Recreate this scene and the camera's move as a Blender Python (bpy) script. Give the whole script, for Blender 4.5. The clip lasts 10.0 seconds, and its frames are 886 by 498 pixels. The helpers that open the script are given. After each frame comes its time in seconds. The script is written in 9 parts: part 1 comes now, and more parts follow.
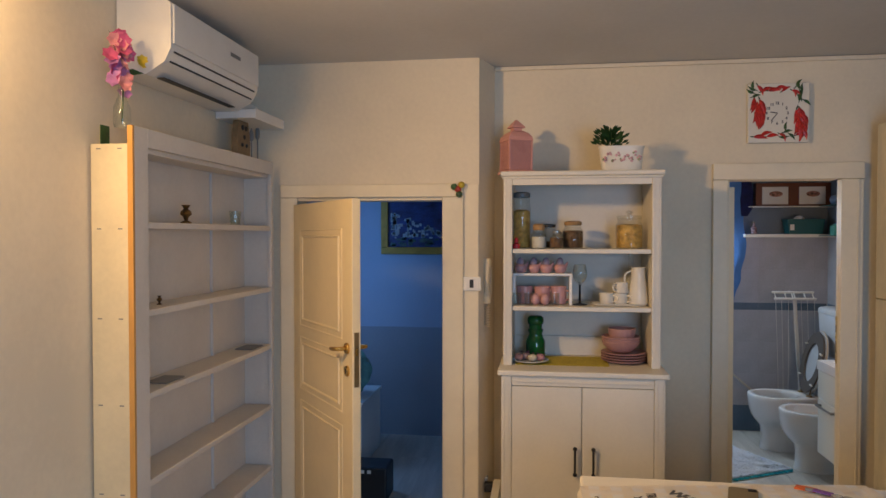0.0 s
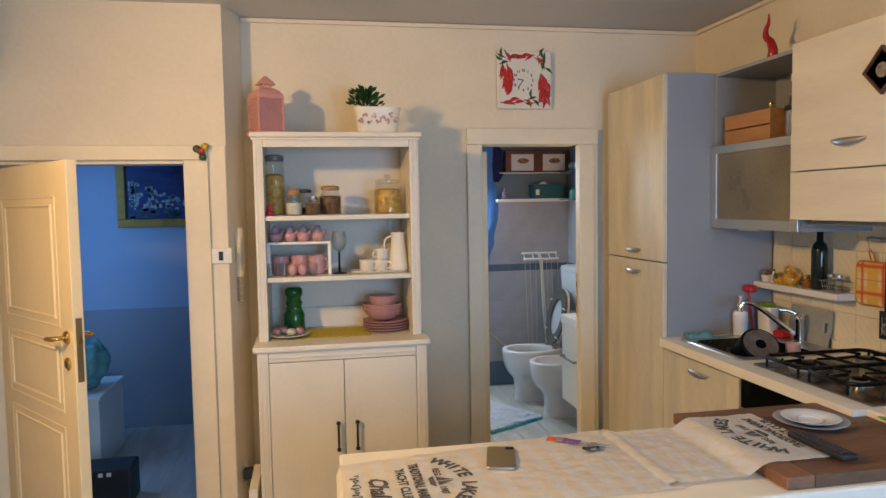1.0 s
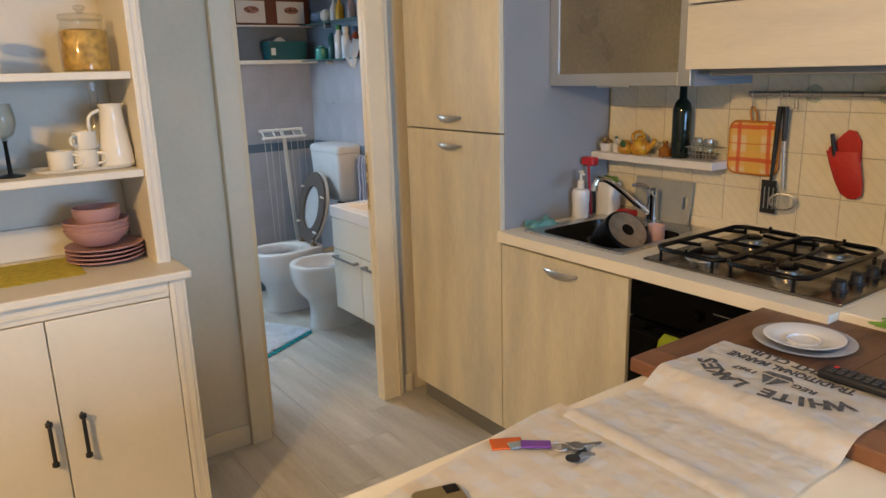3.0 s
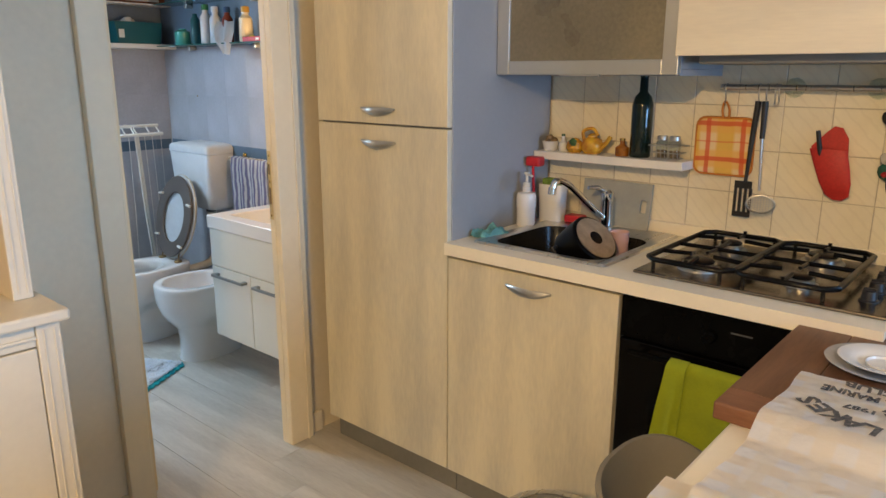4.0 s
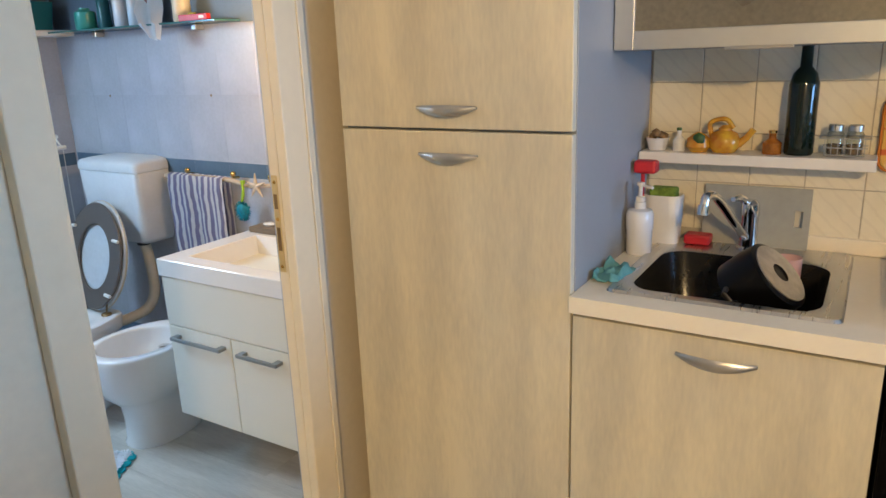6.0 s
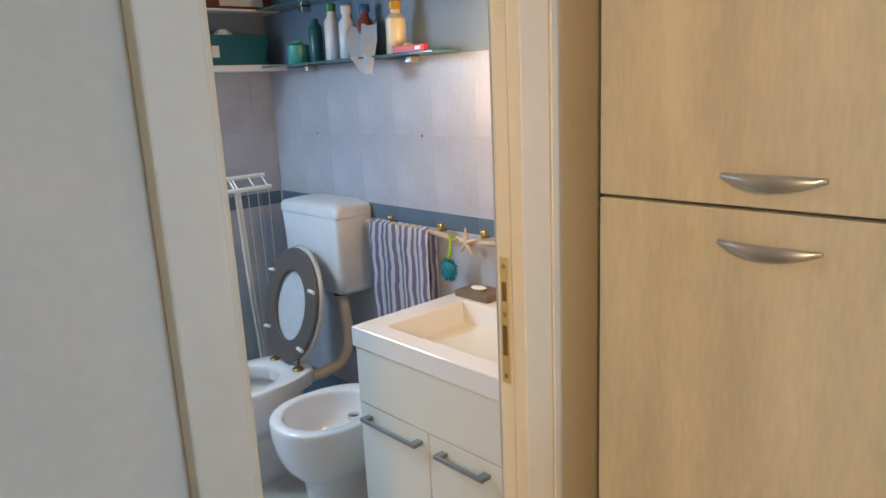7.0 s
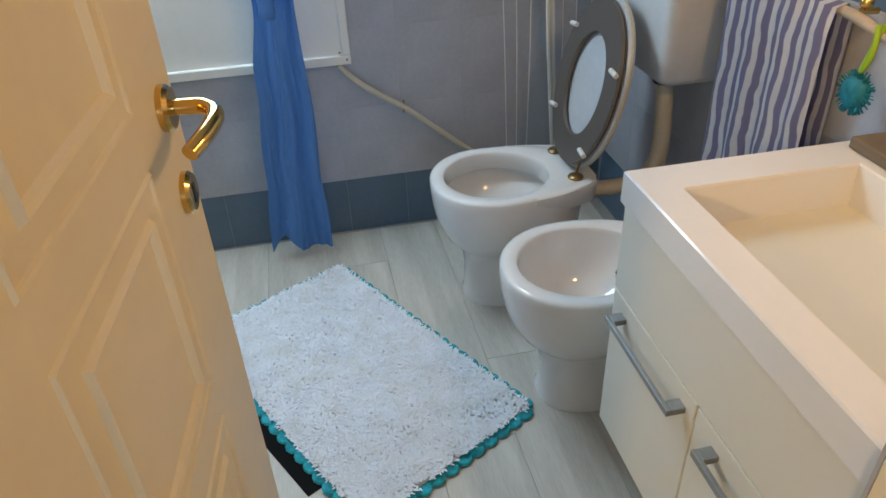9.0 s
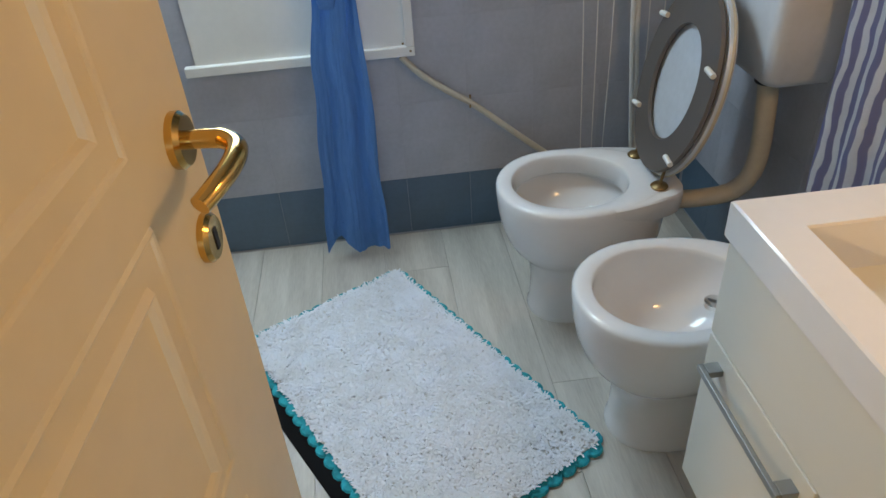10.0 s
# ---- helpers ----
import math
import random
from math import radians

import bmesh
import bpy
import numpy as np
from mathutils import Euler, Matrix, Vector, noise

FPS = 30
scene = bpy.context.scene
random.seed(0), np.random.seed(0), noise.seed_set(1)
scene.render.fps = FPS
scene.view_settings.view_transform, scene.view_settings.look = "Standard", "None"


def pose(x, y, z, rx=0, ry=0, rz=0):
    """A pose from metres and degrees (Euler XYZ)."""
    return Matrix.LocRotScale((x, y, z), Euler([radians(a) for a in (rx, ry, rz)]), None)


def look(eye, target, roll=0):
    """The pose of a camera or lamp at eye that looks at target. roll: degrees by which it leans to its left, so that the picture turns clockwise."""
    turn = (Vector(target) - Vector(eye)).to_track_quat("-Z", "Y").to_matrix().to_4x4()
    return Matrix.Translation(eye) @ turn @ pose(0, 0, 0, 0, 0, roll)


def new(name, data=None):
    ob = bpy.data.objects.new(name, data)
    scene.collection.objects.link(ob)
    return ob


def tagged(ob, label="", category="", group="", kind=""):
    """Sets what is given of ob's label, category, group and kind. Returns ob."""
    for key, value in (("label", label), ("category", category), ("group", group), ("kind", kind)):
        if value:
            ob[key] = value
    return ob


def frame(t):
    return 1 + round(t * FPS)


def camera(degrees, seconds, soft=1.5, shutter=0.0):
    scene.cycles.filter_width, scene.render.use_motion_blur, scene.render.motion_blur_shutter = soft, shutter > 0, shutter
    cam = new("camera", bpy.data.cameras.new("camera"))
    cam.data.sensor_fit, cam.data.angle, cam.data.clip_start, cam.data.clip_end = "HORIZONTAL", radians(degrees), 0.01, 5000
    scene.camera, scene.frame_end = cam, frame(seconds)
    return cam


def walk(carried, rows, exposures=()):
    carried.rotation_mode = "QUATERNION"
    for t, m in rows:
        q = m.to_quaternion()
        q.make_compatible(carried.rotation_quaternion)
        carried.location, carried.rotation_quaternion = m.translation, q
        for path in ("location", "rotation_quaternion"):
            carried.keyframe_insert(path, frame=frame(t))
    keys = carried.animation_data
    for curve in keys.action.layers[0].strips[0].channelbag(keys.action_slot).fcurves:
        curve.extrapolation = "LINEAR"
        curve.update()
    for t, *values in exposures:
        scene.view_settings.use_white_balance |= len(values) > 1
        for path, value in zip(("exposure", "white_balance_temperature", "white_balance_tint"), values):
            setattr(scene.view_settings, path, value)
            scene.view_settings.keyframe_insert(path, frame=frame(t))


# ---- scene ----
cam = camera(64.4, 10.0)
PATH = [
    (0, (0.258, 0.137, 1.554), (-0.023, 2.117, 1.514), -0.0),
    (0.5, (0.303, 0.197, 1.555), (0.4, 2.193, 1.475), -0.9),
    (1, (0.306, 0.319, 1.525), (0.677, 2.28, 1.399), -1.0),
    (1.5, (0.354, 0.556, 1.468), (0.868, 2.48, 1.28), 0.1),
    (2, (0.404, 0.836, 1.433), (1.095, 2.676, 1.062), -0.7),
    (2.5, (0.319, 1.139, 1.433), (1.257, 2.847, 0.979), -2.1),
    (2.7, (0.283, 1.229, 1.476), (1.311, 2.877, 0.999), -1.9),
    (3.8, (0.305, 1.837, 1.392), (1.661, 3.226, 0.911), -0.6),
    (4, (0.283, 1.916, 1.397), (1.749, 3.188, 0.916), 0.1),
    (4.5, (0.206, 2.112, 1.418), (1.958, 2.968, 0.973), -0.9),
    (5, (0.258, 2.296, 1.389), (2.084, 2.935, 0.882), -0.9),
    (5.5, (0.457, 2.55, 1.4), (2.215, 3.343, 0.872), -2.3),
    (6, (0.528, 2.772, 1.41), (2.164, 3.788, 0.87), -2.2),
    (6.2, (0.561, 2.895, 1.421), (2.159, 3.968, 0.877), -2.1),
    (7.3, (0.951, 3.243, 1.447), (2.094, 4.816, 0.982), -3.1),
    (7.5, (1.021, 3.297, 1.445), (2.025, 4.953, 0.943), -3.6),
    (8, (1.187, 3.462, 1.418), (1.924, 5.195, 0.744), -4.0),
    (8.5, (1.321, 3.628, 1.407), (1.889, 5.338, 0.538), -3.0),
    (9, (1.464, 3.829, 1.329), (1.764, 5.463, 0.216), -2.6),
    (9.5, (1.494, 3.890, 1.312), (1.566, 5.487, 0.110), -3.2),
    (10, (1.487, 4.002, 1.308), (1.609, 5.633, 0.157), -4.3),
]
walk(cam, [(t, look(eye, target, roll)) for t, eye, target, roll in PATH],
     exposures=[(0.0, -0.39, 6800, 10), (0.5, 0.06, 6850, 9), (1.0, 0.14, 6800, 7), (2.0, 0.20, 6750, 6), (2.5, 0.26, 6750, 6), (4.0, 0.53, 6500, 4), (5.0, 0.65, 6000, 3), (6.0, 0.69, 6050, 3), (7.5, 0.42, 6600, 7), (8.5, 0.31, 6900, 4), (9.5, 0.27, 7230, 5), (10.0, 0.21, 7230, 5)])

# ---- light ----
world = bpy.data.worlds.new("world")
scene.world = world
world.use_nodes = True
_n = world.node_tree.nodes
_sky = _n.new("ShaderNodeTexSky")
_sky.sky_type, _sky.sun_disc = "NISHITA", False
_sky.sun_elevation, _sky.sun_rotation = radians(35), radians(150)
world.node_tree.links.new(_sky.outputs[0], _n["Background"].inputs[0])
_n["Background"].inputs[1].default_value = 0.10


def lamp(name, kind, m, energy, colour, **sizes):
    data = bpy.data.lights.new(name, kind)
    data.energy, data.color = energy, colour
    for key, value in sizes.items():
        if key == "size":
            data.size = value
        if key == "size_y":
            data.shape = "RECTANGLE"
            data.size_y = value
        if key == "radius":
            data.shadow_soft_size = value
    ob = new(name, data)
    ob.matrix_world = m
    return ob


WARM, COOL = (1.0, 0.635, 0.29), (0.27, 0.53, 1.0)
SCONCE = (-1.16, 1.66, 2.27)
_spot = lamp("sconce_spot", "SPOT", look(SCONCE, (1.7, 2.3, 0.8)), 138, WARM, radius=0.08)
_spot.data.spot_size, _spot.data.spot_blend = radians(172), 0.95
lamp("sconce_bulb", "POINT", pose(*SCONCE), 13, WARM, radius=0.06)
lamp("room_daylight", "AREA", look((1.5, -1.34, 1.35), (1.1, 2.0, 1.1)), 70, COOL, size=1.3, size_y=1.2)
lamp("bath_daylight", "AREA", look((1.265, 5.935, 1.55), (1.45, 4.9, 0.3)), 31, (0.62, 0.81, 1.0), size=0.56, size_y=0.86)
# unseen warm lamp without a fixture, added above the vanity for basin and door
lamp("unseen_vanity_lamp", "POINT", pose(2.20, 4.46, 1.50), 8, (1.0, 0.58, 0.25), radius=0.06)
lamp("bedroom_daylight", "AREA", look((-1.55, 4.7, 1.5), (-0.3, 4.9, 1.2)), 9, (0.14, 0.40, 1.0), size=0.6, size_y=0.9)


# ---- materials ----
def material(name, colour, rough=0.5, metal=0.0, vary=0.08, scale=6.0, stretch=(1, 1, 1), bump=0.0, fine=60.0, dark=None, spec=0.5, per_object=0.0):
    """A surface with broad blotches, fine grain and a little relief, at real-world size."""
    m = bpy.data.materials.new(name)
    m.use_nodes = True
    n, l = m.node_tree.nodes, m.node_tree.links
    b = n["Principled BSDF"]
    co = n.new("ShaderNodeTexCoord")
    mp = n.new("ShaderNodeMapping")
    mp.inputs["Scale"].default_value = stretch
    l.new(co.outputs["Object"], mp.inputs[0])
    big, small = n.new("ShaderNodeTexNoise"), n.new("ShaderNodeTexNoise")
    big.inputs["Scale"].default_value, big.inputs["Detail"].default_value = scale, 5
    small.inputs["Scale"].default_value, small.inputs["Detail"].default_value = fine, 3
    l.new(mp.outputs[0], big.inputs["Vector"])
    l.new(mp.outputs[0], small.inputs["Vector"])
    add = n.new("ShaderNodeMath")
    add.operation = "MULTIPLY_ADD"
    l.new(small.outputs[0], add.inputs[0])
    add.inputs[1].default_value = 0.35
    l.new(big.outputs[0], add.inputs[2])
    ramp = n.new("ShaderNodeValToRGB")
    low = dark or tuple(c * (1 - vary * 2.2) for c in colour)
    ramp.color_ramp.elements[0].position, ramp.color_ramp.elements[1].position = 0.45, 0.85
    ramp.color_ramp.elements[0].color, ramp.color_ramp.elements[1].color = (*low, 1), (*colour, 1)
    l.new(add.outputs[0], ramp.inputs[0])
    out = ramp.outputs[0]
    if per_object:
        info, hsv, mul = n.new("ShaderNodeObjectInfo"), n.new("ShaderNodeHueSaturation"), n.new("ShaderNodeMath")
        mul.operation = "MULTIPLY_ADD"
        l.new(info.outputs["Random"], mul.inputs[0])
        mul.inputs[1].default_value, mul.inputs[2].default_value = per_object * 2, 1 - per_object
        l.new(mul.outputs[0], hsv.inputs["Value"])
        l.new(out, hsv.inputs["Color"])
        out = hsv.outputs[0]
    l.new(out, b.inputs["Base Color"])
    b.inputs["Metallic"].default_value = metal
    b.inputs["Specular IOR Level"].default_value = spec
    rr = n.new("ShaderNodeMapRange")
    rr.inputs["To Min"].default_value, rr.inputs["To Max"].default_value = max(rough - 0.06, 0.02), min(rough + 0.08, 1)
    l.new(big.outputs[0], rr.inputs[0])
    l.new(rr.outputs[0], b.inputs["Roughness"])
    if bump:
        bp = n.new("ShaderNodeBump")
        bp.inputs["Strength"].default_value, bp.inputs["Distance"].default_value = bump, 0.004
        l.new(add.outputs[0], bp.inputs["Height"])
        l.new(bp.outputs[0], b.inputs["Normal"])
    return m


def glass(name, colour, rough=0.02, ior=1.45):
    m = bpy.data.materials.new(name)
    m.use_nodes = True
    b = m.node_tree.nodes["Principled BSDF"]
    b.inputs["Base Color"].default_value = (*colour, 1)
    b.inputs["Transmission Weight"].default_value = 1.0
    b.inputs["Roughness"].default_value, b.inputs["IOR"].default_value = rough, ior
    return m


def thin_glass(name, colour, gloss=0.12):
    """Thin clear glass: light passes straight through, with a sheen that grows at the rim."""
    m = bpy.data.materials.new(name)
    m.use_nodes = True
    n, l = m.node_tree.nodes, m.node_tree.links
    clear, sheen, mix, edge, scale = [n.new(k) for k in ("ShaderNodeBsdfTransparent", "ShaderNodeBsdfGlossy", "ShaderNodeMixShader", "ShaderNodeLayerWeight", "ShaderNodeMath")]
    clear.inputs["Color"].default_value = (*colour, 1)
    sheen.inputs["Roughness"].default_value = 0.04
    edge.inputs["Blend"].default_value = 0.25
    scale.operation = "MULTIPLY_ADD"
    scale.inputs[1].default_value, scale.inputs[2].default_value = 0.55, gloss * 0.25
    l.new(edge.outputs["Facing"], scale.inputs[0])
    l.new(scale.outputs[0], mix.inputs[0])
    l.new(clear.outputs[0], mix.inputs[1])
    l.new(sheen.outputs[0], mix.inputs[2])
    l.new(mix.outputs[0], n["Material Output"].inputs[0])
    return m


def glow(name, colour, strength):
    m = bpy.data.materials.new(name)
    m.use_nodes = True
    b = m.node_tree.nodes["Principled BSDF"]
    b.inputs["Base Color"].default_value = (*colour, 1)
    b.inputs["Emission Color"].default_value, b.inputs["Emission Strength"].default_value = (*colour, 1), strength
    return m


PLASTER = material("cream wall plaster", (0.79, 0.70, 0.535), 0.85, vary=0.06, scale=1.6, bump=0.25, fine=45)
CEILING = material("ceiling paint", (0.66, 0.64, 0.60), 0.9, vary=0.05, scale=1.2, bump=0.2, fine=40)
TRIM = material("cream door paint", (0.81, 0.67, 0.42), 0.42, vary=0.04, scale=3, bump=0.06, fine=30)
CASING = material("pale cream casing paint", (0.80, 0.71, 0.53), 0.45, vary=0.05, scale=3, bump=0.06, fine=30)
LACQUER = material("white furniture lacquer", (0.80, 0.78, 0.74), 0.4, vary=0.04, scale=4, bump=0.04)
CASEMENT = material("white shelf board", (0.68, 0.635, 0.57), 0.55, vary=0.05, scale=4, bump=0.05)
BLEACHED = material("bleached wood laminate", (0.71, 0.65, 0.49), 0.42, vary=0.11, scale=2.7, stretch=(3.6, 3.6, 0.75), bump=0.08, fine=38, dark=(0.52, 0.485, 0.39))
BLEACHED_X = material("bleached wood laminate, lying grain", (0.74, 0.68, 0.55), 0.42, vary=0.07, scale=2.4, stretch=(5, 0.55, 5), bump=0.08, fine=38, dark=(0.63, 0.58, 0.48))
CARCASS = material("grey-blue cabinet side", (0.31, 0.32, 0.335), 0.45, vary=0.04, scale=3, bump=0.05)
PLINTH = material("grey plinth", (0.22, 0.22, 0.21), 0.5)
WORKTOP = material("cream worktop laminate", (0.84, 0.78, 0.65), 0.35, vary=0.03, scale=5)
TILE = material("cream wall tile glaze", (0.80, 0.74, 0.58), 0.30, vary=0.035, scale=14, bump=0.12, fine=50, per_object=0.03)
GROUT = material("tile grout", (0.55, 0.49, 0.385), 0.9)
STEEL = material("brushed steel", (0.62, 0.61, 0.59), 0.28, 1.0, vary=0.05, scale=8, stretch=(1, 14, 1))
CHROME = material("chrome", (0.80, 0.80, 0.80), 0.10, 1.0, vary=0.02)
NICKEL = material("satin nickel", (0.56, 0.56, 0.55), 0.32, 1.0, vary=0.03)
BLACK = material("black enamel", (0.003, 0.003, 0.0035), 0.3, spec=0.2)
OVENBLACK = material("black oven front", (0.002, 0.002, 0.002), 0.25, spec=0.06)
BLACK_PLASTIC = material("black plastic", (0.016, 0.016, 0.018), 0.45)
OVENGLASS = material("black oven glass", (0.002, 0.002, 0.0025), 0.10, spec=0.10)
ALU = material("aluminium frame", (0.60, 0.62, 0.62), 0.38, 0.85, vary=0.03)
BOARDWOOD = material("dark cutting board wood", (0.19, 0.095, 0.05), 0.5, vary=0.12, scale=4, stretch=(0.8, 7, 4), bump=0.12, fine=30, dark=(0.10, 0.047, 0.025))
BRASS = material("polished brass", (0.72, 0.47, 0.16), 0.16, 1.0, vary=0.05)
BUTTON = material("grey rubber key", (0.07, 0.07, 0.075), 0.6)
PORCELAIN = material("white porcelain", (0.74, 0.74, 0.74), 0.10, vary=0.02, scale=3)
BATHTILE = material("pale blue-grey bathroom tile", (0.435, 0.452, 0.505), 0.36, vary=0.10, scale=5.0, bump=0.08, fine=70, per_object=0.015)
BATHBLUE = material("slate blue tile", (0.105, 0.165, 0.235), 0.35, vary=0.10, scale=6, bump=0.08, per_object=0.05)
BATHGROUT = material("bathroom grout", (0.46, 0.475, 0.52), 0.9)
PLANK = material("pale washed floor plank", (0.60, 0.57, 0.51), 0.5, vary=0.10, scale=2.0, stretch=(7, 0.7, 1), bump=0.14, fine=34, dark=(0.40, 0.37, 0.325), per_object=0.035)
GAP = material("floor gap", (0.36, 0.335, 0.30), 0.9)
BEDROOM = material("blue bedroom plaster", (0.32, 0.42, 0.56), 0.85, vary=0.05, scale=1.5, bump=0.2)
VANITY = material("white gloss vanity lacquer", (0.66, 0.66, 0.60), 0.40, vary=0.01)
DULLSTEEL = material("dull grey handle metal", (0.30, 0.31, 0.31), 0.42, 0.7, vary=0.06, scale=20)
HUTCHPAINT = material("cream hutch paint", (0.72, 0.67, 0.565), 0.45, vary=0.04, scale=4, bump=0.05)
PLASTIC_WHITE = material("white plastic", (0.76, 0.75, 0.71), 0.4, vary=0.03)


# ---- shaping ----
ORIGIN = {}
ROOM = [Vector((0, 0, 0))]  # where the room being built stands
BATHROOM = Vector((-0.045, -0.072, 0))


def thing(name, at=(0, 0, 0), label="", category="", group="", turn=None):
    """An Empty at the thing's base. Without a turn its parts are given in the place's own metres, with one in the thing's."""
    ob = new(name)
    ob.empty_display_size = 0.05
    ob.location = Vector(at) + ROOM[0]
    ORIGIN[ob] = Vector(at)
    if turn is not None:
        ob.rotation_euler = Euler([radians(a) for a in turn])
        ORIGIN[ob] = Vector((0, 0, 0))
    return tagged(ob, label, category, group)


def part(name, bm, mat, parent=None, label="", smooth=None):
    """Links a bmesh as one mesh object under a thing or a part."""
    if parent is not None:
        bmesh.ops.translate(bm, verts=bm.verts, vec=-ORIGIN[parent])
    bmesh.ops.recalc_face_normals(bm, faces=bm.faces)
    me = bpy.data.meshes.new(name)
    bm.to_mesh(me)
    bm.free()
    mats = mat if isinstance(mat, (list, tuple)) else [mat]
    for one in mats:
        me.materials.append(one)
    if smooth is not None:
        me.shade_smooth()
        me.set_sharp_from_angle(angle=radians(smooth))
    ob = new(name, me)
    if parent is not None:
        ob.parent = parent
        ORIGIN[ob] = ORIGIN[parent]
    else:
        ob.location = ROOM[0]
        ORIGIN[ob] = Vector((0, 0, 0))
    return tagged(ob, label)


def cuboid(bm, x0, x1, y0, y1, z0, z1, bevel=0.0, seg=2):
    v = [bm.verts.new((x, y, z)) for z in (z0, z1) for y in (y0, y1) for x in (x0, x1)]
    for f in ((0, 2, 3, 1), (4, 5, 7, 6), (0, 1, 5, 4), (2, 6, 7, 3), (0, 4, 6, 2), (1, 3, 7, 5)):
        bm.faces.new([v[i] for i in f])
    if bevel:
        edges = list({e for one in v for e in one.link_edges})
        bmesh.ops.bevel(bm, geom=edges, offset=bevel, segments=seg, affect="EDGES", profile=0.5)
    return bm


def box(name, x0, x1, y0, y1, z0, z1, mat, parent=None, bevel=0.0, label=""):
    return part(name, cuboid(bmesh.new(), x0, x1, y0, y1, z0, z1, bevel), mat, parent, label)


def structure(name, bm, mat, label, category):
    return tagged(part(name, bm, mat), label, category, kind="structure")


def slab(name, x0, x1, y0, y1, z0, z1, mat, label, category, bevel=0.0):
    return structure(name, cuboid(bmesh.new(), x0, x1, y0, y1, z0, z1, bevel), mat, label, category)


def ring_loft(bm, rings, cap0=True, cap1=True):
    """Joins rings of points, all of one length, into a skin."""
    rows = [[bm.verts.new(p) for p in ring] for ring in rings]
    n = len(rows[0])
    for a, b in zip(rows, rows[1:]):
        for i in range(n):
            bm.faces.new((a[i], a[(i + 1) % n], b[(i + 1) % n], b[i]))
    if cap0:
        bm.faces.new(rows[0][::-1])
    if cap1:
        bm.faces.new(rows[-1])
    return bm


def lathe(bm, x, y, z, profile, seg=28, cap0=True, cap1=True):
    """A turned shape: (radius, height) from bottom to top, or round again to the inside."""
    ring = [[(x + r * math.cos(2 * math.pi * i / seg), y + r * math.sin(2 * math.pi * i / seg), z + h) for i in range(seg)] for r, h in profile]
    return ring_loft(bm, ring, cap0, cap1)


def tube(bm, points, r, seg=8, closed=False):
    """A round bar along points."""
    pts = [Vector(p) for p in points]
    rings = []
    side = None
    for i, p in enumerate(pts):
        a = pts[i - 1] if i else (pts[-1] if closed else pts[0])
        b = pts[(i + 1) % len(pts)] if (closed or i + 1 < len(pts)) else pts[-1]
        d = (b - a).normalized()
        if side is None:
            side = d.orthogonal().normalized()
        side = (side - d * side.dot(d)).normalized()
        up = d.cross(side)
        rad = r[i] if isinstance(r, (list, tuple)) else r
        rings.append([p + (side * math.cos(2 * math.pi * k / seg) + up * math.sin(2 * math.pi * k / seg)) * rad for k in range(seg)])
    if closed:
        rings.append(rings[0])
    return ring_loft(bm, rings, not closed, not closed)


def rod(bm, a, b, r, seg=12):
    return tube(bm, (a, b), r, seg)


def curve(points, steps=8):
    """A smooth line through points."""
    p = [Vector(q) for q in points]
    p = [p[0] * 2 - p[1], *p, p[-1] * 2 - p[-2]]
    out = []
    for i in range(1, len(p) - 2):
        for k in range(steps):
            t = k / steps
            out.append(0.5 * ((2 * p[i]) + (p[i + 1] - p[i - 1]) * t + (2 * p[i - 1] - 5 * p[i] + 4 * p[i + 1] - p[i + 2]) * t * t + (3 * p[i] - p[i - 1] - 3 * p[i + 1] + p[i + 2]) * t ** 3))
    return out + [p[-2]]


def oval(cx, cy, z, rx0, rx1, ry, n=36, power=2.0):
    """A ring in the level plane, with its own reach to -x and +x."""
    pts = []
    for i in range(n):
        a = 2 * math.pi * i / n
        c, s = math.cos(a), math.sin(a)
        c, s = math.copysign(abs(c) ** (2 / power), c), math.copysign(abs(s) ** (2 / power), s)
        pts.append((cx + (rx1 if c > 0 else rx0) * c, cy + ry * s, z))
    return pts


# ---- the rooms ----
NORTH, EAST, WEST, SOUTH, HIGH = 4.0, 2.47, -1.32, -1.40, 2.47
slab("floor", -1.9, 2.7, -1.5, 6.2, -0.05, -0.004, GAP, "pale washed wooden floor with dark joints", "floor")
slab("ceiling", -1.9, 2.7, -1.5, 6.2, HIGH, HIGH + 0.1, CEILING, "off-white painted ceiling", "ceiling")
slab("wall_west", WEST - 0.1, WEST, SOUTH, 3.90, -0.004, HIGH, PLASTER, "cream plaster wall behind the bookcase", "wall")
slab("wall_east", EAST, EAST + 0.1, SOUTH, 4.1, -0.004, HIGH, PLASTER, "cream plaster kitchen wall", "wall")


def wall_with_hole(name, x0, x1, y0, y1, hx0, hx1, hz0, hz1, mat, label):
    """A wall along x with one opening through it."""
    bm = bmesh.new()
    cuboid(bm, x0, hx0, y0, y1, -0.004, HIGH)
    cuboid(bm, hx1, x1, y0, y1, -0.004, HIGH)
    cuboid(bm, hx0, hx1, y0, y1, hz1, HIGH)
    if hz0 > 0:
        cuboid(bm, hx0, hx1, y0, y1, -0.004, hz0)
    return structure(name, bm, mat, label, "wall")


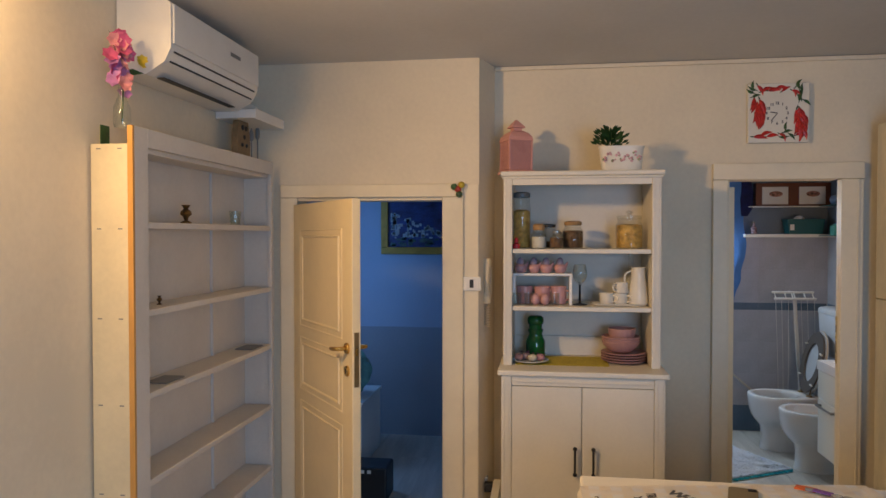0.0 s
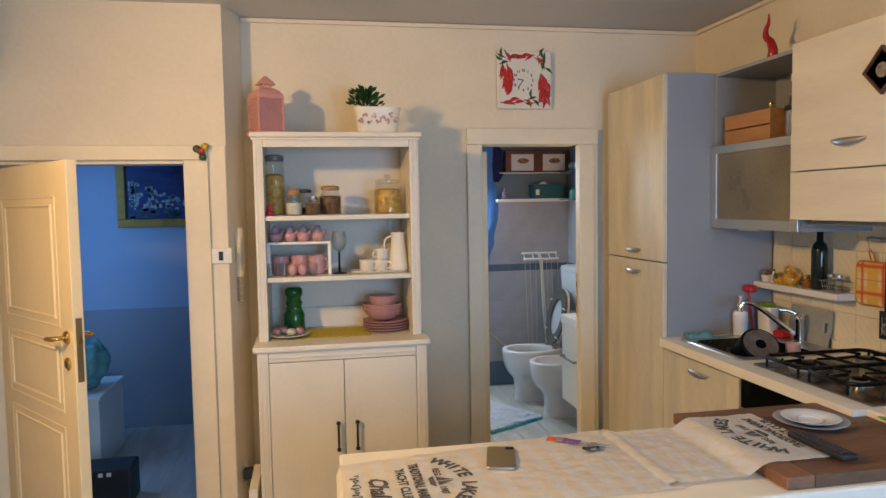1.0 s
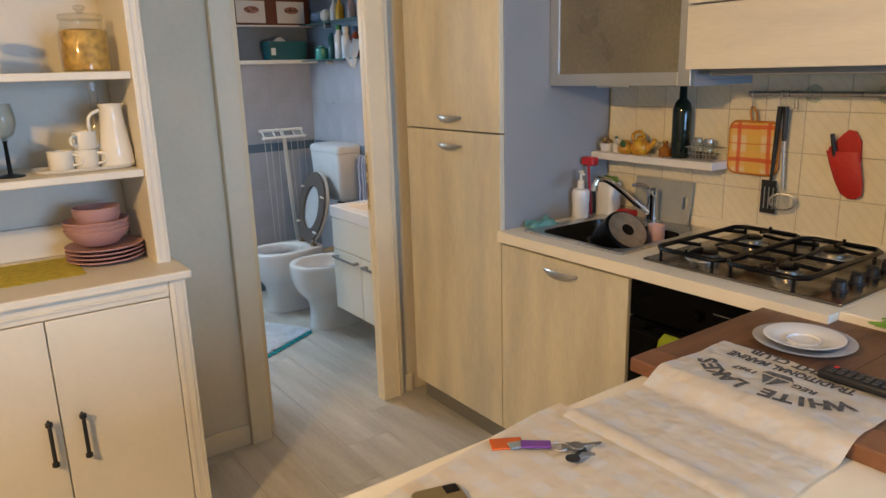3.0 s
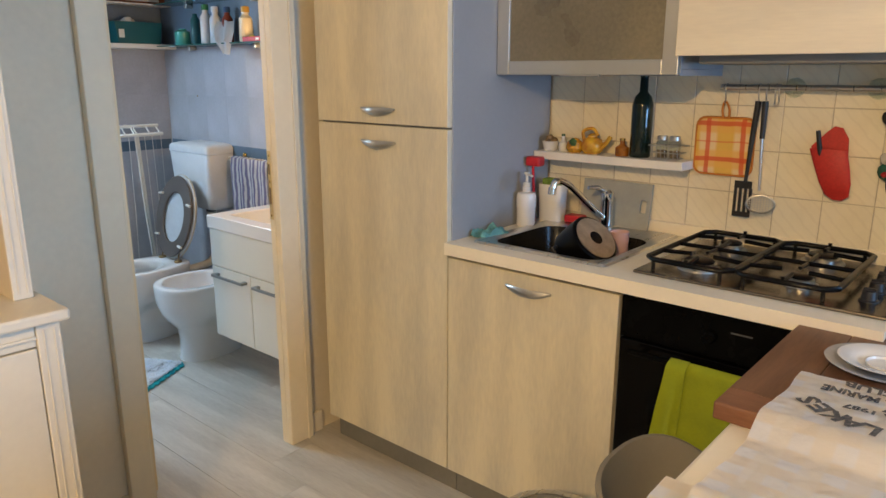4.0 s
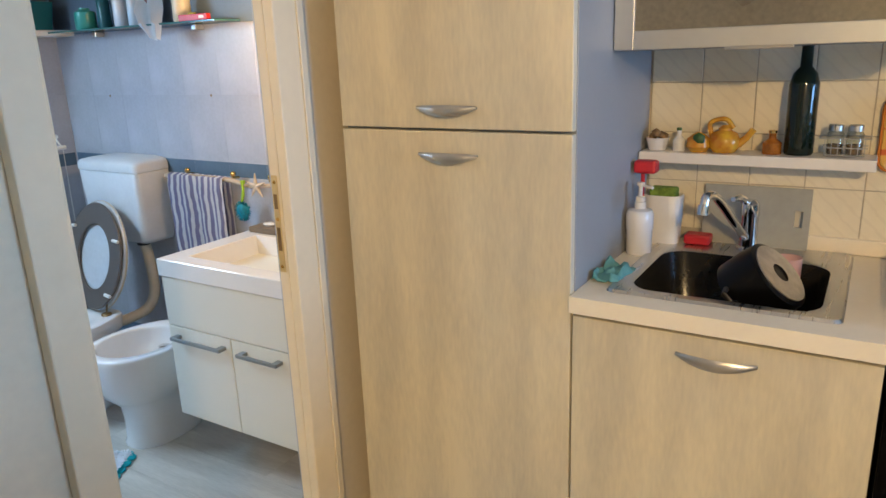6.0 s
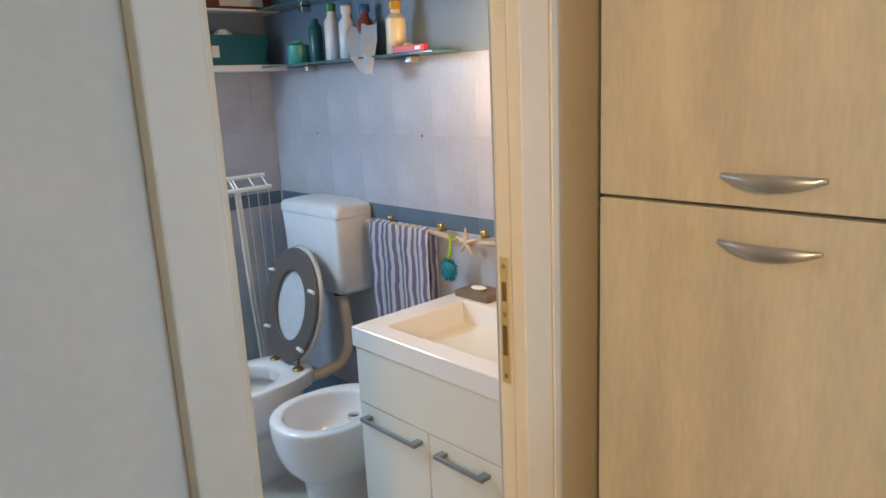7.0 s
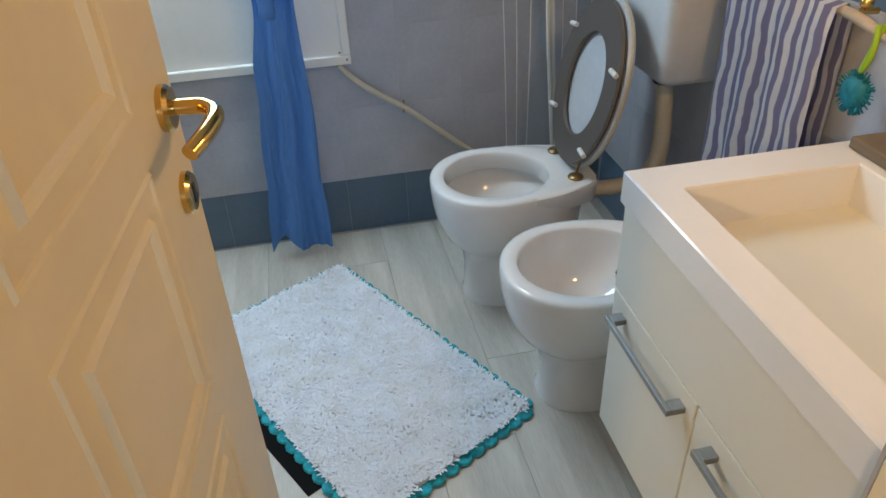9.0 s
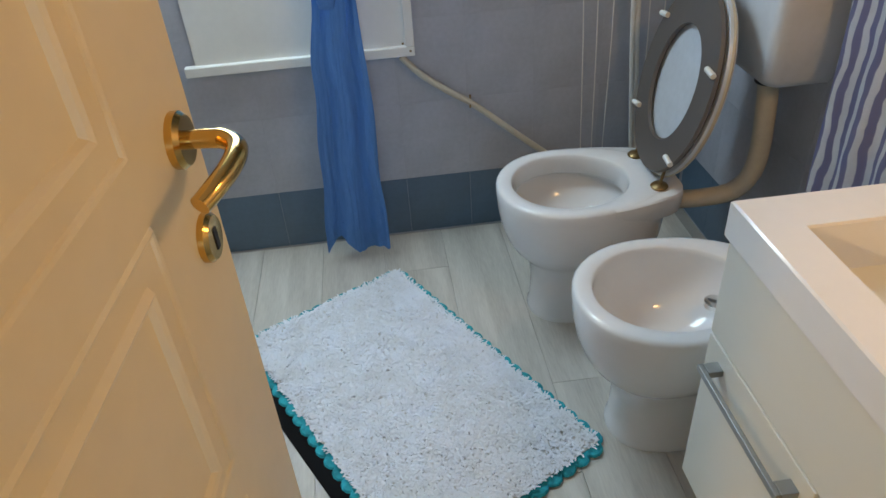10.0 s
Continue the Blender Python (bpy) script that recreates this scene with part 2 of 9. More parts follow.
wall_with_hole("wall_south", WEST, EAST, SOUTH - 0.1, SOUTH, 0.8, 2.2, 0.7, 2.0, PLASTER, "cream plaster wall with a window")
wall_with_hole("wall_north", -0.005, EAST, NORTH, NORTH + 0.1, 1.20, 1.835, 0, 1.855, PLASTER, "cream plaster wall with the bathroom doorway")
wall_with_hole("wall_door", WEST, -0.07, 3.78, 3.90, -1.06, -0.25, 0, 1.755, PLASTER, "cream plaster wall with the bedroom doorway")
_bm = bmesh.new()
ring_loft(_bm, [[(-0.07, 3.78, z), (-0.005, 4.0, z), (-0.005, 4.1, z), (-0.07, 4.1, z)] for z in (-0.004, HIGH)])
structure("wall_return", _bm, PLASTER, "cream plaster corner of the set-back wall", "wall")
ROOM[0] = BATHROOM
slab("wall_bath_east", 2.50, 2.6, 4.1, 6.15, -0.004, HIGH, BATHGROUT, "tiled bathroom wall", "wall")
wall_with_hole("wall_bath_north", 0.75, 2.50, 6.05, 6.15, 1.02, 1.60, 1.10, 2.0, BATHGROUT, "tiled bathroom wall with a window")
slab("wall_bath_west", 0.65, 0.75, 4.1, 6.15, -0.004, HIGH, BATHTILE, "pale bathroom wall", "wall")
ROOM[0] = Vector((0, 0, 0))
slab("wall_bedroom_north", -1.8, 0.65, 5.50, 5.60, -0.004, HIGH, BEDROOM, "blue-grey bedroom wall", "wall")
slab("wall_bedroom_west", -1.9, -1.8, 3.9, 5.6, -0.004, HIGH, BEDROOM, "blue-grey bedroom wall", "wall")
slab("wall_stub", 2.385, EAST, 2.02, 2.115, 0.89, HIGH, PLASTER, "cream plaster pilaster at the end of the tiles", "wall")


# ---- hutch ----
def hutch():
    t = thing("hutch", (0.44, 3.70, 0), "white painted hutch with open shelves over a two-door cupboard", "hutch")
    x0, x1, f, b = 0.065, 0.815, 3.45, 3.93
    box("body", x0, x1, f + 0.02, b, 0.0, 0.893, HUTCHPAINT, t, 0.003)
    for x in (x0, x1 - 0.048):
        box("stile", x, x + 0.048, f, f + 0.0195, 0.0, 0.892, HUTCHPAINT, t, 0.003)
    box("frieze", x0 + 0.049, x1 - 0.049, f + 0.004, f + 0.0195, 0.845, 0.892, HUTCHPAINT, t, 0.003)
    box("bead", x0 + 0.049, x1 - 0.049, f - 0.002, f + 0.0035, 0.862, 0.870, HUTCHPAINT, t, 0.002)
    for x in (x0, x1 - 0.048):
        for dx in (0.012, 0.033):
            box("flute_bead", x + dx, x + dx + 0.004, f - 0.0025, f - 0.0005, 0.10, 0.88, HUTCHPAINT, t, 0.0008)
    box("plinth", x0 + 0.049, x1 - 0.049, f + 0.006, f + 0.0195, 0.0, 0.09, HUTCHPAINT, t, 0.002)
    mid = 0.44
    for a, c, hx in ((x0 + 0.05, mid - 0.0015, mid - 0.032), (mid + 0.0015, x1 - 0.05, mid + 0.052)):
        d = box("door", a, c, f + 0.002, f + 0.0195, 0.094, 0.842, HUTCHPAINT, t, 0.0025)
        bm = bmesh.new()
        rod(bm, (hx, f - 0.022, 0.442), (hx, f - 0.022, 0.562), 0.0055)
        for z in (0.442, 0.562):
            lathe(bm, hx, f - 0.022, z - 0.009, [(0.003, 0), (0.0095, 0.004), (0.0095, 0.014), (0.003, 0.018)], 12)
            rod(bm, (hx, f - 0.022, z), (hx, f + 0.003, z), 0.004)
        part("handle", bm, BLACK_PLASTIC, d, "black metal bar handle", 40)
    box("worktop", x0 - 0.017, x1 + 0.018, f - 0.015, b, 0.893, 0.918, HUTCHPAINT, t, 0.006)
    u = 3.57
    for x in (x0 + 0.003, x1 - 0.045):
        box("side_panel", x, x + 0.042, u, b, 0.918, 1.838, HUTCHPAINT, t, 0.003)
    for x in (x0 + 0.003, x1 - 0.045):
        for dx in (0.011, 0.029):
            box("flute_bead", x + dx, x + dx + 0.004, u - 0.0025, u - 0.0005, 0.93, 1.83, HUTCHPAINT, t, 0.0008)
    box("cornice_bead", x0 - 0.004, x1 + 0.005, u - 0.007, u + 0.004, 1.826, 1.8375, HUTCHPAINT, t, 0.003)
    box("back_panel", x0 + 0.046, x1 - 0.046, b - 0.012, b, 0.919, 1.838, HUTCHPAINT, t)
    box("rail", x0 + 0.046, x1 - 0.046, b - 0.03, b - 0.013, 0.919, 1.02, HUTCHPAINT, t, 0.002)
    box("header", x0 + 0.046, x1 - 0.046, u + 0.002, u + 0.02, 1.795, 1.838, HUTCHPAINT, t, 0.002)
    for z in (1.195, 1.475):
        box("shelf", x0 + 0.046, x1 - 0.046, u + 0.012, b - 0.013, z - 0.011, z + 0.011, HUTCHPAINT, t, 0.003)
    box("cornice", x0 - 0.012, x1 + 0.014, u - 0.014, b, 1.838, 1.862, HUTCHPAINT, t, 0.006)


hutch()


# ---- bookcase ----
def bookcase():
    t = thing("bookcase", (-1.23, 3.05, 0), "empty white open bookcase with raw board end", "bookcase")
    x0, x1, y0, y1 = WEST + 0.01, -1.15, 2.407, 3.69
    box("back_panel", x0, x0 + 0.006, y0 + 0.02, y1, 0.02, 1.86, CASEMENT, t)
    box("end_panel", x0, x1 - 0.021, y0, y0 + 0.018, 0.0, 1.872, ENDBOARD, t, 0.002, "raw yellow-white board end with screw marks")
    box("end_edge", x1 - 0.02, x1, y0 - 0.003, y0 + 0.010, 0.0, 1.935, EDGEWOOD, t, 0.001, "bare orange pine edge strip")
    box("face_stile", x1 - 0.02, x1, y0 + 0.011, y0 + 0.095, 0.0, 1.935, CASEMENT, t, 0.002)
    box("face_stile", x1 - 0.02, x1, y1 - 0.03, y1, 0.0, 1.935, CASEMENT, t, 0.002)
    box("end_panel", x0, x1 - 0.021, y1 - 0.02, y1, 0.0, 1.87, CASEMENT, t, 0.002)
    box("header", x1 - 0.02, x1, y0 + 0.096, y1 - 0.031, 1.868, 1.935, CASEMENT, t, 0.002)
    box("top_panel", x0, x1 - 0.021, y0 + 0.019, y1 - 0.021, 1.85, 1.868, CASEMENT, t, 0.002)
    box("divider", x0 + 0.007, x0 + 0.02, 3.28, 3.30, 0.3, 1.848, CASEMENT, t)
    for z in (1.588, 1.27, 0.968, 0.65, 0.33, 0.08):
        box("shelf", x0 + 0.007, x1 - 0.002, y0 + 0.096, y1 - 0.032, z - 0.012, z + 0.012, CASEMENT, t, 0.003)
    for z in (1.855, 1.575, 1.26, 0.955, 0.64):
        for x in (x1 - 0.05, x0 + 0.03):
            box("screw_mark", x - 0.008, x + 0.008, y0 - 0.0012, y0 + 0.001, z - 0.002, z + 0.002, PLINTH, t)


ENDBOARD = material("raw board end", (0.76, 0.66, 0.44), 0.6, vary=0.06, scale=5, bump=0.08)
EDGEWOOD = material("bare pine edge", (0.66, 0.34, 0.09), 0.55, vary=0.10, scale=7, stretch=(6, 6, 0.6), bump=0.05)
bookcase()


# ---- kitchen ----
def bow_handle(parent, y, z, w, x):
    """A flat bowed handle on a front that faces west."""
    bm = bmesh.new()
    n = 12
    rings = []
    for i in range(n + 1):
        s = i / n * 2 - 1
        h = 0.004 + 0.009 * (1 - s * s)
        out = 0.004 + 0.018 * (1 - s * s)
        zz = z - 0.006 * (1 - s * s)
        yy = y + s * w / 2
        rings.append([(x - out, yy, zz + h), (x - out - 0.004, yy, zz + h * 0.5), (x - out - 0.004, yy, zz - h * 0.5), (x - out, yy, zz - h), (x - out + 0.005, yy, zz)])
    ring_loft(bm, rings)
    return part("handle", bm, NICKEL, parent, "satin metal bow handle", 50)


def tall_cabinet():
    t = thing("tall_cabinet", (2.18, 3.6, 0), "tall bleached-wood fridge cabinet with two doors", "cabinet")
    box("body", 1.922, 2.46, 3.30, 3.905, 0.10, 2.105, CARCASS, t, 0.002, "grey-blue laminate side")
    for z0, z1, hz in ((0.105, 1.236, 1.183), (1.242, 2.10, 1.289)):
        d = box("door", 1.90, 1.921, 3.302, 3.903, z0, z1, BLEACHED, t, 0.002)
        bow_handle(d, 3.60, hz, 0.155, 1.90)
    box("plinth", 1.95, 1.965, 3.30, 3.905, 0.0, 0.099, PLINTH, t)


def sink_base():
    t = thing("base_cabinet", (2.18, 3.0, 0), "bleached-wood sink cabinet with one drawer-style front", "cabinet")
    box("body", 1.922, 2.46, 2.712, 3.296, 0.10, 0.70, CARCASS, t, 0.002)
    d = box("door", 1.90, 1.921, 2.713, 3.297, 0.105, 0.842, BLEACHED, t, 0.002)
    bow_handle(d, 2.995, 0.80, 0.155, 1.90)
    box("plinth", 1.95, 1.965, 2.71, 3.298, 0.0, 0.099, PLINTH, t)


def oven():
    t = thing("oven", (2.18, 2.4, 0.1), "black built-in oven under the hob", "oven")
    box("body", 1.925, 2.44, 2.112, 2.705, 0.10, 0.80, OVENBLACK, t)
    p = box("control_panel", 1.902, 1.924, 2.114, 2.704, 0.735, 0.845, OVENBLACK, t, 0.003)
    d = box("door", 1.900, 1.924, 2.114, 2.704, 0.27, 0.730, OVENGLASS, t, 0.004, "black glass oven door")
    for y in (2.47, 2.25):
        bm = bmesh.new()
        rings = [[(1.902 - h, y + r * math.cos(a), 0.79 + r * math.sin(a)) for a in [2 * math.pi * k / 18 for k in range(18)]] for r, h in ((0.016, 0), (0.015, 0.014), (0.012, 0.017))]
        ring_loft(bm, rings)
        part("knob", bm, OVENBLACK, p, "", 40)
    bm = bmesh.new()
    rod(bm, (1.865, 2.16, 0.712), (1.865, 2.66, 0.712), 0.008)
    for y in (2.19, 2.63):
        rod(bm, (1.865, y, 0.712), (1.903, y, 0.712), 0.006)
    part("handle", bm, OVENBLACK, d, "", 40)
    box("brand_bar", 1.9012, 1.9017, 2.375, 2.425, 0.807, 0.811, BUTTON, p)
    box("lower_panel", 1.903, 1.924, 2.114, 2.704, 0.105, 0.266, OVENBLACK, t, 0.003)
    box("plinth", 1.95, 1.965, 2.112, 2.706, 0.0, 0.099, PLINTH, t)


def worktop():
    t = thing("worktop", (2.18, 2.7, 0.85), "cream laminate kitchen worktop along the tiled wall", "worktop")
    x0, x1, z0, z1 = 1.882, 2.466, 0.855, 0.892
    def rect(a, b, c, d, z):
        return [(a, c, z), (b, c, z), (b, d, z), (a, d, z)]
    bm = bmesh.new()
    outer, inner = (x0, x1, 2.12, 3.299), (1.955, 2.44, 2.79, 3.235)
    ring_loft(bm, [rect(*outer, z0), rect(*outer, z1), rect(*inner, z1), rect(*inner, z0), rect(*outer, z0)], False, False)
    bmesh.ops.remove_doubles(bm, verts=bm.verts, dist=0.0001)
    part("top", bm, WORKTOP, t)
    box("side_top", 1.93, x1, 1.20, 2.1195, z0, z1, WORKTOP, t, 0.002)
    box("upstand", 2.452, 2.469, 2.12, 2.90, 0.893, 0.932, WORKTOP, t, 0.003)


def bar_counter():
    t = thing("bar_counter", (1.1, 2.0, 0), "cream breakfast bar with a thick top", "counter")
    box("top", 0.368, 1.928, 1.735, 2.254, 0.80, 0.84, WORKTOP, t, 0.008)
    box("front_panel", 0.46, 1.90, 2.10, 2.13, 0.0, 0.80, LACQUER, t, 0.002)
    box("side_panel", 0.50, 1.92, 1.755, 1.775, 0.0, 0.795, LACQUER, t, 0.002)
    box("end_panel", 0.46, 0.49, 1.78, 2.098, 0.0, 0.80, LACQUER, t, 0.002)


def glass_cabinet():
    t = thing("wall_cabinet", (2.3, 3.0, 1.395), "aluminium-framed frosted glass wall cabinet with open shelf above", "cabinet")
    x0, y0, y1 = 2.155, 2.705, 3.298
    for a, b in ((1.395, 1.412), (1.752, 1.768), (2.085, 2.10)):
        box("panel", x0, 2.465, y0, y1, a, b, CARCASS, t, 0.001)
    for y in (y0, y1 - 0.016):
        box("panel", x0, 2.465, y, y + 0.016, 1.4125, 1.7515, CARCASS, t)
        box("panel", x0, 2.465, y, y + 0.016, 1.7685, 2.0845, CARCASS, t)
    box("back_panel", 2.455, 2.463, y0 + 0.017, y1 - 0.017, 1.413, 2.084, CARCASS, t)
    d = box("pane", 2.142, 2.147, y0 + 0.04, y1 - 0.04, 1.435, 1.735, FROSTED, t, 0, "frosted glass pane")
    bm = bmesh.new()
    cuboid(bm, 2.135, 2.154, y0, y0 + 0.045, 1.397, 1.768, 0.002)
    cuboid(bm, 2.135, 2.154, y1 - 0.045, y1, 1.397, 1.768, 0.002)
    cuboid(bm, 2.135, 2.154, y0 + 0.045, y1 - 0.045, 1.397, 1.438, 0.002)
    cuboid(bm, 2.135, 2.154, y0 + 0.045, y1 - 0.045, 1.732, 1.768, 0.002)
    part("door_frame", bm, ALU, t, "brushed aluminium door frame")
    box("handle", 2.122, 2.136, 2.93, 3.06, 1.392, 1.399, NICKEL, t, 0.001)


def hood_cabinet():
    t = thing("hood_cabinet", (2.28, 2.4, 1.44), "bleached-wood wall cabinet over the cooker hood", "cabinet")
    y0, y1 = 2.118, 2.70
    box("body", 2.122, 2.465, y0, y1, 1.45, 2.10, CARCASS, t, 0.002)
    box("hood_flap", 2.10, 2.121, y0, y1, 1.445, 1.622, BLEACHED_X, t, 0.002)
    d = box("door", 2.10, 2.121, y0, y1, 1.627, 2.10, BLEACHED_X, t, 0.002)
    bow_handle(d, 2.41, 1.72, 0.155, 2.10)
    box("hood_underside", 2.16, 2.44, y0 + 0.04, y1 - 0.04, 1.425, 1.449, PLINTH, t, 0.004, "grey hood grille")


FROSTED = material("frosted pane", (0.25, 0.23, 0.175), 0.28, vary=0.22, scale=2.2, fine=90, dark=(0.12, 0.11, 0.085))
tall_cabinet(), sink_base(), oven(), worktop(), bar_counter(), glass_cabinet(), hood_cabinet()


# ---- bathroom ----
ROOM[0] = BATHROOM

def vanity():
    t = thing("vanity", (2.25, 4.56, 0.2), "white gloss hanging vanity with a square basin", "vanity")
    box("body", 2.02, 2.495, 4.222, 4.85, 0.205, 0.71, VANITY, t, 0.002)
    box("front_panel", 2.0, 2.019, 4.22, 4.852, 0.545, 0.717, VANITY, t, 0.002)
    for a, b in ((4.552, 4.852), (4.22, 4.548)):
        d = box("door", 2.0, 2.019, a, b, 0.205, 0.541, VANITY, t, 0.002)
        ha, hb = (4.575, 4.815) if b > 4.6 else (4.325, 4.50)
        bm = bmesh.new()
        cuboid(bm, 1.968, 1.976, ha, hb, 0.50, 0.512, 0.001)
        for y in (ha, hb - 0.022):
            cuboid(bm, 1.9765, 2.001, y, y + 0.022, 0.50, 0.512, 0.001)
        part("handle", bm, DULLSTEEL, d, "square grey metal bar handle")
    bm = bmesh.new()
    x0, x1, y0, y1, z0, z1 = 1.995, 2.497, 4.215, 4.86, 0.72, 0.778
    hx0, hx1, hy0, hy1 = 2.062, 2.37, 4.30, 4.778
    def rim(d, z):
        return [(x0 + d, y0 + d, z), (x1 - d, y0 + d, z), (x1 - d, y1 - d, z), (x0 + d, y1 - d, z)]
    ring_loft(bm, [rim(0, z0), rim(0, z1 - 0.003), rim(0.003, z1), [(hx0 - 0.003, hy0 - 0.003, z1), (hx1 + 0.003, hy0 - 0.003, z1), (hx1 + 0.003, hy1 + 0.003, z1), (hx0 - 0.003, hy1 + 0.003, z1)], [(hx0, hy0, z1 - 0.003), (hx1, hy0, z1 - 0.003), (hx1, hy1, z1 - 0.003), (hx0, hy1, z1 - 0.003)],
                   [(hx0 + 0.02, hy0 + 0.02, z1 - 0.10), (hx1 - 0.015, hy0 + 0.02, z1 - 0.10), (hx1 - 0.015, hy1 - 0.02, z1 - 0.10), (hx0 + 0.02, hy1 - 0.02, z1 - 0.10)]], False, True)
    part("basin", bm, PORCELAIN, t, "white square basin")


def pan(name, cx, cy, rim, label, front, back, half, wc):
    """A floor-standing bowl on a waisted foot that faces west."""
    t = thing(name, (cx, cy, 0), label, "toilet" if wc else "bidet")
    bm = bmesh.new()
    foot = [(0.0, 0.142, 0.19, 0.100, 0.045), (0.012, 0.142, 0.19, 0.100, 0.045), (0.025, 0.136, 0.19, 0.095, 0.045), (0.10, 0.128, 0.19, 0.092, 0.04), (0.165, 0.128, 0.19, 0.098, 0.032)]
    rings = [oval(cx + o, cy, z, a, b, c, 36, 2.3) for z, a, b, c, o in foot]
    for k, g in ((0.195, 0.66), (0.22, 0.78), (0.25, 0.87), (0.29, 0.94), (0.33, 0.98), (rim - 0.03, 1.0), (rim - 0.008, 1.0)):
        rings.append(oval(cx, cy, k, front * g, back * (0.9 + 0.1 * g), half * g, 36, 2.1))
    rings.append(oval(cx, cy, rim - 0.002, front - 0.004, back - 0.003, half - 0.004, 36, 2.1))
    rings.append(oval(cx, cy, rim, front - 0.012, back - 0.008, half - 0.012, 36, 2.1))
    inn = 0.036
    ib = back - (0.098 if wc else 0.075)
    deep = ((rim - 0.050, 0.93), (rim - 0.053, 0.95), (rim - 0.054, 1.10), (rim - 0.085, 1.05), (rim - 0.125, 0.84), (rim - 0.165, 0.5)) if wc else ((rim - 0.05, 0.95), (rim - 0.10, 0.80), (rim - 0.15, 0.45))
    for z, g in ((rim, 1.0), (rim - 0.004, 0.975), (rim - 0.014, 0.965)) + deep:
        rings.append(oval(cx, cy, z, (front - inn) * g, ib * g, (half - inn) * g, 36, 2.0))
    ring_loft(bm, rings)
    body = part("bowl", bm, PORCELAIN, t, "white porcelain bowl", 55)
    return t, body


def cistern():
    t = thing("cistern", (2.42, 5.55, 0.68), "white plastic high cistern on the tiled wall", "cistern")
    cx0, cx1, y0, y1 = 2.335, 2.495, 5.39, 5.80
    def rr(z, d, dx, r):
        a, b, c = cx0 + dx, y0 + d, y1 - d
        pts = [(cx1, b, z)]
        for px, py, w0 in ((a + r, b + r, -math.pi / 2), (a + r, c - r, math.pi)):
            for k in range(6):
                w = w0 - k / 5 * math.pi / 2
                pts.append((px + r * math.cos(w), py + r * math.sin(w), z))
        return pts + [(cx1, c, z)]
    bm = bmesh.new()
    ring_loft(bm, [rr(0.668, 0.050, 0.040, 0.03), rr(0.673, 0.036, 0.026, 0.03), rr(0.690, 0.024, 0.014, 0.03), rr(0.76, 0.018, 0.008, 0.028), rr(0.974, 0.004, 0.001, 0.026), rr(0.9765, 0.006, 0.003, 0.026)])
    part("tank", bm, CISTERNWHITE, t, "", 50)
    bm = bmesh.new()
    ring_loft(bm, [rr(0.9775, 0.004, 0.001, 0.026), rr(0.979, 0.001, -0.002, 0.026), rr(1.008, 0.002, -0.001, 0.026), rr(1.019, 0.010, 0.008, 0.026), rr(1.027, 0.04, 0.035, 0.026), rr(1.031, 0.09, 0.07, 0.02)])
    part("lid", bm, CISTERNWHITE, t, "", 50)
    bm = bmesh.new()
    tube(bm, curve([(2.40, 5.50, 0.672), (2.405, 5.49, 0.60), (2.41, 5.49, 0.45), (2.38, 5.51, 0.37), (2.30, 5.53, 0.345), (2.22, 5.55, 0.34)]), 0.023, 14)
    part("flush_pipe", bm, PIPE, t, "yellowed plastic flush pipe", 50)
    bm = bmesh.new()
    lathe(bm, 2.40, 5.50, 0.655, [(0.026, 0), (0.028, 0.003), (0.028, 0.010), (0.026, 0.013)], 18)
    part("collar", bm, BLACK_PLASTIC, t, "", 40)


CISTERNWHITE = material("greyed cistern plastic", (0.60, 0.62, 0.64), 0.42, vary=0.05, scale=7)
PIPE = material("yellowed plastic pipe", (0.55, 0.50, 0.40), 0.45)
vanity()
toilet, _ = pan("toilet", 1.975, 5.60, 0.40, "white porcelain toilet with its seat raised", 0.18, 0.26, 0.175, True)
bidet, _ = pan("bidet", 2.06, 5.14, 0.40, "white porcelain bidet beside the vanity", 0.19, 0.25, 0.175, False)
cistern()
ROOM[0] = Vector((0, 0, 0))


def air_conditioner():
    t = thing("air_conditioner", (-1.22, 2.98, 2.14), "white wall-hung air conditioner over the bookcase", "air conditioner")
    y0, y1 = 2.575, 3.37
    prof = [(WEST + 0.005, 2.15), (-1.20, 2.15), (-1.125, 2.195), (-1.10, 2.245), (-1.10, 2.41), (-1.13, 2.43), (WEST + 0.005, 2.43)]
    bm = bmesh.new()
    ring_loft(bm, [[(x, y, z) for x, z in prof] for y in (y0, y0 + 0.02, y1 - 0.02, y1)])
    part("body", bm, PLASTIC_WHITE, t)
    box("front_panel", -1.10, -1.092, y0 + 0.012, y1 - 0.004, 2.262, 2.408, PLASTIC_WHITE, t, 0.003)
    for x, z in ((-1.106, 2.235), (-1.122, 2.20)):
        box("louvre_gap", x, x + 0.004, y0 + 0.03, y1 - 0.03, z - 0.003, z + 0.003, BLACK_PLASTIC, t)
    box("outlet", -1.19, -1.16, y0 + 0.06, y1 - 0.12, 2.146, 2.1495, BLACK_PLASTIC, t)
    box("label_plate", -1.0918, -1.0912, 3.06, 3.16, 2.335, 2.352, PLINTH, t)



def pipe_cover():
    t = thing("pipe_cover", (-1.2, 3.56, 2.115), "white boxed pipe cover beside the air conditioner", "pipe cover")
    box("channel", WEST + 0.002, -1.118, 3.374, 3.755, 2.118, 2.16, PLASTIC_WHITE, t, 0.004)
    box("lid", -1.1175, -1.112, 3.374, 3.755, 2.114, 2.164, PLASTIC_WHITE, t, 0.002)


pipe_cover()
air_conditioner()


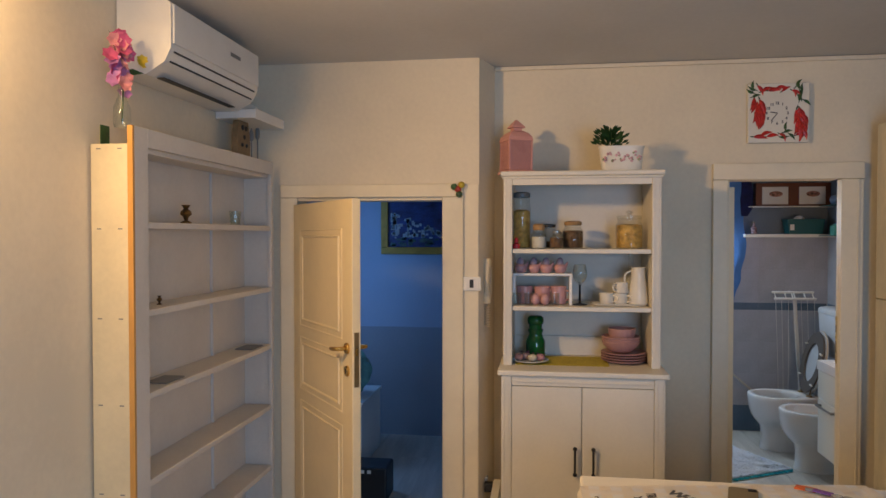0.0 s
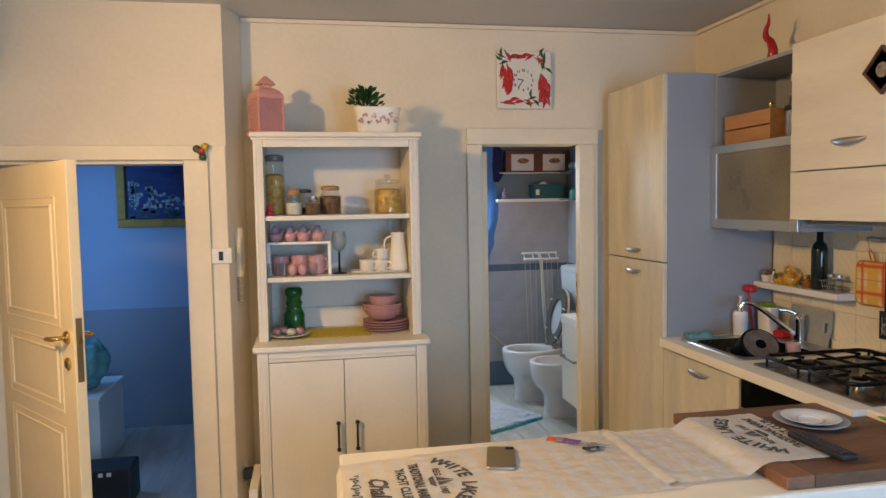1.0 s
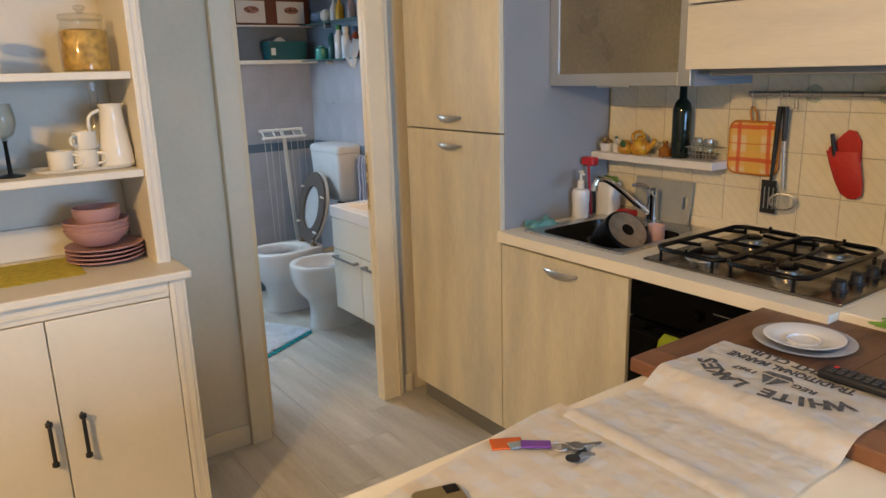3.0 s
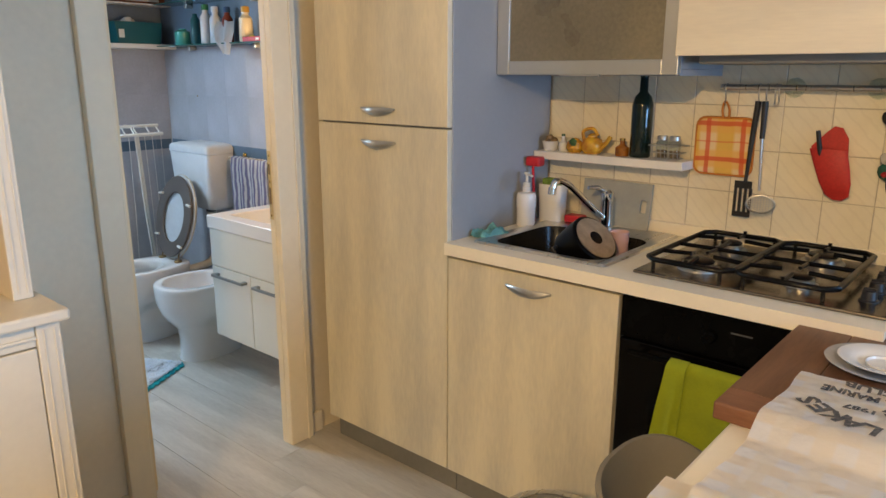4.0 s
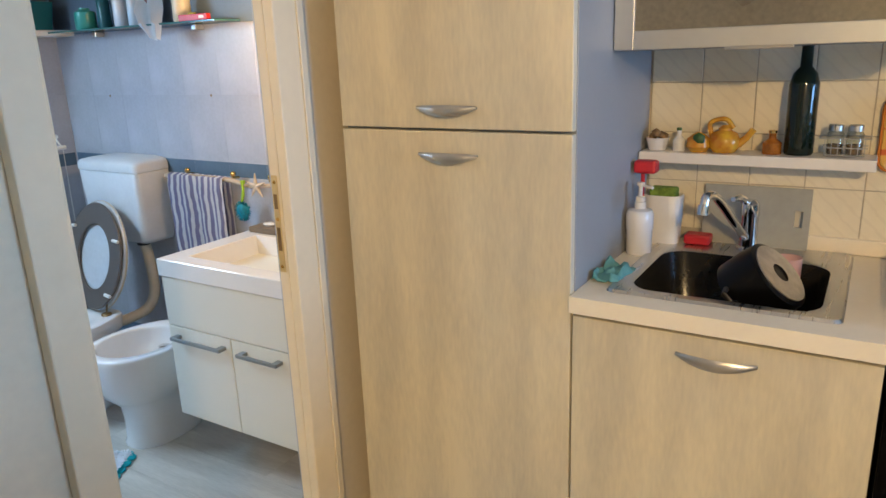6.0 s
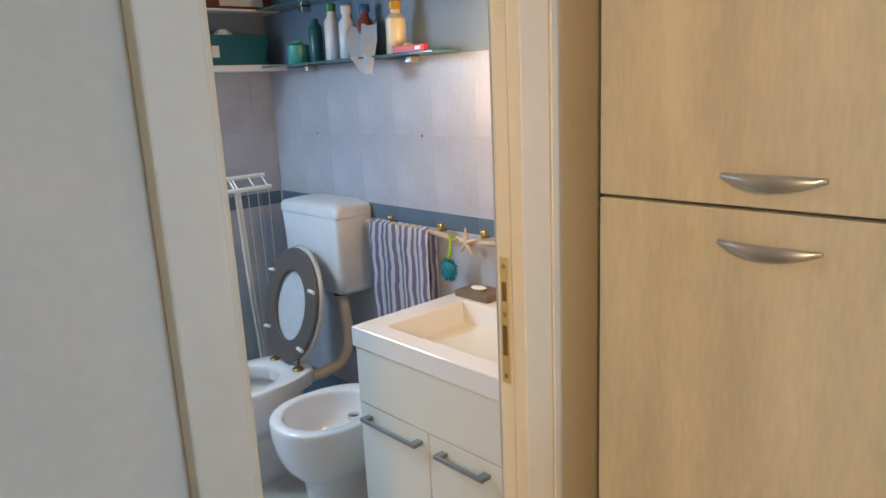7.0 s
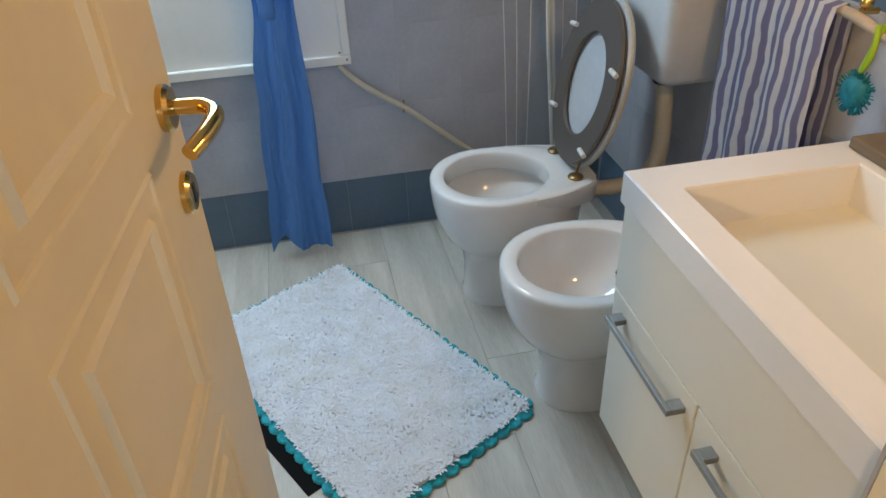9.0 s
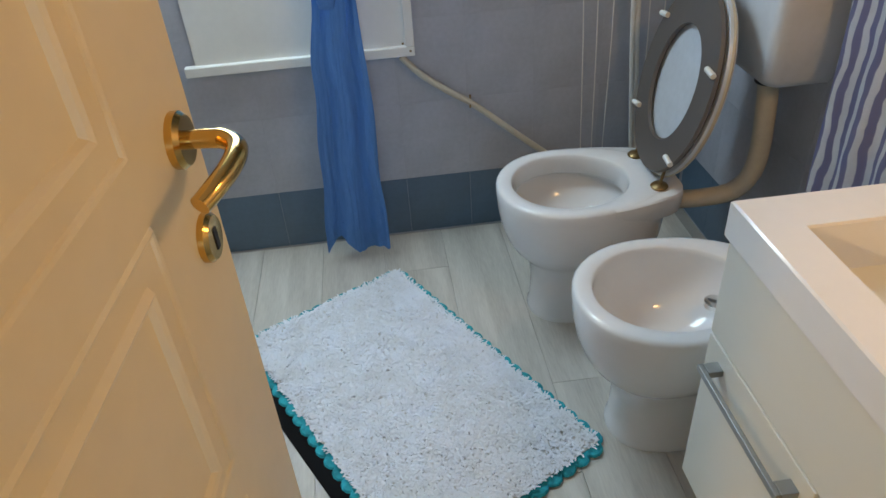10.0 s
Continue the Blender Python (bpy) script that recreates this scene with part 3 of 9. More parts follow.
# ---- doors, casings, trim ----
def panel_frame(bm, u0, u1, z0, z1, y, w=0.026, d=0.008):
    """A raised moulding round a door panel, proud of the face at y towards -y."""
    rings = []
    for inset, out in ((0, 0), (w * 0.3, d), (w * 0.65, d * 0.7), (w, -0.001)):
        rings.append([(u0 + inset, y - out, z0 + inset), (u1 - inset, y - out, z0 + inset), (u1 - inset, y - out, z1 - inset), (u0 + inset, y - out, z1 - inset)])
    ring_loft(bm, rings, False, False)


def lever(parent, u, z, y, way, length=0.092):
    """A brass lever on a round rose and its key plate; way -1 points back to the hinge."""
    s = -1 if y < 0 else 1
    def disc(zz, r, h):
        bm = bmesh.new()
        ring_loft(bm, [[(u + rr * math.cos(a), y + s * hh, zz + rr * math.sin(a) * 1.0) for a in [2 * math.pi * k / 24 for k in range(24)]] for rr, hh in ((r, 0), (r, h * 0.6), (r * 0.86, h), (r * 0.5, h * 1.02))])
        return bm
    h = part("handle", disc(z, 0.025, 0.011), BRASS, parent, "polished brass lever handle", 35)
    bm = bmesh.new()
    pts = curve([(u, y + s * 0.005, z), (u, y + s * 0.030, z), (u + way * 0.004, y + s * 0.044, z), (u + way * 0.016, y + s * 0.055, z - 0.001), (u + way * 0.032, y + s * 0.058, z - 0.002), (u + way * 0.052, y + s * 0.056, z - 0.004), (u + way * 0.074, y + s * 0.050, z - 0.007), (u + way * length, y + s * 0.041, z - 0.012)], 6)
    tube(bm, pts, [0.0082 + 0.0012 * math.sin(i / len(pts) * 3.1) for i in range(len(pts))], 16)
    part("lever", bm, BRASS, h, "", 60)
    e = part("escutcheon", disc(z - 0.10, 0.024, 0.010), BRASS, parent, "brass key plate", 35)
    box("keyhole", u - 0.004, u + 0.004, y + s * 0.0104, y + s * 0.0112, z - 0.112, z - 0.09, BLACK_PLASTIC, e)


def door_leaf(name, hinge, angle, w, h, label, way, m0=0.10, m1=0.115):
    t = thing(name, (*hinge, 0.008), label, "door", turn=(0, 0, angle))
    t["kind"] = "structure"
    box("leaf", 0, w, -0.02, 0.02, 0.0, h, TRIM, t, 0.003)
    for z0, z1 in ((0.13, 0.69), (0.745, 1.02), (1.075, h - 0.13)):
        bm = bmesh.new()
        panel_frame(bm, m0, w - m1, z0, z1, -0.02, 0.009, 0.0030)
        part("panel_moulding", bm, TRIM, t)
        bm = bmesh.new()
        panel_frame(bm, m0 + 0.036, w - m1 - 0.036, z0 + 0.03, z1 - 0.03, -0.02, 0.014, 0.0062)
        part("panel_moulding", bm, TRIM, t)
    u = w - 0.055
    lever(t, u, 1.045, -0.02, way)
    lever(t, u, 1.045, 0.02, way)
    p = box("lock_plate", w, w + 0.0015, -0.011, 0.011, 0.88, 1.12, LOCKMETAL, t, 0, "worn brown lock plate")
    box("latch", w + 0.0016, w + 0.007, -0.006, 0.006, 1.02, 1.05, BRASS, p)
    return t


LOCKMETAL = material("aged brass plate", (0.30, 0.20, 0.09), 0.4, 0.8, vary=0.12, scale=12)
door_leaf("door_1", (-1.038, 3.745), -52.0, 0.80, 1.705, "cream panelled door with brass lever, standing open into the room", -1)
door_leaf("door_2", (1.246, 4.062), 85.2, 0.565, 1.80, "cream panelled bathroom door with brass lever, wide open", -1, 0.135, 0.15)


def trim_bar(name, x0, x1, y0, y1, z0, z1, label, bevel=0.004, mat=None):
    return slab(name, x0, x1, y0, y1, z0, z1, mat or CASING, label, "trim", bevel)


# bathroom doorway
trim_bar("trim_bath_left", 1.136, 1.213, 3.968, 3.998, 0, 1.839, "cream door casing")
trim_bar("trim_bath_left_bead", 1.213, 1.219, 3.974, 3.990, 0, 1.839, "cream casing bead", 0.002)
trim_bar("trim_bath_right", 1.762, 1.868, 3.968, 3.998, 0, 1.839, "cream door casing")
trim_bar("trim_bath_right_bead", 1.838, 1.846, 3.962, 3.9675, 0, 1.839, "cream casing bead", 0.002)
trim_bar("trim_bath_head", 1.136, 1.872, 3.966, 3.998, 1.840, 1.925, "cream door casing head")
trim_bar("trim_bath_jamb_left", 1.2005, 1.214, 3.9985, 4.12, 0, 1.839, "cream door lining", 0.002)
trim_bar("trim_bath_stop_left", 1.2145, 1.228, 4.028, 4.058, 0, 1.839, "cream door stop", 0.003)
trim_bar("trim_bath_jamb_right", 1.7625, 1.7895, 3.9985, 4.029, 0, 1.839, "cream door lining", 0.002)
trim_bar("trim_bath_jamb_head", 1.2145, 1.7615, 4.0165, 4.12, 1.840, 1.8545, "cream door lining", 0.002)


PLATEBRASS = material("satin brass plate", (0.72, 0.55, 0.26), 0.42, 0.55, vary=0.08, scale=20)


def strike_plate():
    t = thing("strike_plate", (1.761, 4.016, 0.88), "long brass strike plate with two slots", "lock plate")
    box("plate", 1.7604, 1.7624, 4.006, 4.0255, 0.888, 1.135, PLATEBRASS, t, 0.0008)
    for z0, z1 in ((1.051, 1.088), (0.944, 1.004)):
        box("slot", 1.7598, 1.7603, 4.0105, 4.0215, z0, z1, LOCKMETAL, t)
    for z in (1.118, 1.025, 0.902):
        bm = bmesh.new()
        ring_loft(bm, [[(1.7603 - h, 4.016 + r * math.cos(a), z + r * math.sin(a)) for a in [k * math.pi / 6 for k in range(12)]] for r, h in ((0.005, 0), (0.004, 0.0012))])
        part("screw", bm, BRASS, t)


strike_plate()
# bedroom doorway
trim_bar("trim_bed_right", -0.260, -0.152, 3.757, 3.779, 0, 1.751, "cream door casing")
trim_bar("trim_bed_edge", -0.151, -0.072, 3.766, 3.779, 0, 1.818, "cream panel strip", 0.002)
trim_bar("trim_bed_head", -1.14, -0.152, 3.757, 3.779, 1.752, 1.82, "cream door casing head")
trim_bar("trim_bed_left", -1.14, -1.045, 3.757, 3.779, 0, 1.751, "cream door casing")
trim_bar("trim_bed_jamb_right", -0.262, -0.2505, 3.7795, 3.92, 0, 1.74, "cream door lining", 0.002)
trim_bar("trim_bed_jamb_left", -1.0595, -1.048, 3.7795, 3.92, 0, 1.74, "cream door lining", 0.002)
trim_bar("trim_bed_jamb_head", -1.047, -0.263, 3.7795, 3.92, 1.735, 1.7545, "cream door lining", 0.002)
trim_bar("trim_cable", -0.157, -0.150, 3.750, 3.7565, 0.0, 1.78, "thin cable duct beside the door", 0.001)
trim_bar("baseboard", 0.84, 1.135, 3.985, 3.998, 0, 0.085, "cream baseboard", 0.003)
trim_bar("baseboard_column", 1.823, 1.93, 3.985, 3.998, 0, 0.085, "cream baseboard", 0.003)
trim_bar("trim_ceiling", 0.0, 2.46, 3.982, 3.9985, 2.445, 2.466, "thin cream strip under the ceiling", 0.003, PLASTER)
trim_bar("trim_ceiling_east", 2.452, 2.4685, -1.3, 3.98, 2.445, 2.466, "thin cream strip under the ceiling", 0.003, PLASTER)
trim_bar("trim_tiles", 2.438, 2.4685, 2.117, 2.133, 0.893, 1.44, "grey aluminium tile edge", 0.002, ALU)
trim_bar("trim_duct", WEST + 0.001, WEST + 0.05, 3.38, 3.775, 2.20, 2.245, "white cable duct from the air conditioner", 0.003, PLASTIC_WHITE)


# ---- sconce ----
def sconce():
    t = thing("wall_lamp", (WEST, 1.42, 2.2), "wall lamp with a small frosted shade on an arm", "wall lamp")
    bm = bmesh.new()
    ring_loft(bm, [[(WEST + h, 1.42 + r * math.cos(a), 2.16 + r * math.sin(a)) for a in [2 * math.pi * k / 20 for k in range(20)]] for r, h in ((0.05, 0.001), (0.05, 0.012), (0.03, 0.02))])
    part("wall_plate", bm, BRASS, t, "", 35)
    bm = bmesh.new()
    tube(bm, curve([(WEST + 0.015, 1.42, 2.16), (-1.15, 1.42, 2.13), (-1.00, 1.42, 2.15), (-1.00, 1.42, 2.18)]), 0.007, 10)
    part("arm", bm, BRASS, t, "", 60)
    bm = bmesh.new()
    lathe(bm, -1.0, 1.42, 2.17, [(0.012, 0), (0.022, 0.006), (0.022, 0.024), (0.010, 0.026)], 18)
    part("socket", bm, BRASS, t, "", 40)


sconce()


# ---- window in the south wall, and outside ----
def window(name, x0, x1, y, z0, z1, label):
    t = thing(name, ((x0 + x1) / 2, y, z0), label, "window")
    t["kind"] = "structure"
    f = 0.055
    mid = (x0 + x1) / 2
    bm = bmesh.new()
    for a in ((x0, x1, z0, z0 + f), (x0, x1, z1 - f, z1), (x0, x0 + f, z0 + f, z1 - f), (x1 - f, x1, z0 + f, z1 - f), (mid - f / 2, mid + f / 2, z0 + f, z1 - f)):
        cuboid(bm, a[0], a[1], y - 0.025, y + 0.025, a[2], a[3], 0.004)
    part("window_frame", bm, LACQUER, t)
    for a, b in ((x0 + f, mid - f / 2), (mid + f / 2, x1 - f)):
        p = box("pane", a, b, y - 0.003, y + 0.003, z0 + f, z1 - f, PANE, t)
        p.visible_shadow = False


PANE = glass("window glass", (0.95, 0.97, 1.0), 0.0, 1.02)
window("window_1", 0.8, 2.2, -1.46, 0.7, 2.0, "white two-light window in the south wall")
ROOM[0] = BATHROOM
window("window_2", 1.02, 1.60, 6.10, 1.10, 2.0, "white bathroom window behind the blue curtain")
ROOM[0] = Vector((0, 0, 0))


# ---- air conditioner and bookcase things ----
GLASS = thin_glass("clear glass", (0.90, 0.94, 0.93), 0.2)
LEAF = material("dark green leaf", (0.035, 0.10, 0.022), 0.5, vary=0.25, scale=30)
PINK = material("pink glaze", (0.53, 0.29, 0.29), 0.28, vary=0.05, scale=8)
PINKMETAL = material("pink painted metal", (0.64, 0.31, 0.27), 0.5, vary=0.08, scale=10, bump=0.1)


def petals(bm, c, r, n, tilt, face=None):
    """A flower of cupped petals round a centre, turned to face a direction."""
    turn = Vector((0, 0, 1)).rotation_difference(Vector(face).normalized()) if face else Vector((0, 0, 1)).rotation_difference(Vector((0, 0, 1)))
    c0 = Vector(c)
    for k in range(n):
        a = 2 * math.pi * k / n + tilt
        d = Vector((math.cos(a), math.sin(a), 0.45))
        side = Vector((-math.sin(a), math.cos(a), 0)) * r * 0.5
        curl = Vector((0, 0, r * 0.12))
        v = [bm.verts.new(c0 + turn @ p) for p in (Vector((0, 0, 0)), d * r * 0.6 + side, d * r * 1.05 - curl, d * r * 0.6 - side)]
        bm.faces.new(v)


def flower_vase():
    x, y, z = -1.22, 2.455, 1.935
    t = thing("flower_vase", (x, y, z), "glass bottle vase with pink and yellow artificial flowers", "vase")
    bm = bmesh.new()
    lathe(bm, x, y, z, [(0.026, 0), (0.03, 0.01), (0.028, 0.07), (0.013, 0.11), (0.012, 0.17), (0.016, 0.175)], 20, True, False)
    part("bottle", bm, GLASS, t, "clear glass bottle", 40)
    for k, (colour, name) in enumerate((((0.72, 0.12, 0.26), "rose pink"), ((0.62, 0.26, 0.55), "lilac"), ((0.75, 0.55, 0.04), "yellow"), ((0.70, 0.28, 0.30), "salmon"))):
        m = material(name + " petal", colour, 0.6, vary=0.15, scale=40)
        rnd = random.Random(k + 3)
        for i in range(11 if k != 2 else 2):
            bm = bmesh.new()
            h = rnd.random()
            c = (x + rnd.uniform(-0.02, 0.03), y + rnd.uniform(-0.035, 0.025) - 0.03 * h, z + 0.12 + 0.20 * h)
            if k == 2:
                c = (x + 0.035, y + 0.06 + 0.012 * i, z + 0.235 + 0.018 * i)
            face = (rnd.uniform(0.2, 1.2), rnd.uniform(-1.4, 0.2), rnd.uniform(-0.3, 0.7))
            size = rnd.uniform(0.020, 0.030)
            petals(bm, c, size, 6, rnd.random() * 6, face)
            petals(bm, c, size * 0.72, 5, rnd.random() * 6, (face[0] + 0.2, face[1], face[2] + 0.2))
            petals(bm, c, size * 0.4, 5, rnd.random() * 6, face)
            part("flower", bm, m, t, name + " fabric flower")
    bm = bmesh.new()
    tube(bm, curve([(x, y, z + 0.02), (x + 0.004, y, z + 0.16), (x - 0.01, y - 0.01, z + 0.30)]), 0.0025, 6)
    for a, b in (((x, y, z + 0.20), (x + 0.03, y + 0.09, z + 0.21)), ((x, y, z + 0.22), (x - 0.01, y - 0.06, z + 0.33))):
        a, b = Vector(a), Vector(b)
        n = Vector((0, 0, 0.012))
        v = [bm.verts.new(a), bm.verts.new((a + b) / 2 + n), bm.verts.new(b), bm.verts.new((a + b) / 2 - n)]
        bm.faces.new(v)
    part("stems", bm, LEAF, t)


flower_vase()
WOODTOY = material("carved wood", (0.26, 0.17, 0.085), 0.55, vary=0.15, scale=14, bump=0.2)
PALEWOOD = material("pine crate board", (0.50, 0.25, 0.10), 0.55, vary=0.12, scale=4, stretch=(6, 0.8, 6), bump=0.12, fine=30, dark=(0.34, 0.155, 0.06))


def wooden_ornament():
    t = thing("wooden_ornament", (-1.23, 3.47, 1.935), "carved brown wooden plaque ornament on the bookcase", "ornament")
    bm = bmesh.new()
    ring_loft(bm, [[(x, 3.40, 1.937), (x, 3.545, 1.937), (x, 3.55, 2.02), (x, 3.52, 2.13), (x, 3.475, 2.142), (x, 3.42, 2.135), (x, 3.395, 2.03)] for x in (-1.245, -1.215)])
    part("plaque", bm, WOODTOY, t)
    for y, z, r in ((3.455, 2.085, 0.014), (3.495, 2.085, 0.014), (3.475, 2.04, 0.012), (3.45, 2.0, 0.01), (3.50, 2.0, 0.01)):
        bm = bmesh.new()
        ring_loft(bm, [[(-1.215 + h, y + rr * math.cos(a), z + rr * math.sin(a)) for a in [k * math.pi / 6 for k in range(12)]] for rr, h in ((r, 0), (r * 0.8, 0.006), (r * 0.3, 0.008))])
        part("boss", bm, BLACK_PLASTIC, t)
    for y, h in ((3.62, 0.17), (3.70, 0.20)):
        u = thing("metal_figure", (-1.24, y, 1.935), "slim dark metal stick ornament on the bookcase", "ornament")
        bm = bmesh.new()
        lathe(bm, -1.24, y, 1.936, [(0.018, 0), (0.018, 0.004), (0.004, 0.008), (0.004, h * 0.6), (0.012, h * 0.68), (0.012, h * 0.85), (0.003, h)], 12)
        part("stick", bm, PLINTH, u, "", 40)


wooden_ornament()


def figurine(x, y, z, s, label, name="figurine"):
    t = thing(name, (x, y, z), label, "ornament")
    bm = bmesh.new()
    lathe(bm, x, y, z, [(0.024 * s, 0), (0.024 * s, 0.006 * s), (0.008 * s, 0.015 * s), (0.012 * s, 0.03 * s), (0.026 * s, 0.042 * s), (0.022 * s, 0.056 * s), (0.009 * s, 0.066 * s), (0.018 * s, 0.08 * s), (0.022 * s, 0.083 * s)], 16)
    part("body", bm, BRONZE, t, "", 40)
    for d in (-1, 1):
        bm = bmesh.new()
        tube(bm, curve([(x, y + d * 0.024 * s, z + 0.05 * s), (x, y + d * 0.036 * s, z + 0.055 * s), (x, y + d * 0.03 * s, z + 0.04 * s)], 4), 0.003 * s, 6)
        part("handle", bm, BRONZE, t)


BRONZE = material("dark bronze", (0.20, 0.12, 0.045), 0.35, 0.8, vary=0.2, scale=25)
figurine(-1.23, 2.92, 1.601, 0.95, "small dark brass urn on the bookcase shelf")
figurine(-1.22, 2.69, 1.283, 0.42, "tiny dark metal trinket on the bookcase shelf")
for yy, zz, nm in ((3.52, 0.981, "flat grey card lying on the bookcase shelf"), (2.72, 0.981, "small grey card lying on the bookcase shelf")):
    _t = thing("card", (-1.22, yy, zz), nm, "card")
    box("sheet", -1.26, -1.17, yy - 0.07, yy + 0.07, zz + 0.0005, zz + 0.006, PLINTH, _t, 0.002)
_t = thing("green_card", (-1.25, 2.43, 1.872), "small green and white greeting card by the vase", "card")
box("sheet", -1.275, -1.272, 2.41, 2.46, 1.873, 1.94, LEAF, _t)
_t = thing("glass_tumbler", (-1.24, 3.42, 1.60), "small clear glass tumbler on the bookcase shelf", "glass")
_bm = bmesh.new()
lathe(_bm, -1.24, 3.42, 1.601, [(0.025, 0), (0.03, 0.07), (0.027, 0.07), (0.022, 0.006)], 18, True, True)
part("tumbler", _bm, GLASS, _t, "", 40)


# ---- wall things by the bedroom door ----
def door_charm():
    t = thing("door_charm", (-0.176, 3.75, 1.79), "little painted flower charm on the door casing", "ornament")
    for k, (c, dx, dz) in enumerate((((0.45, 0.05, 0.03), 0, 0), ((0.62, 0.45, 0.04), 0.018, 0.022), ((0.05, 0.14, 0.05), -0.02, 0.012), ((0.06, 0.12, 0.05), 0.006, -0.026))):
        bm = bmesh.new()
        bmesh.ops.create_icosphere(bm, subdivisions=2, radius=0.018, matrix=Matrix.Translation((-0.176 + dx, 3.745, 1.79 + dz)))
        part("blossom", bm, material("charm paint", c, 0.4, vary=0.2, scale=40), t, "", 60)


def light_switch():
    t = thing("light_switch", (-0.105, 3.765, 1.30), "white two-gang light switch with one dark rocker", "switch")
    box("plate", -0.150, -0.058, 3.755, 3.7655, 1.266, 1.338, PLASTIC_WHITE, t, 0.003)
    box("insert", -0.140, -0.070, 3.753, 3.7548, 1.28, 1.325, LACQUER, t, 0.0006)
    box("rocker", -0.116, -0.096, 3.749, 3.7528, 1.281, 1.323, BLACK_PLASTIC, t, 0.001)


def intercom():
    t = thing("intercom", (-0.03, 3.88, 1.2), "white wall intercom handset with a coiled cord", "intercom")
    box("base", -0.052, -0.010, 3.875, 3.90, 1.215, 1.415, AGED, t, 0.004)
    bm = bmesh.new()
    ring_loft(bm, [[(-0.034 + w * math.cos(a), d + 0.016 * math.sin(a), z) for a in [k * math.pi / 8 for k in range(16)]] for z, w, d in ((1.192, 0.016, 3.856), (1.198, 0.023, 3.855), (1.238, 0.024, 3.855), (1.252, 0.017, 3.850), (1.315, 0.015, 3.846), (1.375, 0.017, 3.850), (1.390, 0.024, 3.855), (1.424, 0.023, 3.855), (1.430, 0.016, 3.856))])
    part("handset", bm, AGED, t, "", 50)
    bm = bmesh.new()
    pts = [(-0.032 + 0.013 * math.cos(i * 0.8), 3.858 + 0.013 * math.sin(i * 0.8), 1.192 - i * 0.0017) for i in range(74)]
    tube(bm, pts, 0.0036, 6)
    part("cord", bm, PALEWIRE, t, "", 60)


AGED = material("aged ivory plastic", (0.70, 0.61, 0.44), 0.4, vary=0.05)
PALEWIRE = material("yellowed wire", (0.55, 0.45, 0.30), 0.5)
door_charm(), light_switch(), intercom()
_t = thing("plug", (-0.03, 3.86, 0.2), "black plug in a wall socket by the hutch", "plug")
box("socket", -0.050, -0.030, 3.86, 3.90, 0.18, 0.26, PLASTIC_WHITE, _t, 0.003)
box("plug_body", -0.045, 0.0, 3.815, 3.858, 0.195, 0.245, BLACK_PLASTIC, _t, 0.006)
_t = thing("spare_board", (0.02, 3.6, 0), "thin white board leaning beside the hutch", "board")
box("panel", 0.0, 0.04, 3.56, 3.90, 0.0, 0.24, LACQUER, _t, 0.004)


# ---- hob, sink, tap ----
def hob():
    t = thing("gas_hob", (2.2, 2.42, 0.892), "steel four-burner gas hob with black pan grates", "hob")
    box("plate", 1.956, 2.438, 2.128, 2.708, 0.8925, 0.901, material("dull hob steel", (0.26, 0.235, 0.205), 0.24, 1.0, vary=0.10, scale=9), t, 0.004)
    for x, y, r in ((2.08, 2.58, 0.044), (2.345, 2.59, 0.034), (2.365, 2.35, 0.044), (2.095, 2.335, 0.030)):
        bm = bmesh.new()
        lathe(bm, x, y, 0.901, [(r + 0.012, 0), (r + 0.010, 0.004), (r, 0.006), (r, 0.016), (r * 0.9, 0.018)], 24)
        b = part("burner", bm, NICKEL, t, "", 40)
        bm = bmesh.new()
        lathe(bm, x, y, 0.9195, [(r * 0.85, 0), (r * 0.88, 0.004), (r * 0.7, 0.008), (0.004, 0.009)], 24)
        part("cap", bm, BLACK, b, "black enamel cap", 40)
    for y0, y1 in ((2.468, 2.69), (2.236, 2.462)):
        bm = bmesh.new()
        x0, x1, z = 1.985, 2.425, 0.930
        c = 0.025
        loop = [(x0 + c, y0, z), (x1 - c, y0, z), (x1, y0 + c, z), (x1, y1 - c, z), (x1 - c, y1, z), (x0 + c, y1, z), (x0, y1 - c, z), (x0, y0 + c, z)]
        tube(bm, loop, 0.0075, 8, True)
        ym = (y0 + y1) / 2
        xm = (x0 + x1) / 2
        rod(bm, (xm, y0, z), (xm, y1, z), 0.0065, 6)
        for bx in (x0 + 0.11, x1 - 0.09):
            rod(bm, (bx, y0, z), (bx, ym - 0.03, z + 0.004), 0.0065, 6)
            rod(bm, (bx, y1, z), (bx, ym + 0.03, z + 0.004), 0.0065, 6)
            rod(bm, (bx - 0.11 if bx < xm else xm, ym, z), (bx - 0.035, ym, z + 0.004), 0.0065, 6)
            rod(bm, (bx + 0.035, ym, z + 0.004), (xm if bx < xm else x1, ym, z), 0.005, 6)
        for p in ((x0, y0 + c), (x0, y1 - c), (x1, y0 + c), (x1, y1 - c)):
            rod(bm, (p[0], p[1], z), (p[0], p[1], 0.902), 0.005, 6)
        for p in ((x0, ym), (x1, ym)):
            rod(bm, (p[0], p[1], z), (p[0], p[1], z + 0.014), 0.005, 6)
        part("grate", bm, BLACK, t, "black cast grate", 50)
    for k in range(5):
        x = 2.06 + k * 0.088
        bm = bmesh.new()
        lathe(bm, x, 2.183, 0.901, [(0.021, 0), (0.021, 0.003), (0.017, 0.005), (0.015, 0.024), (0.012, 0.026)], 18)
        cuboid(bm, x - 0.003, x + 0.003, 2.170, 2.196, 0.925, 0.932)
        part("knob", bm, BLACK_PLASTIC, t, "black control knob", 40)


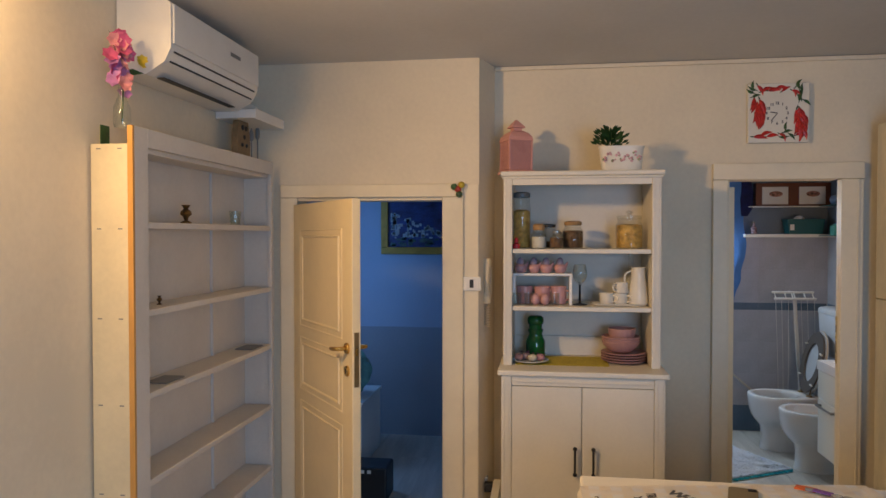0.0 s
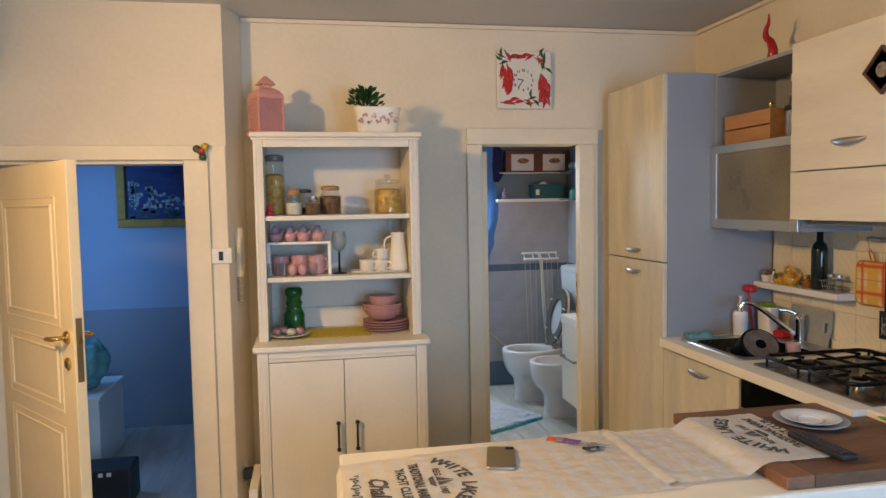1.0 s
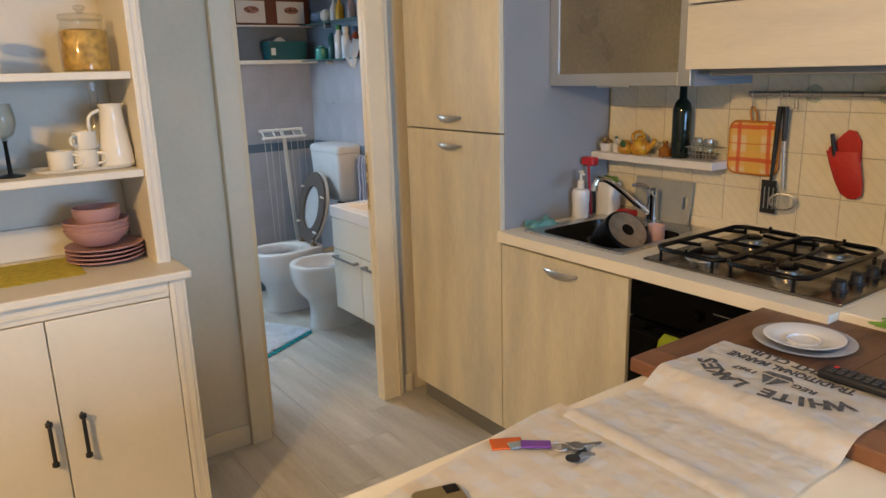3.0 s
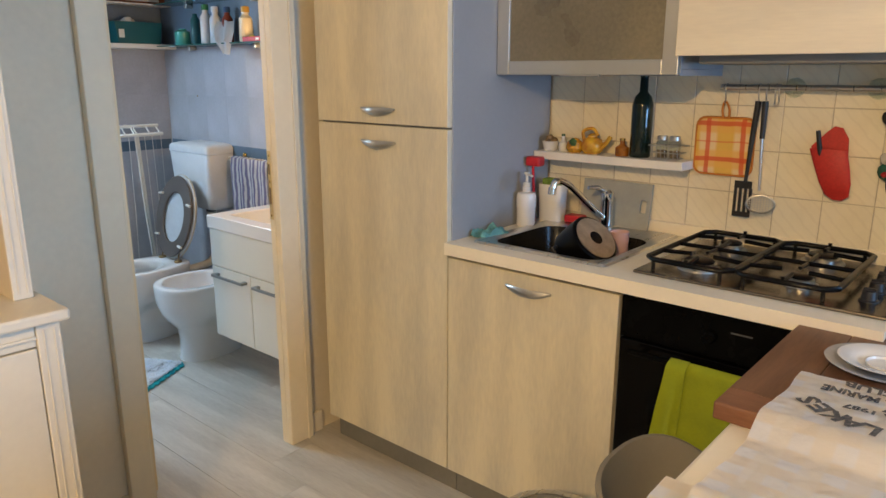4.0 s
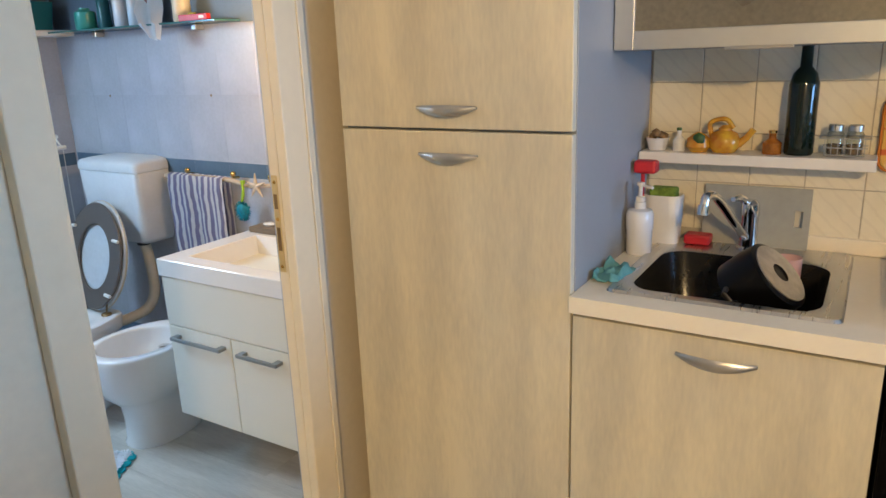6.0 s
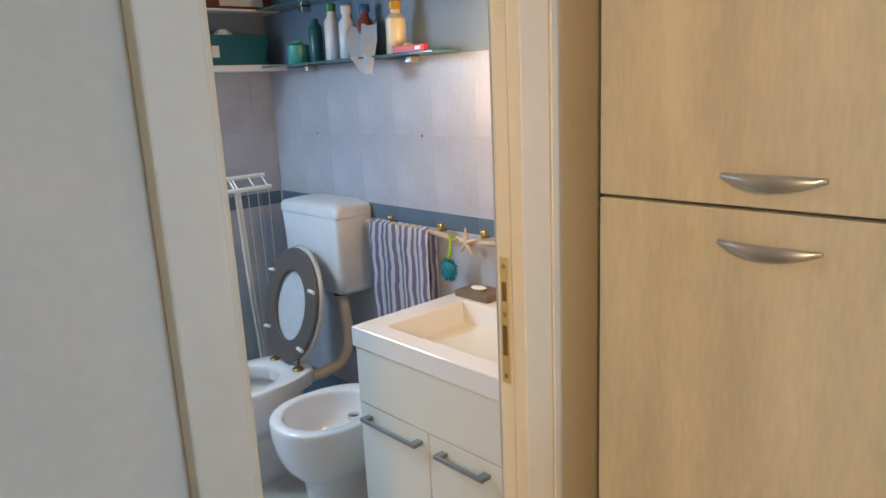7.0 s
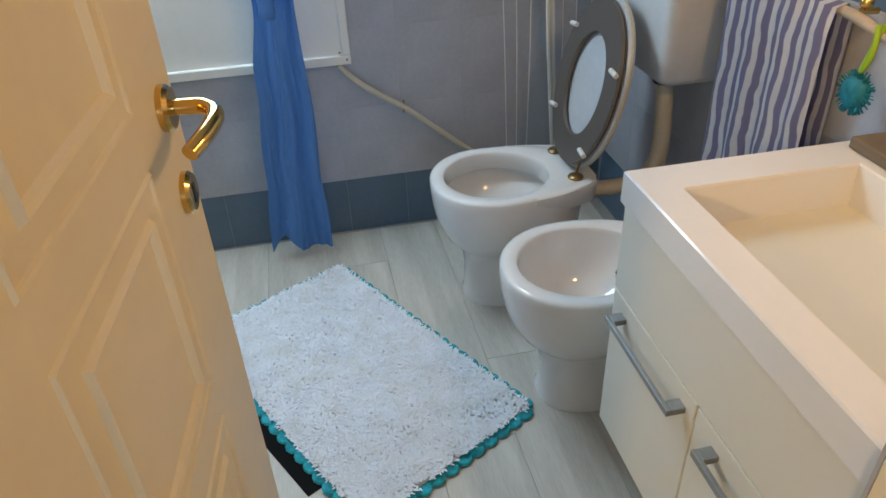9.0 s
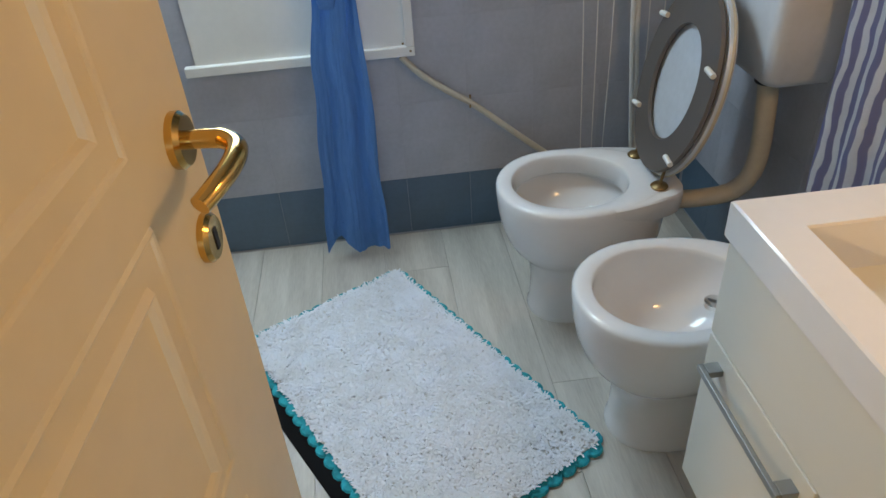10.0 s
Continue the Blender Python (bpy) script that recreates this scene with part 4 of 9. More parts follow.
def sink():
    t = thing("sink", (2.19, 3.01, 0.86), "steel kitchen sink with a dark bowl", "sink")
    x0, x1, y0, y1 = 1.947, 2.447, 2.785, 3.243
    ix0, ix1, iy0, iy1 = 1.990, 2.335, 2.825, 3.205
    def rr(a, b, c, d, z, r, n=6):
        pts = []
        for cx, cy, s in ((b - r, d - r, 0), (a + r, d - r, 1), (a + r, c + r, 2), (b - r, c + r, 3)):
            for k in range(n):
                w = (s + k / (n - 1)) * math.pi / 2
                pts.append((cx + r * math.cos(w), cy + r * math.sin(w), z))
        return pts
    bm = bmesh.new()
    ring_loft(bm, [rr(x0, x1, y0, y1, 0.8925, 0.02), rr(x0 + 0.004, x1 - 0.004, y0 + 0.004, y1 - 0.004, 0.899, 0.02),
                   rr(ix0 - 0.01, ix1 + 0.01, iy0 - 0.01, iy1 + 0.01, 0.897, 0.06), rr(ix0, ix1, iy0, iy1, 0.892, 0.06)], False, False)
    part("rim", bm, STEEL, t, "brushed steel rim", 40)
    bm = bmesh.new()
    ring_loft(bm, [rr(ix0, ix1, iy0, iy1, 0.8918, 0.06), rr(ix0 + 0.012, ix1 - 0.012, iy0 + 0.012, iy1 - 0.012, 0.78, 0.06), rr(ix0 + 0.03, ix1 - 0.03, iy0 + 0.03, iy1 - 0.03, 0.745, 0.05)], False, True)
    part("bowl", bm, SINKBOWL, t, "dark steel bowl", 40)


def tap():
    t = thing("tap", (2.39, 3.02, 0.899), "chrome single-lever kitchen tap with a long spout", "tap")
    bm = bmesh.new()
    lathe(bm, 2.392, 3.02, 0.8985, [(0.028, 0), (0.028, 0.006), (0.022, 0.010), (0.021, 0.085), (0.023, 0.09), (0.022, 0.118), (0.012, 0.128)], 24)
    part("body", bm, CHROME, t, "", 40)
    bm = bmesh.new()
    tube(bm, [(2.385, 3.025, 1.02), (2.35, 3.04, 1.038), (2.315, 3.05, 1.04)], [0.010, 0.009, 0.006], 10)
    part("lever", bm, CHROME, t, "", 50)
    bm = bmesh.new()
    tube(bm, curve([(2.39, 3.02, 0.925), (2.34, 3.035, 0.96), (2.25, 3.06, 1.035), (2.20, 3.073, 1.068), (2.165, 3.082, 1.073), (2.152, 3.085, 1.052)]), 0.0105, 12)
    part("spout", bm, CHROME, t, "", 50)
    bm = bmesh.new()
    rod(bm, (2.153, 3.085, 1.056), (2.150, 3.086, 1.034), 0.013, 14)
    part("aerator", bm, CHROME, t, "", 40)


SINKBOWL = material("dark bowl enamel", (0.018, 0.017, 0.015), 0.22, 0.0, vary=0.15, scale=6)
hob(), sink(), tap()


# ---- things at the sink ----
RED = material("red plastic", (0.55, 0.02, 0.03), 0.4)
TEAL_CLOTH = material("teal dishcloth", (0.14, 0.36, 0.36), 0.9, vary=0.12, scale=30, bump=0.4, fine=160)


def crumple(bm, x0, x1, y0, y1, z, lift, nx, ny, seed, thick=0.003):
    """A rumpled sheet of cloth lying on something."""
    g = [[None] * (ny + 1) for _ in range(nx + 1)]
    for i in range(nx + 1):
        for j in range(ny + 1):
            u, v = i / nx, j / ny
            p = Vector((u * 3 + seed, v * 3, seed * 0.7))
            h = abs(noise.noise(p)) * lift + abs(noise.noise(p * 2.3)) * lift * 0.4
            edge = min(u, 1 - u, v, 1 - v) * 6
            g[i][j] = bm.verts.new((x0 + (x1 - x0) * u + noise.noise(p + Vector((9, 0, 0))) * 0.012, y0 + (y1 - y0) * v + noise.noise(p + Vector((0, 9, 0))) * 0.012, z + thick + h * min(1, edge + 0.25)))
    for i in range(nx):
        for j in range(ny):
            bm.faces.new((g[i][j], g[i + 1][j], g[i + 1][j + 1], g[i][j + 1]))
    ext = bmesh.ops.extrude_face_region(bm, geom=bm.faces[:])
    bmesh.ops.translate(bm, verts=[v for v in ext["geom"] if isinstance(v, bmesh.types.BMVert)], vec=(0, 0, -thick))
    return bm


_t = thing("dishcloth", (2.06, 3.26, 0.893), "crumpled teal dishcloth on the worktop", "cloth")
part("cloth", crumple(bmesh.new(), 2.0, 2.12, 3.225, 3.297, 0.893, 0.035, 16, 12, 2.0), TEAL_CLOTH, _t, "", 60)


def soap_bottle():
    x, y, z = 2.27, 3.262, 0.8925
    t = thing("soap_dispenser", (x, y, z), "white ceramic soap dispenser with a pump", "soap dispenser")
    bm = bmesh.new()
    lathe(bm, x, y, z, [(0.030, 0), (0.032, 0.004), (0.032, 0.062), (0.034, 0.066), (0.034, 0.104), (0.030, 0.114), (0.014, 0.118), (0.014, 0.135)], 24)
    part("bottle", bm, PORCELAIN, t, "", 35)
    bm = bmesh.new()
    lathe(bm, x, y, z + 0.1355, [(0.012, 0), (0.012, 0.012), (0.005, 0.014), (0.005, 0.04), (0.010, 0.041), (0.010, 0.048)], 14)
    rod(bm, (x, y, z + 0.178), (x - 0.02, y - 0.035, z + 0.175), 0.004, 8)
    part("pump", bm, PLASTIC_WHITE, t, "", 40)


def brush_holder():
    x, y, z = 2.395, 3.235, 0.8925
    t = thing("brush_holder", (x, y, z), "white plastic holder with sponges", "holder")
    bm = bmesh.new()
    ring_loft(bm, [oval(x, y, z + h, 0.035 * s, 0.035 * s, 0.05 * s, 28, 3.2) for h, s in ((0, 0.88), (0.004, 0.9), (0.13, 1.0), (0.133, 0.95), (0.03, 0.85))])
    part("cup", bm, PLASTIC_WHITE, t, "", 40)
    box("sponge", x - 0.02, x + 0.02, y - 0.035, y + 0.035, z + 0.05, z + 0.152, material("green sponge", (0.22, 0.34, 0.05), 0.95, vary=0.2, scale=60, bump=0.5), t, 0.006, "green scouring sponge")
    b = thing("washing_up_brush", (2.37, 3.277, 0.90), "red washing-up brush standing against the cabinet", "brush")
    bm = bmesh.new()
    rod(bm, (2.35, 3.28, 0.893), (2.32, 3.272, 1.09), 0.005, 8)
    part("handle", bm, RED, b)
    bm = bmesh.new()
    cuboid(bm, 2.30, 2.34, 3.235, 3.293, 1.092, 1.125, 0.008)
    part("head", bm, RED, b)


soap_bottle(), brush_holder()
_t = thing("red_sponge", (2.40, 3.145, 0.90), "small red sponge on the back of the sink", "sponge")
box("sponge", 2.375, 2.425, 3.11, 3.175, 0.8995, 0.925, RED, _t, 0.006)


def saucepan():
    t = thing("saucepan", (2.13, 2.92, 0.86), "black saucepan lying tilted in the sink", "saucepan", turn=(0, 0, 0))
    t.matrix_world = look((2.14, 2.945, 0.895), (2.085, 2.66, 1.17))
    bm = bmesh.new()
    ring_loft(bm, [[(r * math.cos(a), r * math.sin(a), h) for a in [2 * math.pi * k / 32 for k in range(32)]] for r, h in ((0.070, -0.04), (0.080, -0.036), (0.084, 0.0), (0.084, 0.055), (0.080, 0.055), (0.078, -0.02))], True, True)
    part("pan", bm, BLACK, t, "black enamel pan", 35)
    bm = bmesh.new()
    ring_loft(bm, [[(r * math.cos(a), r * math.sin(a), h) for a in [2 * math.pi * k / 32 for k in range(32)]] for r, h in ((0.022, -0.0428), (0.070, -0.0428), (0.070, -0.0402))], False, False)
    part("base_ring", bm, material("scuffed aluminium", (0.58, 0.56, 0.53), 0.30, 0.9, vary=0.12, scale=30), t, "scuffed aluminium base disc")
    bm = bmesh.new()
    tube(bm, [(0.082, 0.0, 0.04), (0.10, 0.0, 0.04), (0.105, 0.03, 0.04), (0.08, 0.035, 0.04)], 0.006, 8)
    part("handle", bm, BLACK_PLASTIC, t, "", 50)


saucepan()
_t = thing("pink_beaker", (2.285, 2.915, 0.745), "pink plastic beaker standing in the sink", "beaker")
_bm = bmesh.new()
lathe(_bm, 2.285, 2.915, 0.7455, [(0.024, 0), (0.026, 0.004), (0.030, 0.170), (0.0305, 0.173), (0.028, 0.173), (0.023, 0.008)], 24)
part("beaker", _bm, material("pale pink plastic", (0.72, 0.47, 0.45), 0.3), _t, "", 40)


def leaning_board():
    t = thing("grey_board", (2.44, 3.01, 0.9), "grey translucent plastic cutting board leaning on the tiles", "cutting board")
    bm = bmesh.new()
    x0, y0, y1, z0, z1 = 2.425, 2.888, 3.14, 0.899, 1.05
    lean = 0.022
    for a in ((y0, y1, z0, z0 + 0.03), (y0, y1, z1 - 0.03, z1), (y0 + 0.0, y0 + 0.015, z0 + 0.03, z1 - 0.03), (y0 + 0.035, y1, z0 + 0.03, z1 - 0.03), (y0 + 0.015, y0 + 0.035, z0 + 0.03, z0 + 0.055), (y0 + 0.015, y0 + 0.035, z1 - 0.055, z1 - 0.03)):
        cuboid(bm, x0, x0 + 0.006, a[0], a[1], a[2], a[3])
    for v in bm.verts:
        v.co.x += lean * (v.co.z - z0) / (z1 - z0)
    part("board", bm, material("grey plastic board", (0.36, 0.37, 0.34), 0.4, vary=0.08, scale=8), t)


leaning_board()


# ---- wall shelf over the sink ----
_t = thing("wall_shelf", (2.41, 3.03, 1.112), "white floating shelf on the tiles", "shelf")
box("board", 2.36, 2.461, 2.763, 3.297, 1.113, 1.14, LACQUER, _t, 0.002)
SY = 1.1405
YELLOW = material("yellow majolica", (0.66, 0.40, 0.035), 0.2, vary=0.25, scale=26, dark=(0.45, 0.17, 0.02))
WICKER = material("wicker", (0.30, 0.19, 0.09), 0.8, vary=0.3, scale=60, bump=0.6)


def shell_basket():
    t = thing("shell_basket", (2.41, 3.262, SY), "little basket with seashells", "basket")
    bm = bmesh.new()
    lathe(bm, 2.41, 3.262, SY, [(0.022, 0), (0.030, 0.03), (0.031, 0.032), (0.027, 0.032), (0.02, 0.006)], 18)
    part("basket", bm, PORCELAIN, t, "", 40)
    rnd = random.Random(5)
    for k in range(6):
        bm = bmesh.new()
        bmesh.ops.create_icosphere(bm, subdivisions=1, radius=0.011, matrix=Matrix.Translation((2.41 + rnd.uniform(-0.016, 0.016), 3.262 + rnd.uniform(-0.018, 0.018), SY + 0.032 + rnd.random() * 0.012)))
        part("shell", bm, WICKER, t)


def teapot():
    x, y, z = 2.405, 3.095, SY
    t = thing("yellow_teapot", (x, y, z), "yellow majolica teapot ornament", "teapot")
    bm = bmesh.new()
    lathe(bm, x, y, z, [(0.026, 0), (0.036, 0.012), (0.038, 0.03), (0.030, 0.048), (0.016, 0.055), (0.016, 0.06), (0.006, 0.068)], 24)
    part("pot", bm, YELLOW, t, "", 40)
    bm = bmesh.new()
    tube(bm, [(x, y - 0.032, z + 0.02), (x, y - 0.052, z + 0.038), (x, y - 0.066, z + 0.058)], [0.010, 0.008, 0.008], 10)
    part("spout", bm, YELLOW, t, "", 50)
    bm = bmesh.new()
    tube(bm, curve([(x, y + 0.03, z + 0.035), (x, y + 0.035, z + 0.072), (x, y + 0.0, z + 0.082), (x, y - 0.02, z + 0.06)], 6), 0.006, 8)
    part("handle", bm, YELLOW, t, "orange loop handle", 50)
    u = thing("yellow_sugar_bowl", (x, 3.155, z), "small yellow majolica lidded bowl", "bowl")
    bm = bmesh.new()
    lathe(bm, x - 0.01, 3.155, z, [(0.02, 0), (0.03, 0.014), (0.028, 0.034), (0.014, 0.045), (0.004, 0.05)], 20)
    part("bowl", bm, YELLOW, u, "", 40)
    bm = bmesh.new()
    bmesh.ops.create_icosphere(bm, subdivisions=1, radius=0.017, matrix=Matrix.Translation((x - 0.034, 3.15, z + 0.035)) @ Matrix.Diagonal((0.4, 1, 1, 1)))
    part("leaf_relief", bm, LEAF, u, "green leaf relief", 60)


def small_bottle(name, x, y, z, r, h, mat, label, cap=None):
    t = thing(name, (x, y, z), label, "bottle")
    bm = bmesh.new()
    lathe(bm, x, y, z, [(r * 0.95, 0), (r, h * 0.04), (r, h * 0.55), (r * 0.4, h * 0.75), (r * 0.36, h * 0.95), (r * 0.40, h)], 20)
    part("bottle", bm, mat, t, "", 40)
    if cap:
        bm = bmesh.new()
        lathe(bm, x, y, z + h + 0.0005, [(r * 0.45, 0), (r * 0.45, h * 0.12), (r * 0.3, h * 0.14)], 14)
        part("cap", bm, cap, t, "", 40)
    return t


shell_basket(), teapot()
AMBER = material("amber liquid glass", (0.42, 0.15, 0.02), 0.12, vary=0.2, scale=30)
small_bottle("posy_bottle", 2.40, 3.205, SY, 0.015, 0.052, PORCELAIN, "tiny white bottle with dried flowers", LEAF)
small_bottle("amber_bottle", 2.405, 2.985, SY, 0.022, 0.05, AMBER, "small amber bottle with a gold stopper", BRASS)
DARKGLASS = material("dark green bottle glass", (0.006, 0.014, 0.010), 0.06, vary=0.05)


def wine_bottle():
    t = thing("wine_bottle", (2.415, 2.928, SY), "dark green wine bottle on the shelf", "bottle")
    bm = bmesh.new()
    lathe(bm, 2.415, 2.928, SY, [(0.030, 0), (0.033, 0.006), (0.033, 0.165), (0.026, 0.19), (0.0135, 0.205), (0.0125, 0.250), (0.0145, 0.252), (0.0145, 0.256)], 24)
    part("bottle", bm, DARKGLASS, t, "", 40)


wine_bottle()


def spice_jars():
    t = thing("spice_jars", (2.41, 2.83, SY), "two glass spice jars in a wire basket", "jars")
    for y in (2.852, 2.812):
        bm = bmesh.new()
        lathe(bm, 2.41, y, SY + 0.003, [(0.017, 0), (0.018, 0.004), (0.018, 0.05), (0.014, 0.056)], 18)
        j = part("jar", bm, GLASS, t, "clear glass jar", 40)
        bm = bmesh.new()
        lathe(bm, 2.41, y, SY + 0.0055, [(0.0155, 0), (0.0155, 0.022)], 16)
        part("contents", bm, WICKER, j)
        bm = bmesh.new()
        lathe(bm, 2.41, y, SY + 0.0595, [(0.016, 0), (0.016, 0.012), (0.014, 0.014)], 18)
        part("lid", bm, STEEL, j, "steel screw lid", 40)
    bm = bmesh.new()
    for z, k in ((0.004, 0.8), (0.022, 0.95), (0.044, 1.1)):
        tube(bm, [(2.41 - 0.028 * k, 2.83 - 0.048 * k, SY + z), (2.41 + 0.028 * k, 2.83 - 0.048 * k, SY + z), (2.41 + 0.028 * k, 2.83 + 0.048 * k, SY + z), (2.41 - 0.028 * k, 2.83 + 0.048 * k, SY + z)], 0.0016, 5, True)
    for i in range(7):
        y = 2.79 + i * 0.0135
        rod(bm, (2.387, y, SY + 0.003), (2.379, y, SY + 0.045), 0.0012, 4)
    part("wire_basket", bm, NICKEL, t)


spice_jars()


# ---- rail on the tiles ----
def utensil_rail():
    t = thing("utensil_rail", (2.43, 2.41, 1.363), "steel hanging rail with suction roundels", "rail")
    bm = bmesh.new()
    rod(bm, (2.432, 2.136, 1.363), (2.432, 2.692, 1.363), 0.0085, 14)
    part("bar", bm, STEEL, t, "", 40)
    for y in (2.497, 2.291):
        bm = bmesh.new()
        ring_loft(bm, [[(2.459 - h, y + r * math.cos(a), 1.363 + r * math.sin(a)) for a in [2 * math.pi * k / 24 for k in range(24)]] for r, h in ((0.028, 0), (0.027, 0.004), (0.014, 0.010), (0.012, 0.018))])
        part("roundel", bm, GLASS, t, "clear suction roundel", 40)
    for y in (2.676, 2.582, 2.562, 2.538, 2.528):
        bm = bmesh.new()
        tube(bm, curve([(2.438, y, 1.358), (2.441, y, 1.369), (2.432, y, 1.373), (2.423, y, 1.365), (2.424, y, 1.34), (2.430, y, 1.325), (2.422, y, 1.318)], 4), 0.0018, 6)
        part("hook", bm, STEEL, t, "", 60)


def woven(name, c1, c2, c3, size, axes=(1, 2), line=None):
    """A checked cloth: two sets of soft bands across each other, with weave."""
    m = material(name, c1, 0.95, vary=0.03, scale=16, bump=0.5, fine=75)
    n, l = m.node_tree.nodes, m.node_tree.links
    b = n["Principled BSDF"]
    base = b.inputs["Base Color"].links[0].from_socket
    co = n.new("ShaderNodeTexCoord")
    sep = n.new("ShaderNodeSeparateXYZ")
    l.new(co.outputs["Object"], sep.inputs[0])
    warp = n.new("ShaderNodeTexNoise")
    warp.inputs["Scale"].default_value = 9
    l.new(co.outputs["Object"], warp.inputs["Vector"])
    out = base
    bands = [(axes[0], c2, 0.75, 0.42, 0.58), (axes[1], c3, 0.75, 0.42, 0.58)]
    if line:
        bands += [(axes[0], line, 0.85, 0.84, 0.90), (axes[1], line, 0.85, 0.84, 0.90), (axes[1], line, 0.6, 0.06, 0.02)]
    for axis, col, f, low, high in bands:
        a = n.new("ShaderNodeMath")
        a.operation = "MULTIPLY_ADD"
        l.new(warp.outputs[0], a.inputs[0])
        a.inputs[1].default_value = size * 0.25
        l.new(sep.outputs[axis], a.inputs[2])
        s = n.new("ShaderNodeMath")
        s.operation = "PINGPONG"
        s.inputs[1].default_value = size
        l.new(a.outputs[0], s.inputs[0])
        r = n.new("ShaderNodeMapRange")
        r.inputs[1].default_value, r.inputs[2].default_value, r.inputs[4].default_value = size * low, size * high, f
        l.new(s.outputs[0], r.inputs[0])
        x = n.new("ShaderNodeMix")
        x.data_type = "RGBA"
        l.new(r.outputs[0], x.inputs[0])
        l.new(out, x.inputs[6])
        x.inputs[7].default_value = (*col, 1)
        out = x.outputs[2]
    l.new(out, b.inputs["Base Color"])
    return m


POTCLOTH = woven("yellow and red checked cotton", (0.74, 0.47, 0.10), (0.76, 0.63, 0.42), (0.74, 0.42, 0.10), 0.052, (1, 2), (0.62, 0.10, 0.04))
ORANGE = material("orange piping", (0.60, 0.22, 0.04), 0.9)


def potholder():
    t = thing("potholder", (2.44, 2.675, 1.105), "quilted yellow and red checked potholder on a hook", "potholder")
    def pad(x, s):
        p = []
        y0, y1, z0, z1, r = 2.59, 2.760, 1.105, 1.272, 0.025
        for cy, cz, q in ((y1 - r, z1 - r, 0), (y0 + r, z1 - r, 1), (y0 + r, z0 + r, 2), (y1 - r, z0 + r, 3)):
            for k in range(5):
                w = (q + k / 4) * math.pi / 2
                p.append((x, cy + r * s * math.cos(w), cz + r * s * math.sin(w)))
        return [(a, 2.675 + (b - 2.675) * s, 1.188 + (c - 1.188) * s) for a, b, c in p]
    bm = bmesh.new()
    ring_loft(bm, [pad(2.455, 0.97), pad(2.450, 1.0), pad(2.442, 0.97), pad(2.439, 0.85)])
    p = part("pad", bm, POTCLOTH, t, "", 50)
    bm = bmesh.new()
    tube(bm, pad(2.449, 1.01), 0.004, 6, True)
    part("piping", bm, ORANGE, p, "orange piping", 60)
    bm = bmesh.new()
    tube(bm, curve([(2.448, 2.684, 1.268), (2.44, 2.686, 1.30), (2.43, 2.676, 1.322), (2.44, 2.666, 1.30), (2.448, 2.668, 1.268)], 5), 0.0035, 6)
    part("loop", bm, ORANGE, p, "", 60)


def spatula():
    t = thing("spatula", (2.43, 2.59, 1.0), "black slotted plastic spatula hanging from the rail", "spatula")
    bm = bmesh.new()
    tube(bm, [(2.428, 2.582, 1.325), (2.430, 2.588, 1.24), (2.434, 2.597, 1.09)], [0.009, 0.008, 0.005], 8)
    part("handle", bm, BLACK_PLASTIC, t, "", 50)
    bm = bmesh.new()
    cuboid(bm, 2.434, 2.438, 2.578, 2.628, 1.07, 1.092, 0.001)
    for k in range(4):
        cuboid(bm, 2.434, 2.438, 2.576 + k * 0.0145, 2.584 + k * 0.0145, 1.0, 1.07)
    cuboid(bm, 2.434, 2.438, 2.576, 2.628, 0.985, 1.0, 0.001)
    part("blade", bm, BLACK_PLASTIC, t)
    u = thing("skimmer", (2.425, 2.55, 1.0), "steel skimmer with a black handle hanging from the rail", "skimmer")
    bm = bmesh.new()
    tube(bm, [(2.424, 2.562, 1.325), (2.426, 2.561, 1.22)], [0.009, 0.007], 8)
    part("grip", bm, BLACK_PLASTIC, u, "", 50)
    bm = bmesh.new()
    tube(bm, [(2.426, 2.561, 1.22), (2.430, 2.555, 1.07)], 0.004, 8)
    part("rod", bm, STEEL, u, "", 50)
    bm = bmesh.new()
    pts = [(2.414 - 0.012 * math.cos(a), 2.543 + 0.036 * math.cos(a), 1.028 + 0.026 * math.sin(a) + 0.004) for a in [2 * math.pi * k / 28 for k in range(28)]]
    tube(bm, pts, 0.003, 6, True)
    part("ring", bm, STEEL, u, "", 60)
    bm = bmesh.new()
    for k in range(-4, 5):
        w = math.sqrt(max(0, 1 - (k / 5) ** 2))
        rod(bm, (2.418 - 0.012 * k / 5, 2.543 + 0.036 * k / 5, 1.032 + 0.026 * w), (2.418 - 0.012 * k / 5, 2.543 + 0.036 * k / 5, 1.032 - 0.026 * w), 0.0007, 4)
        rod(bm, (2.418 - 0.012 * w, 2.543 + 0.036 * w, 1.032 + 0.026 * k / 5), (2.418 + 0.012 * w, 2.543 - 0.036 * w, 1.032 + 0.026 * k / 5), 0.0007, 4)
    part("mesh", bm, STEEL, u)


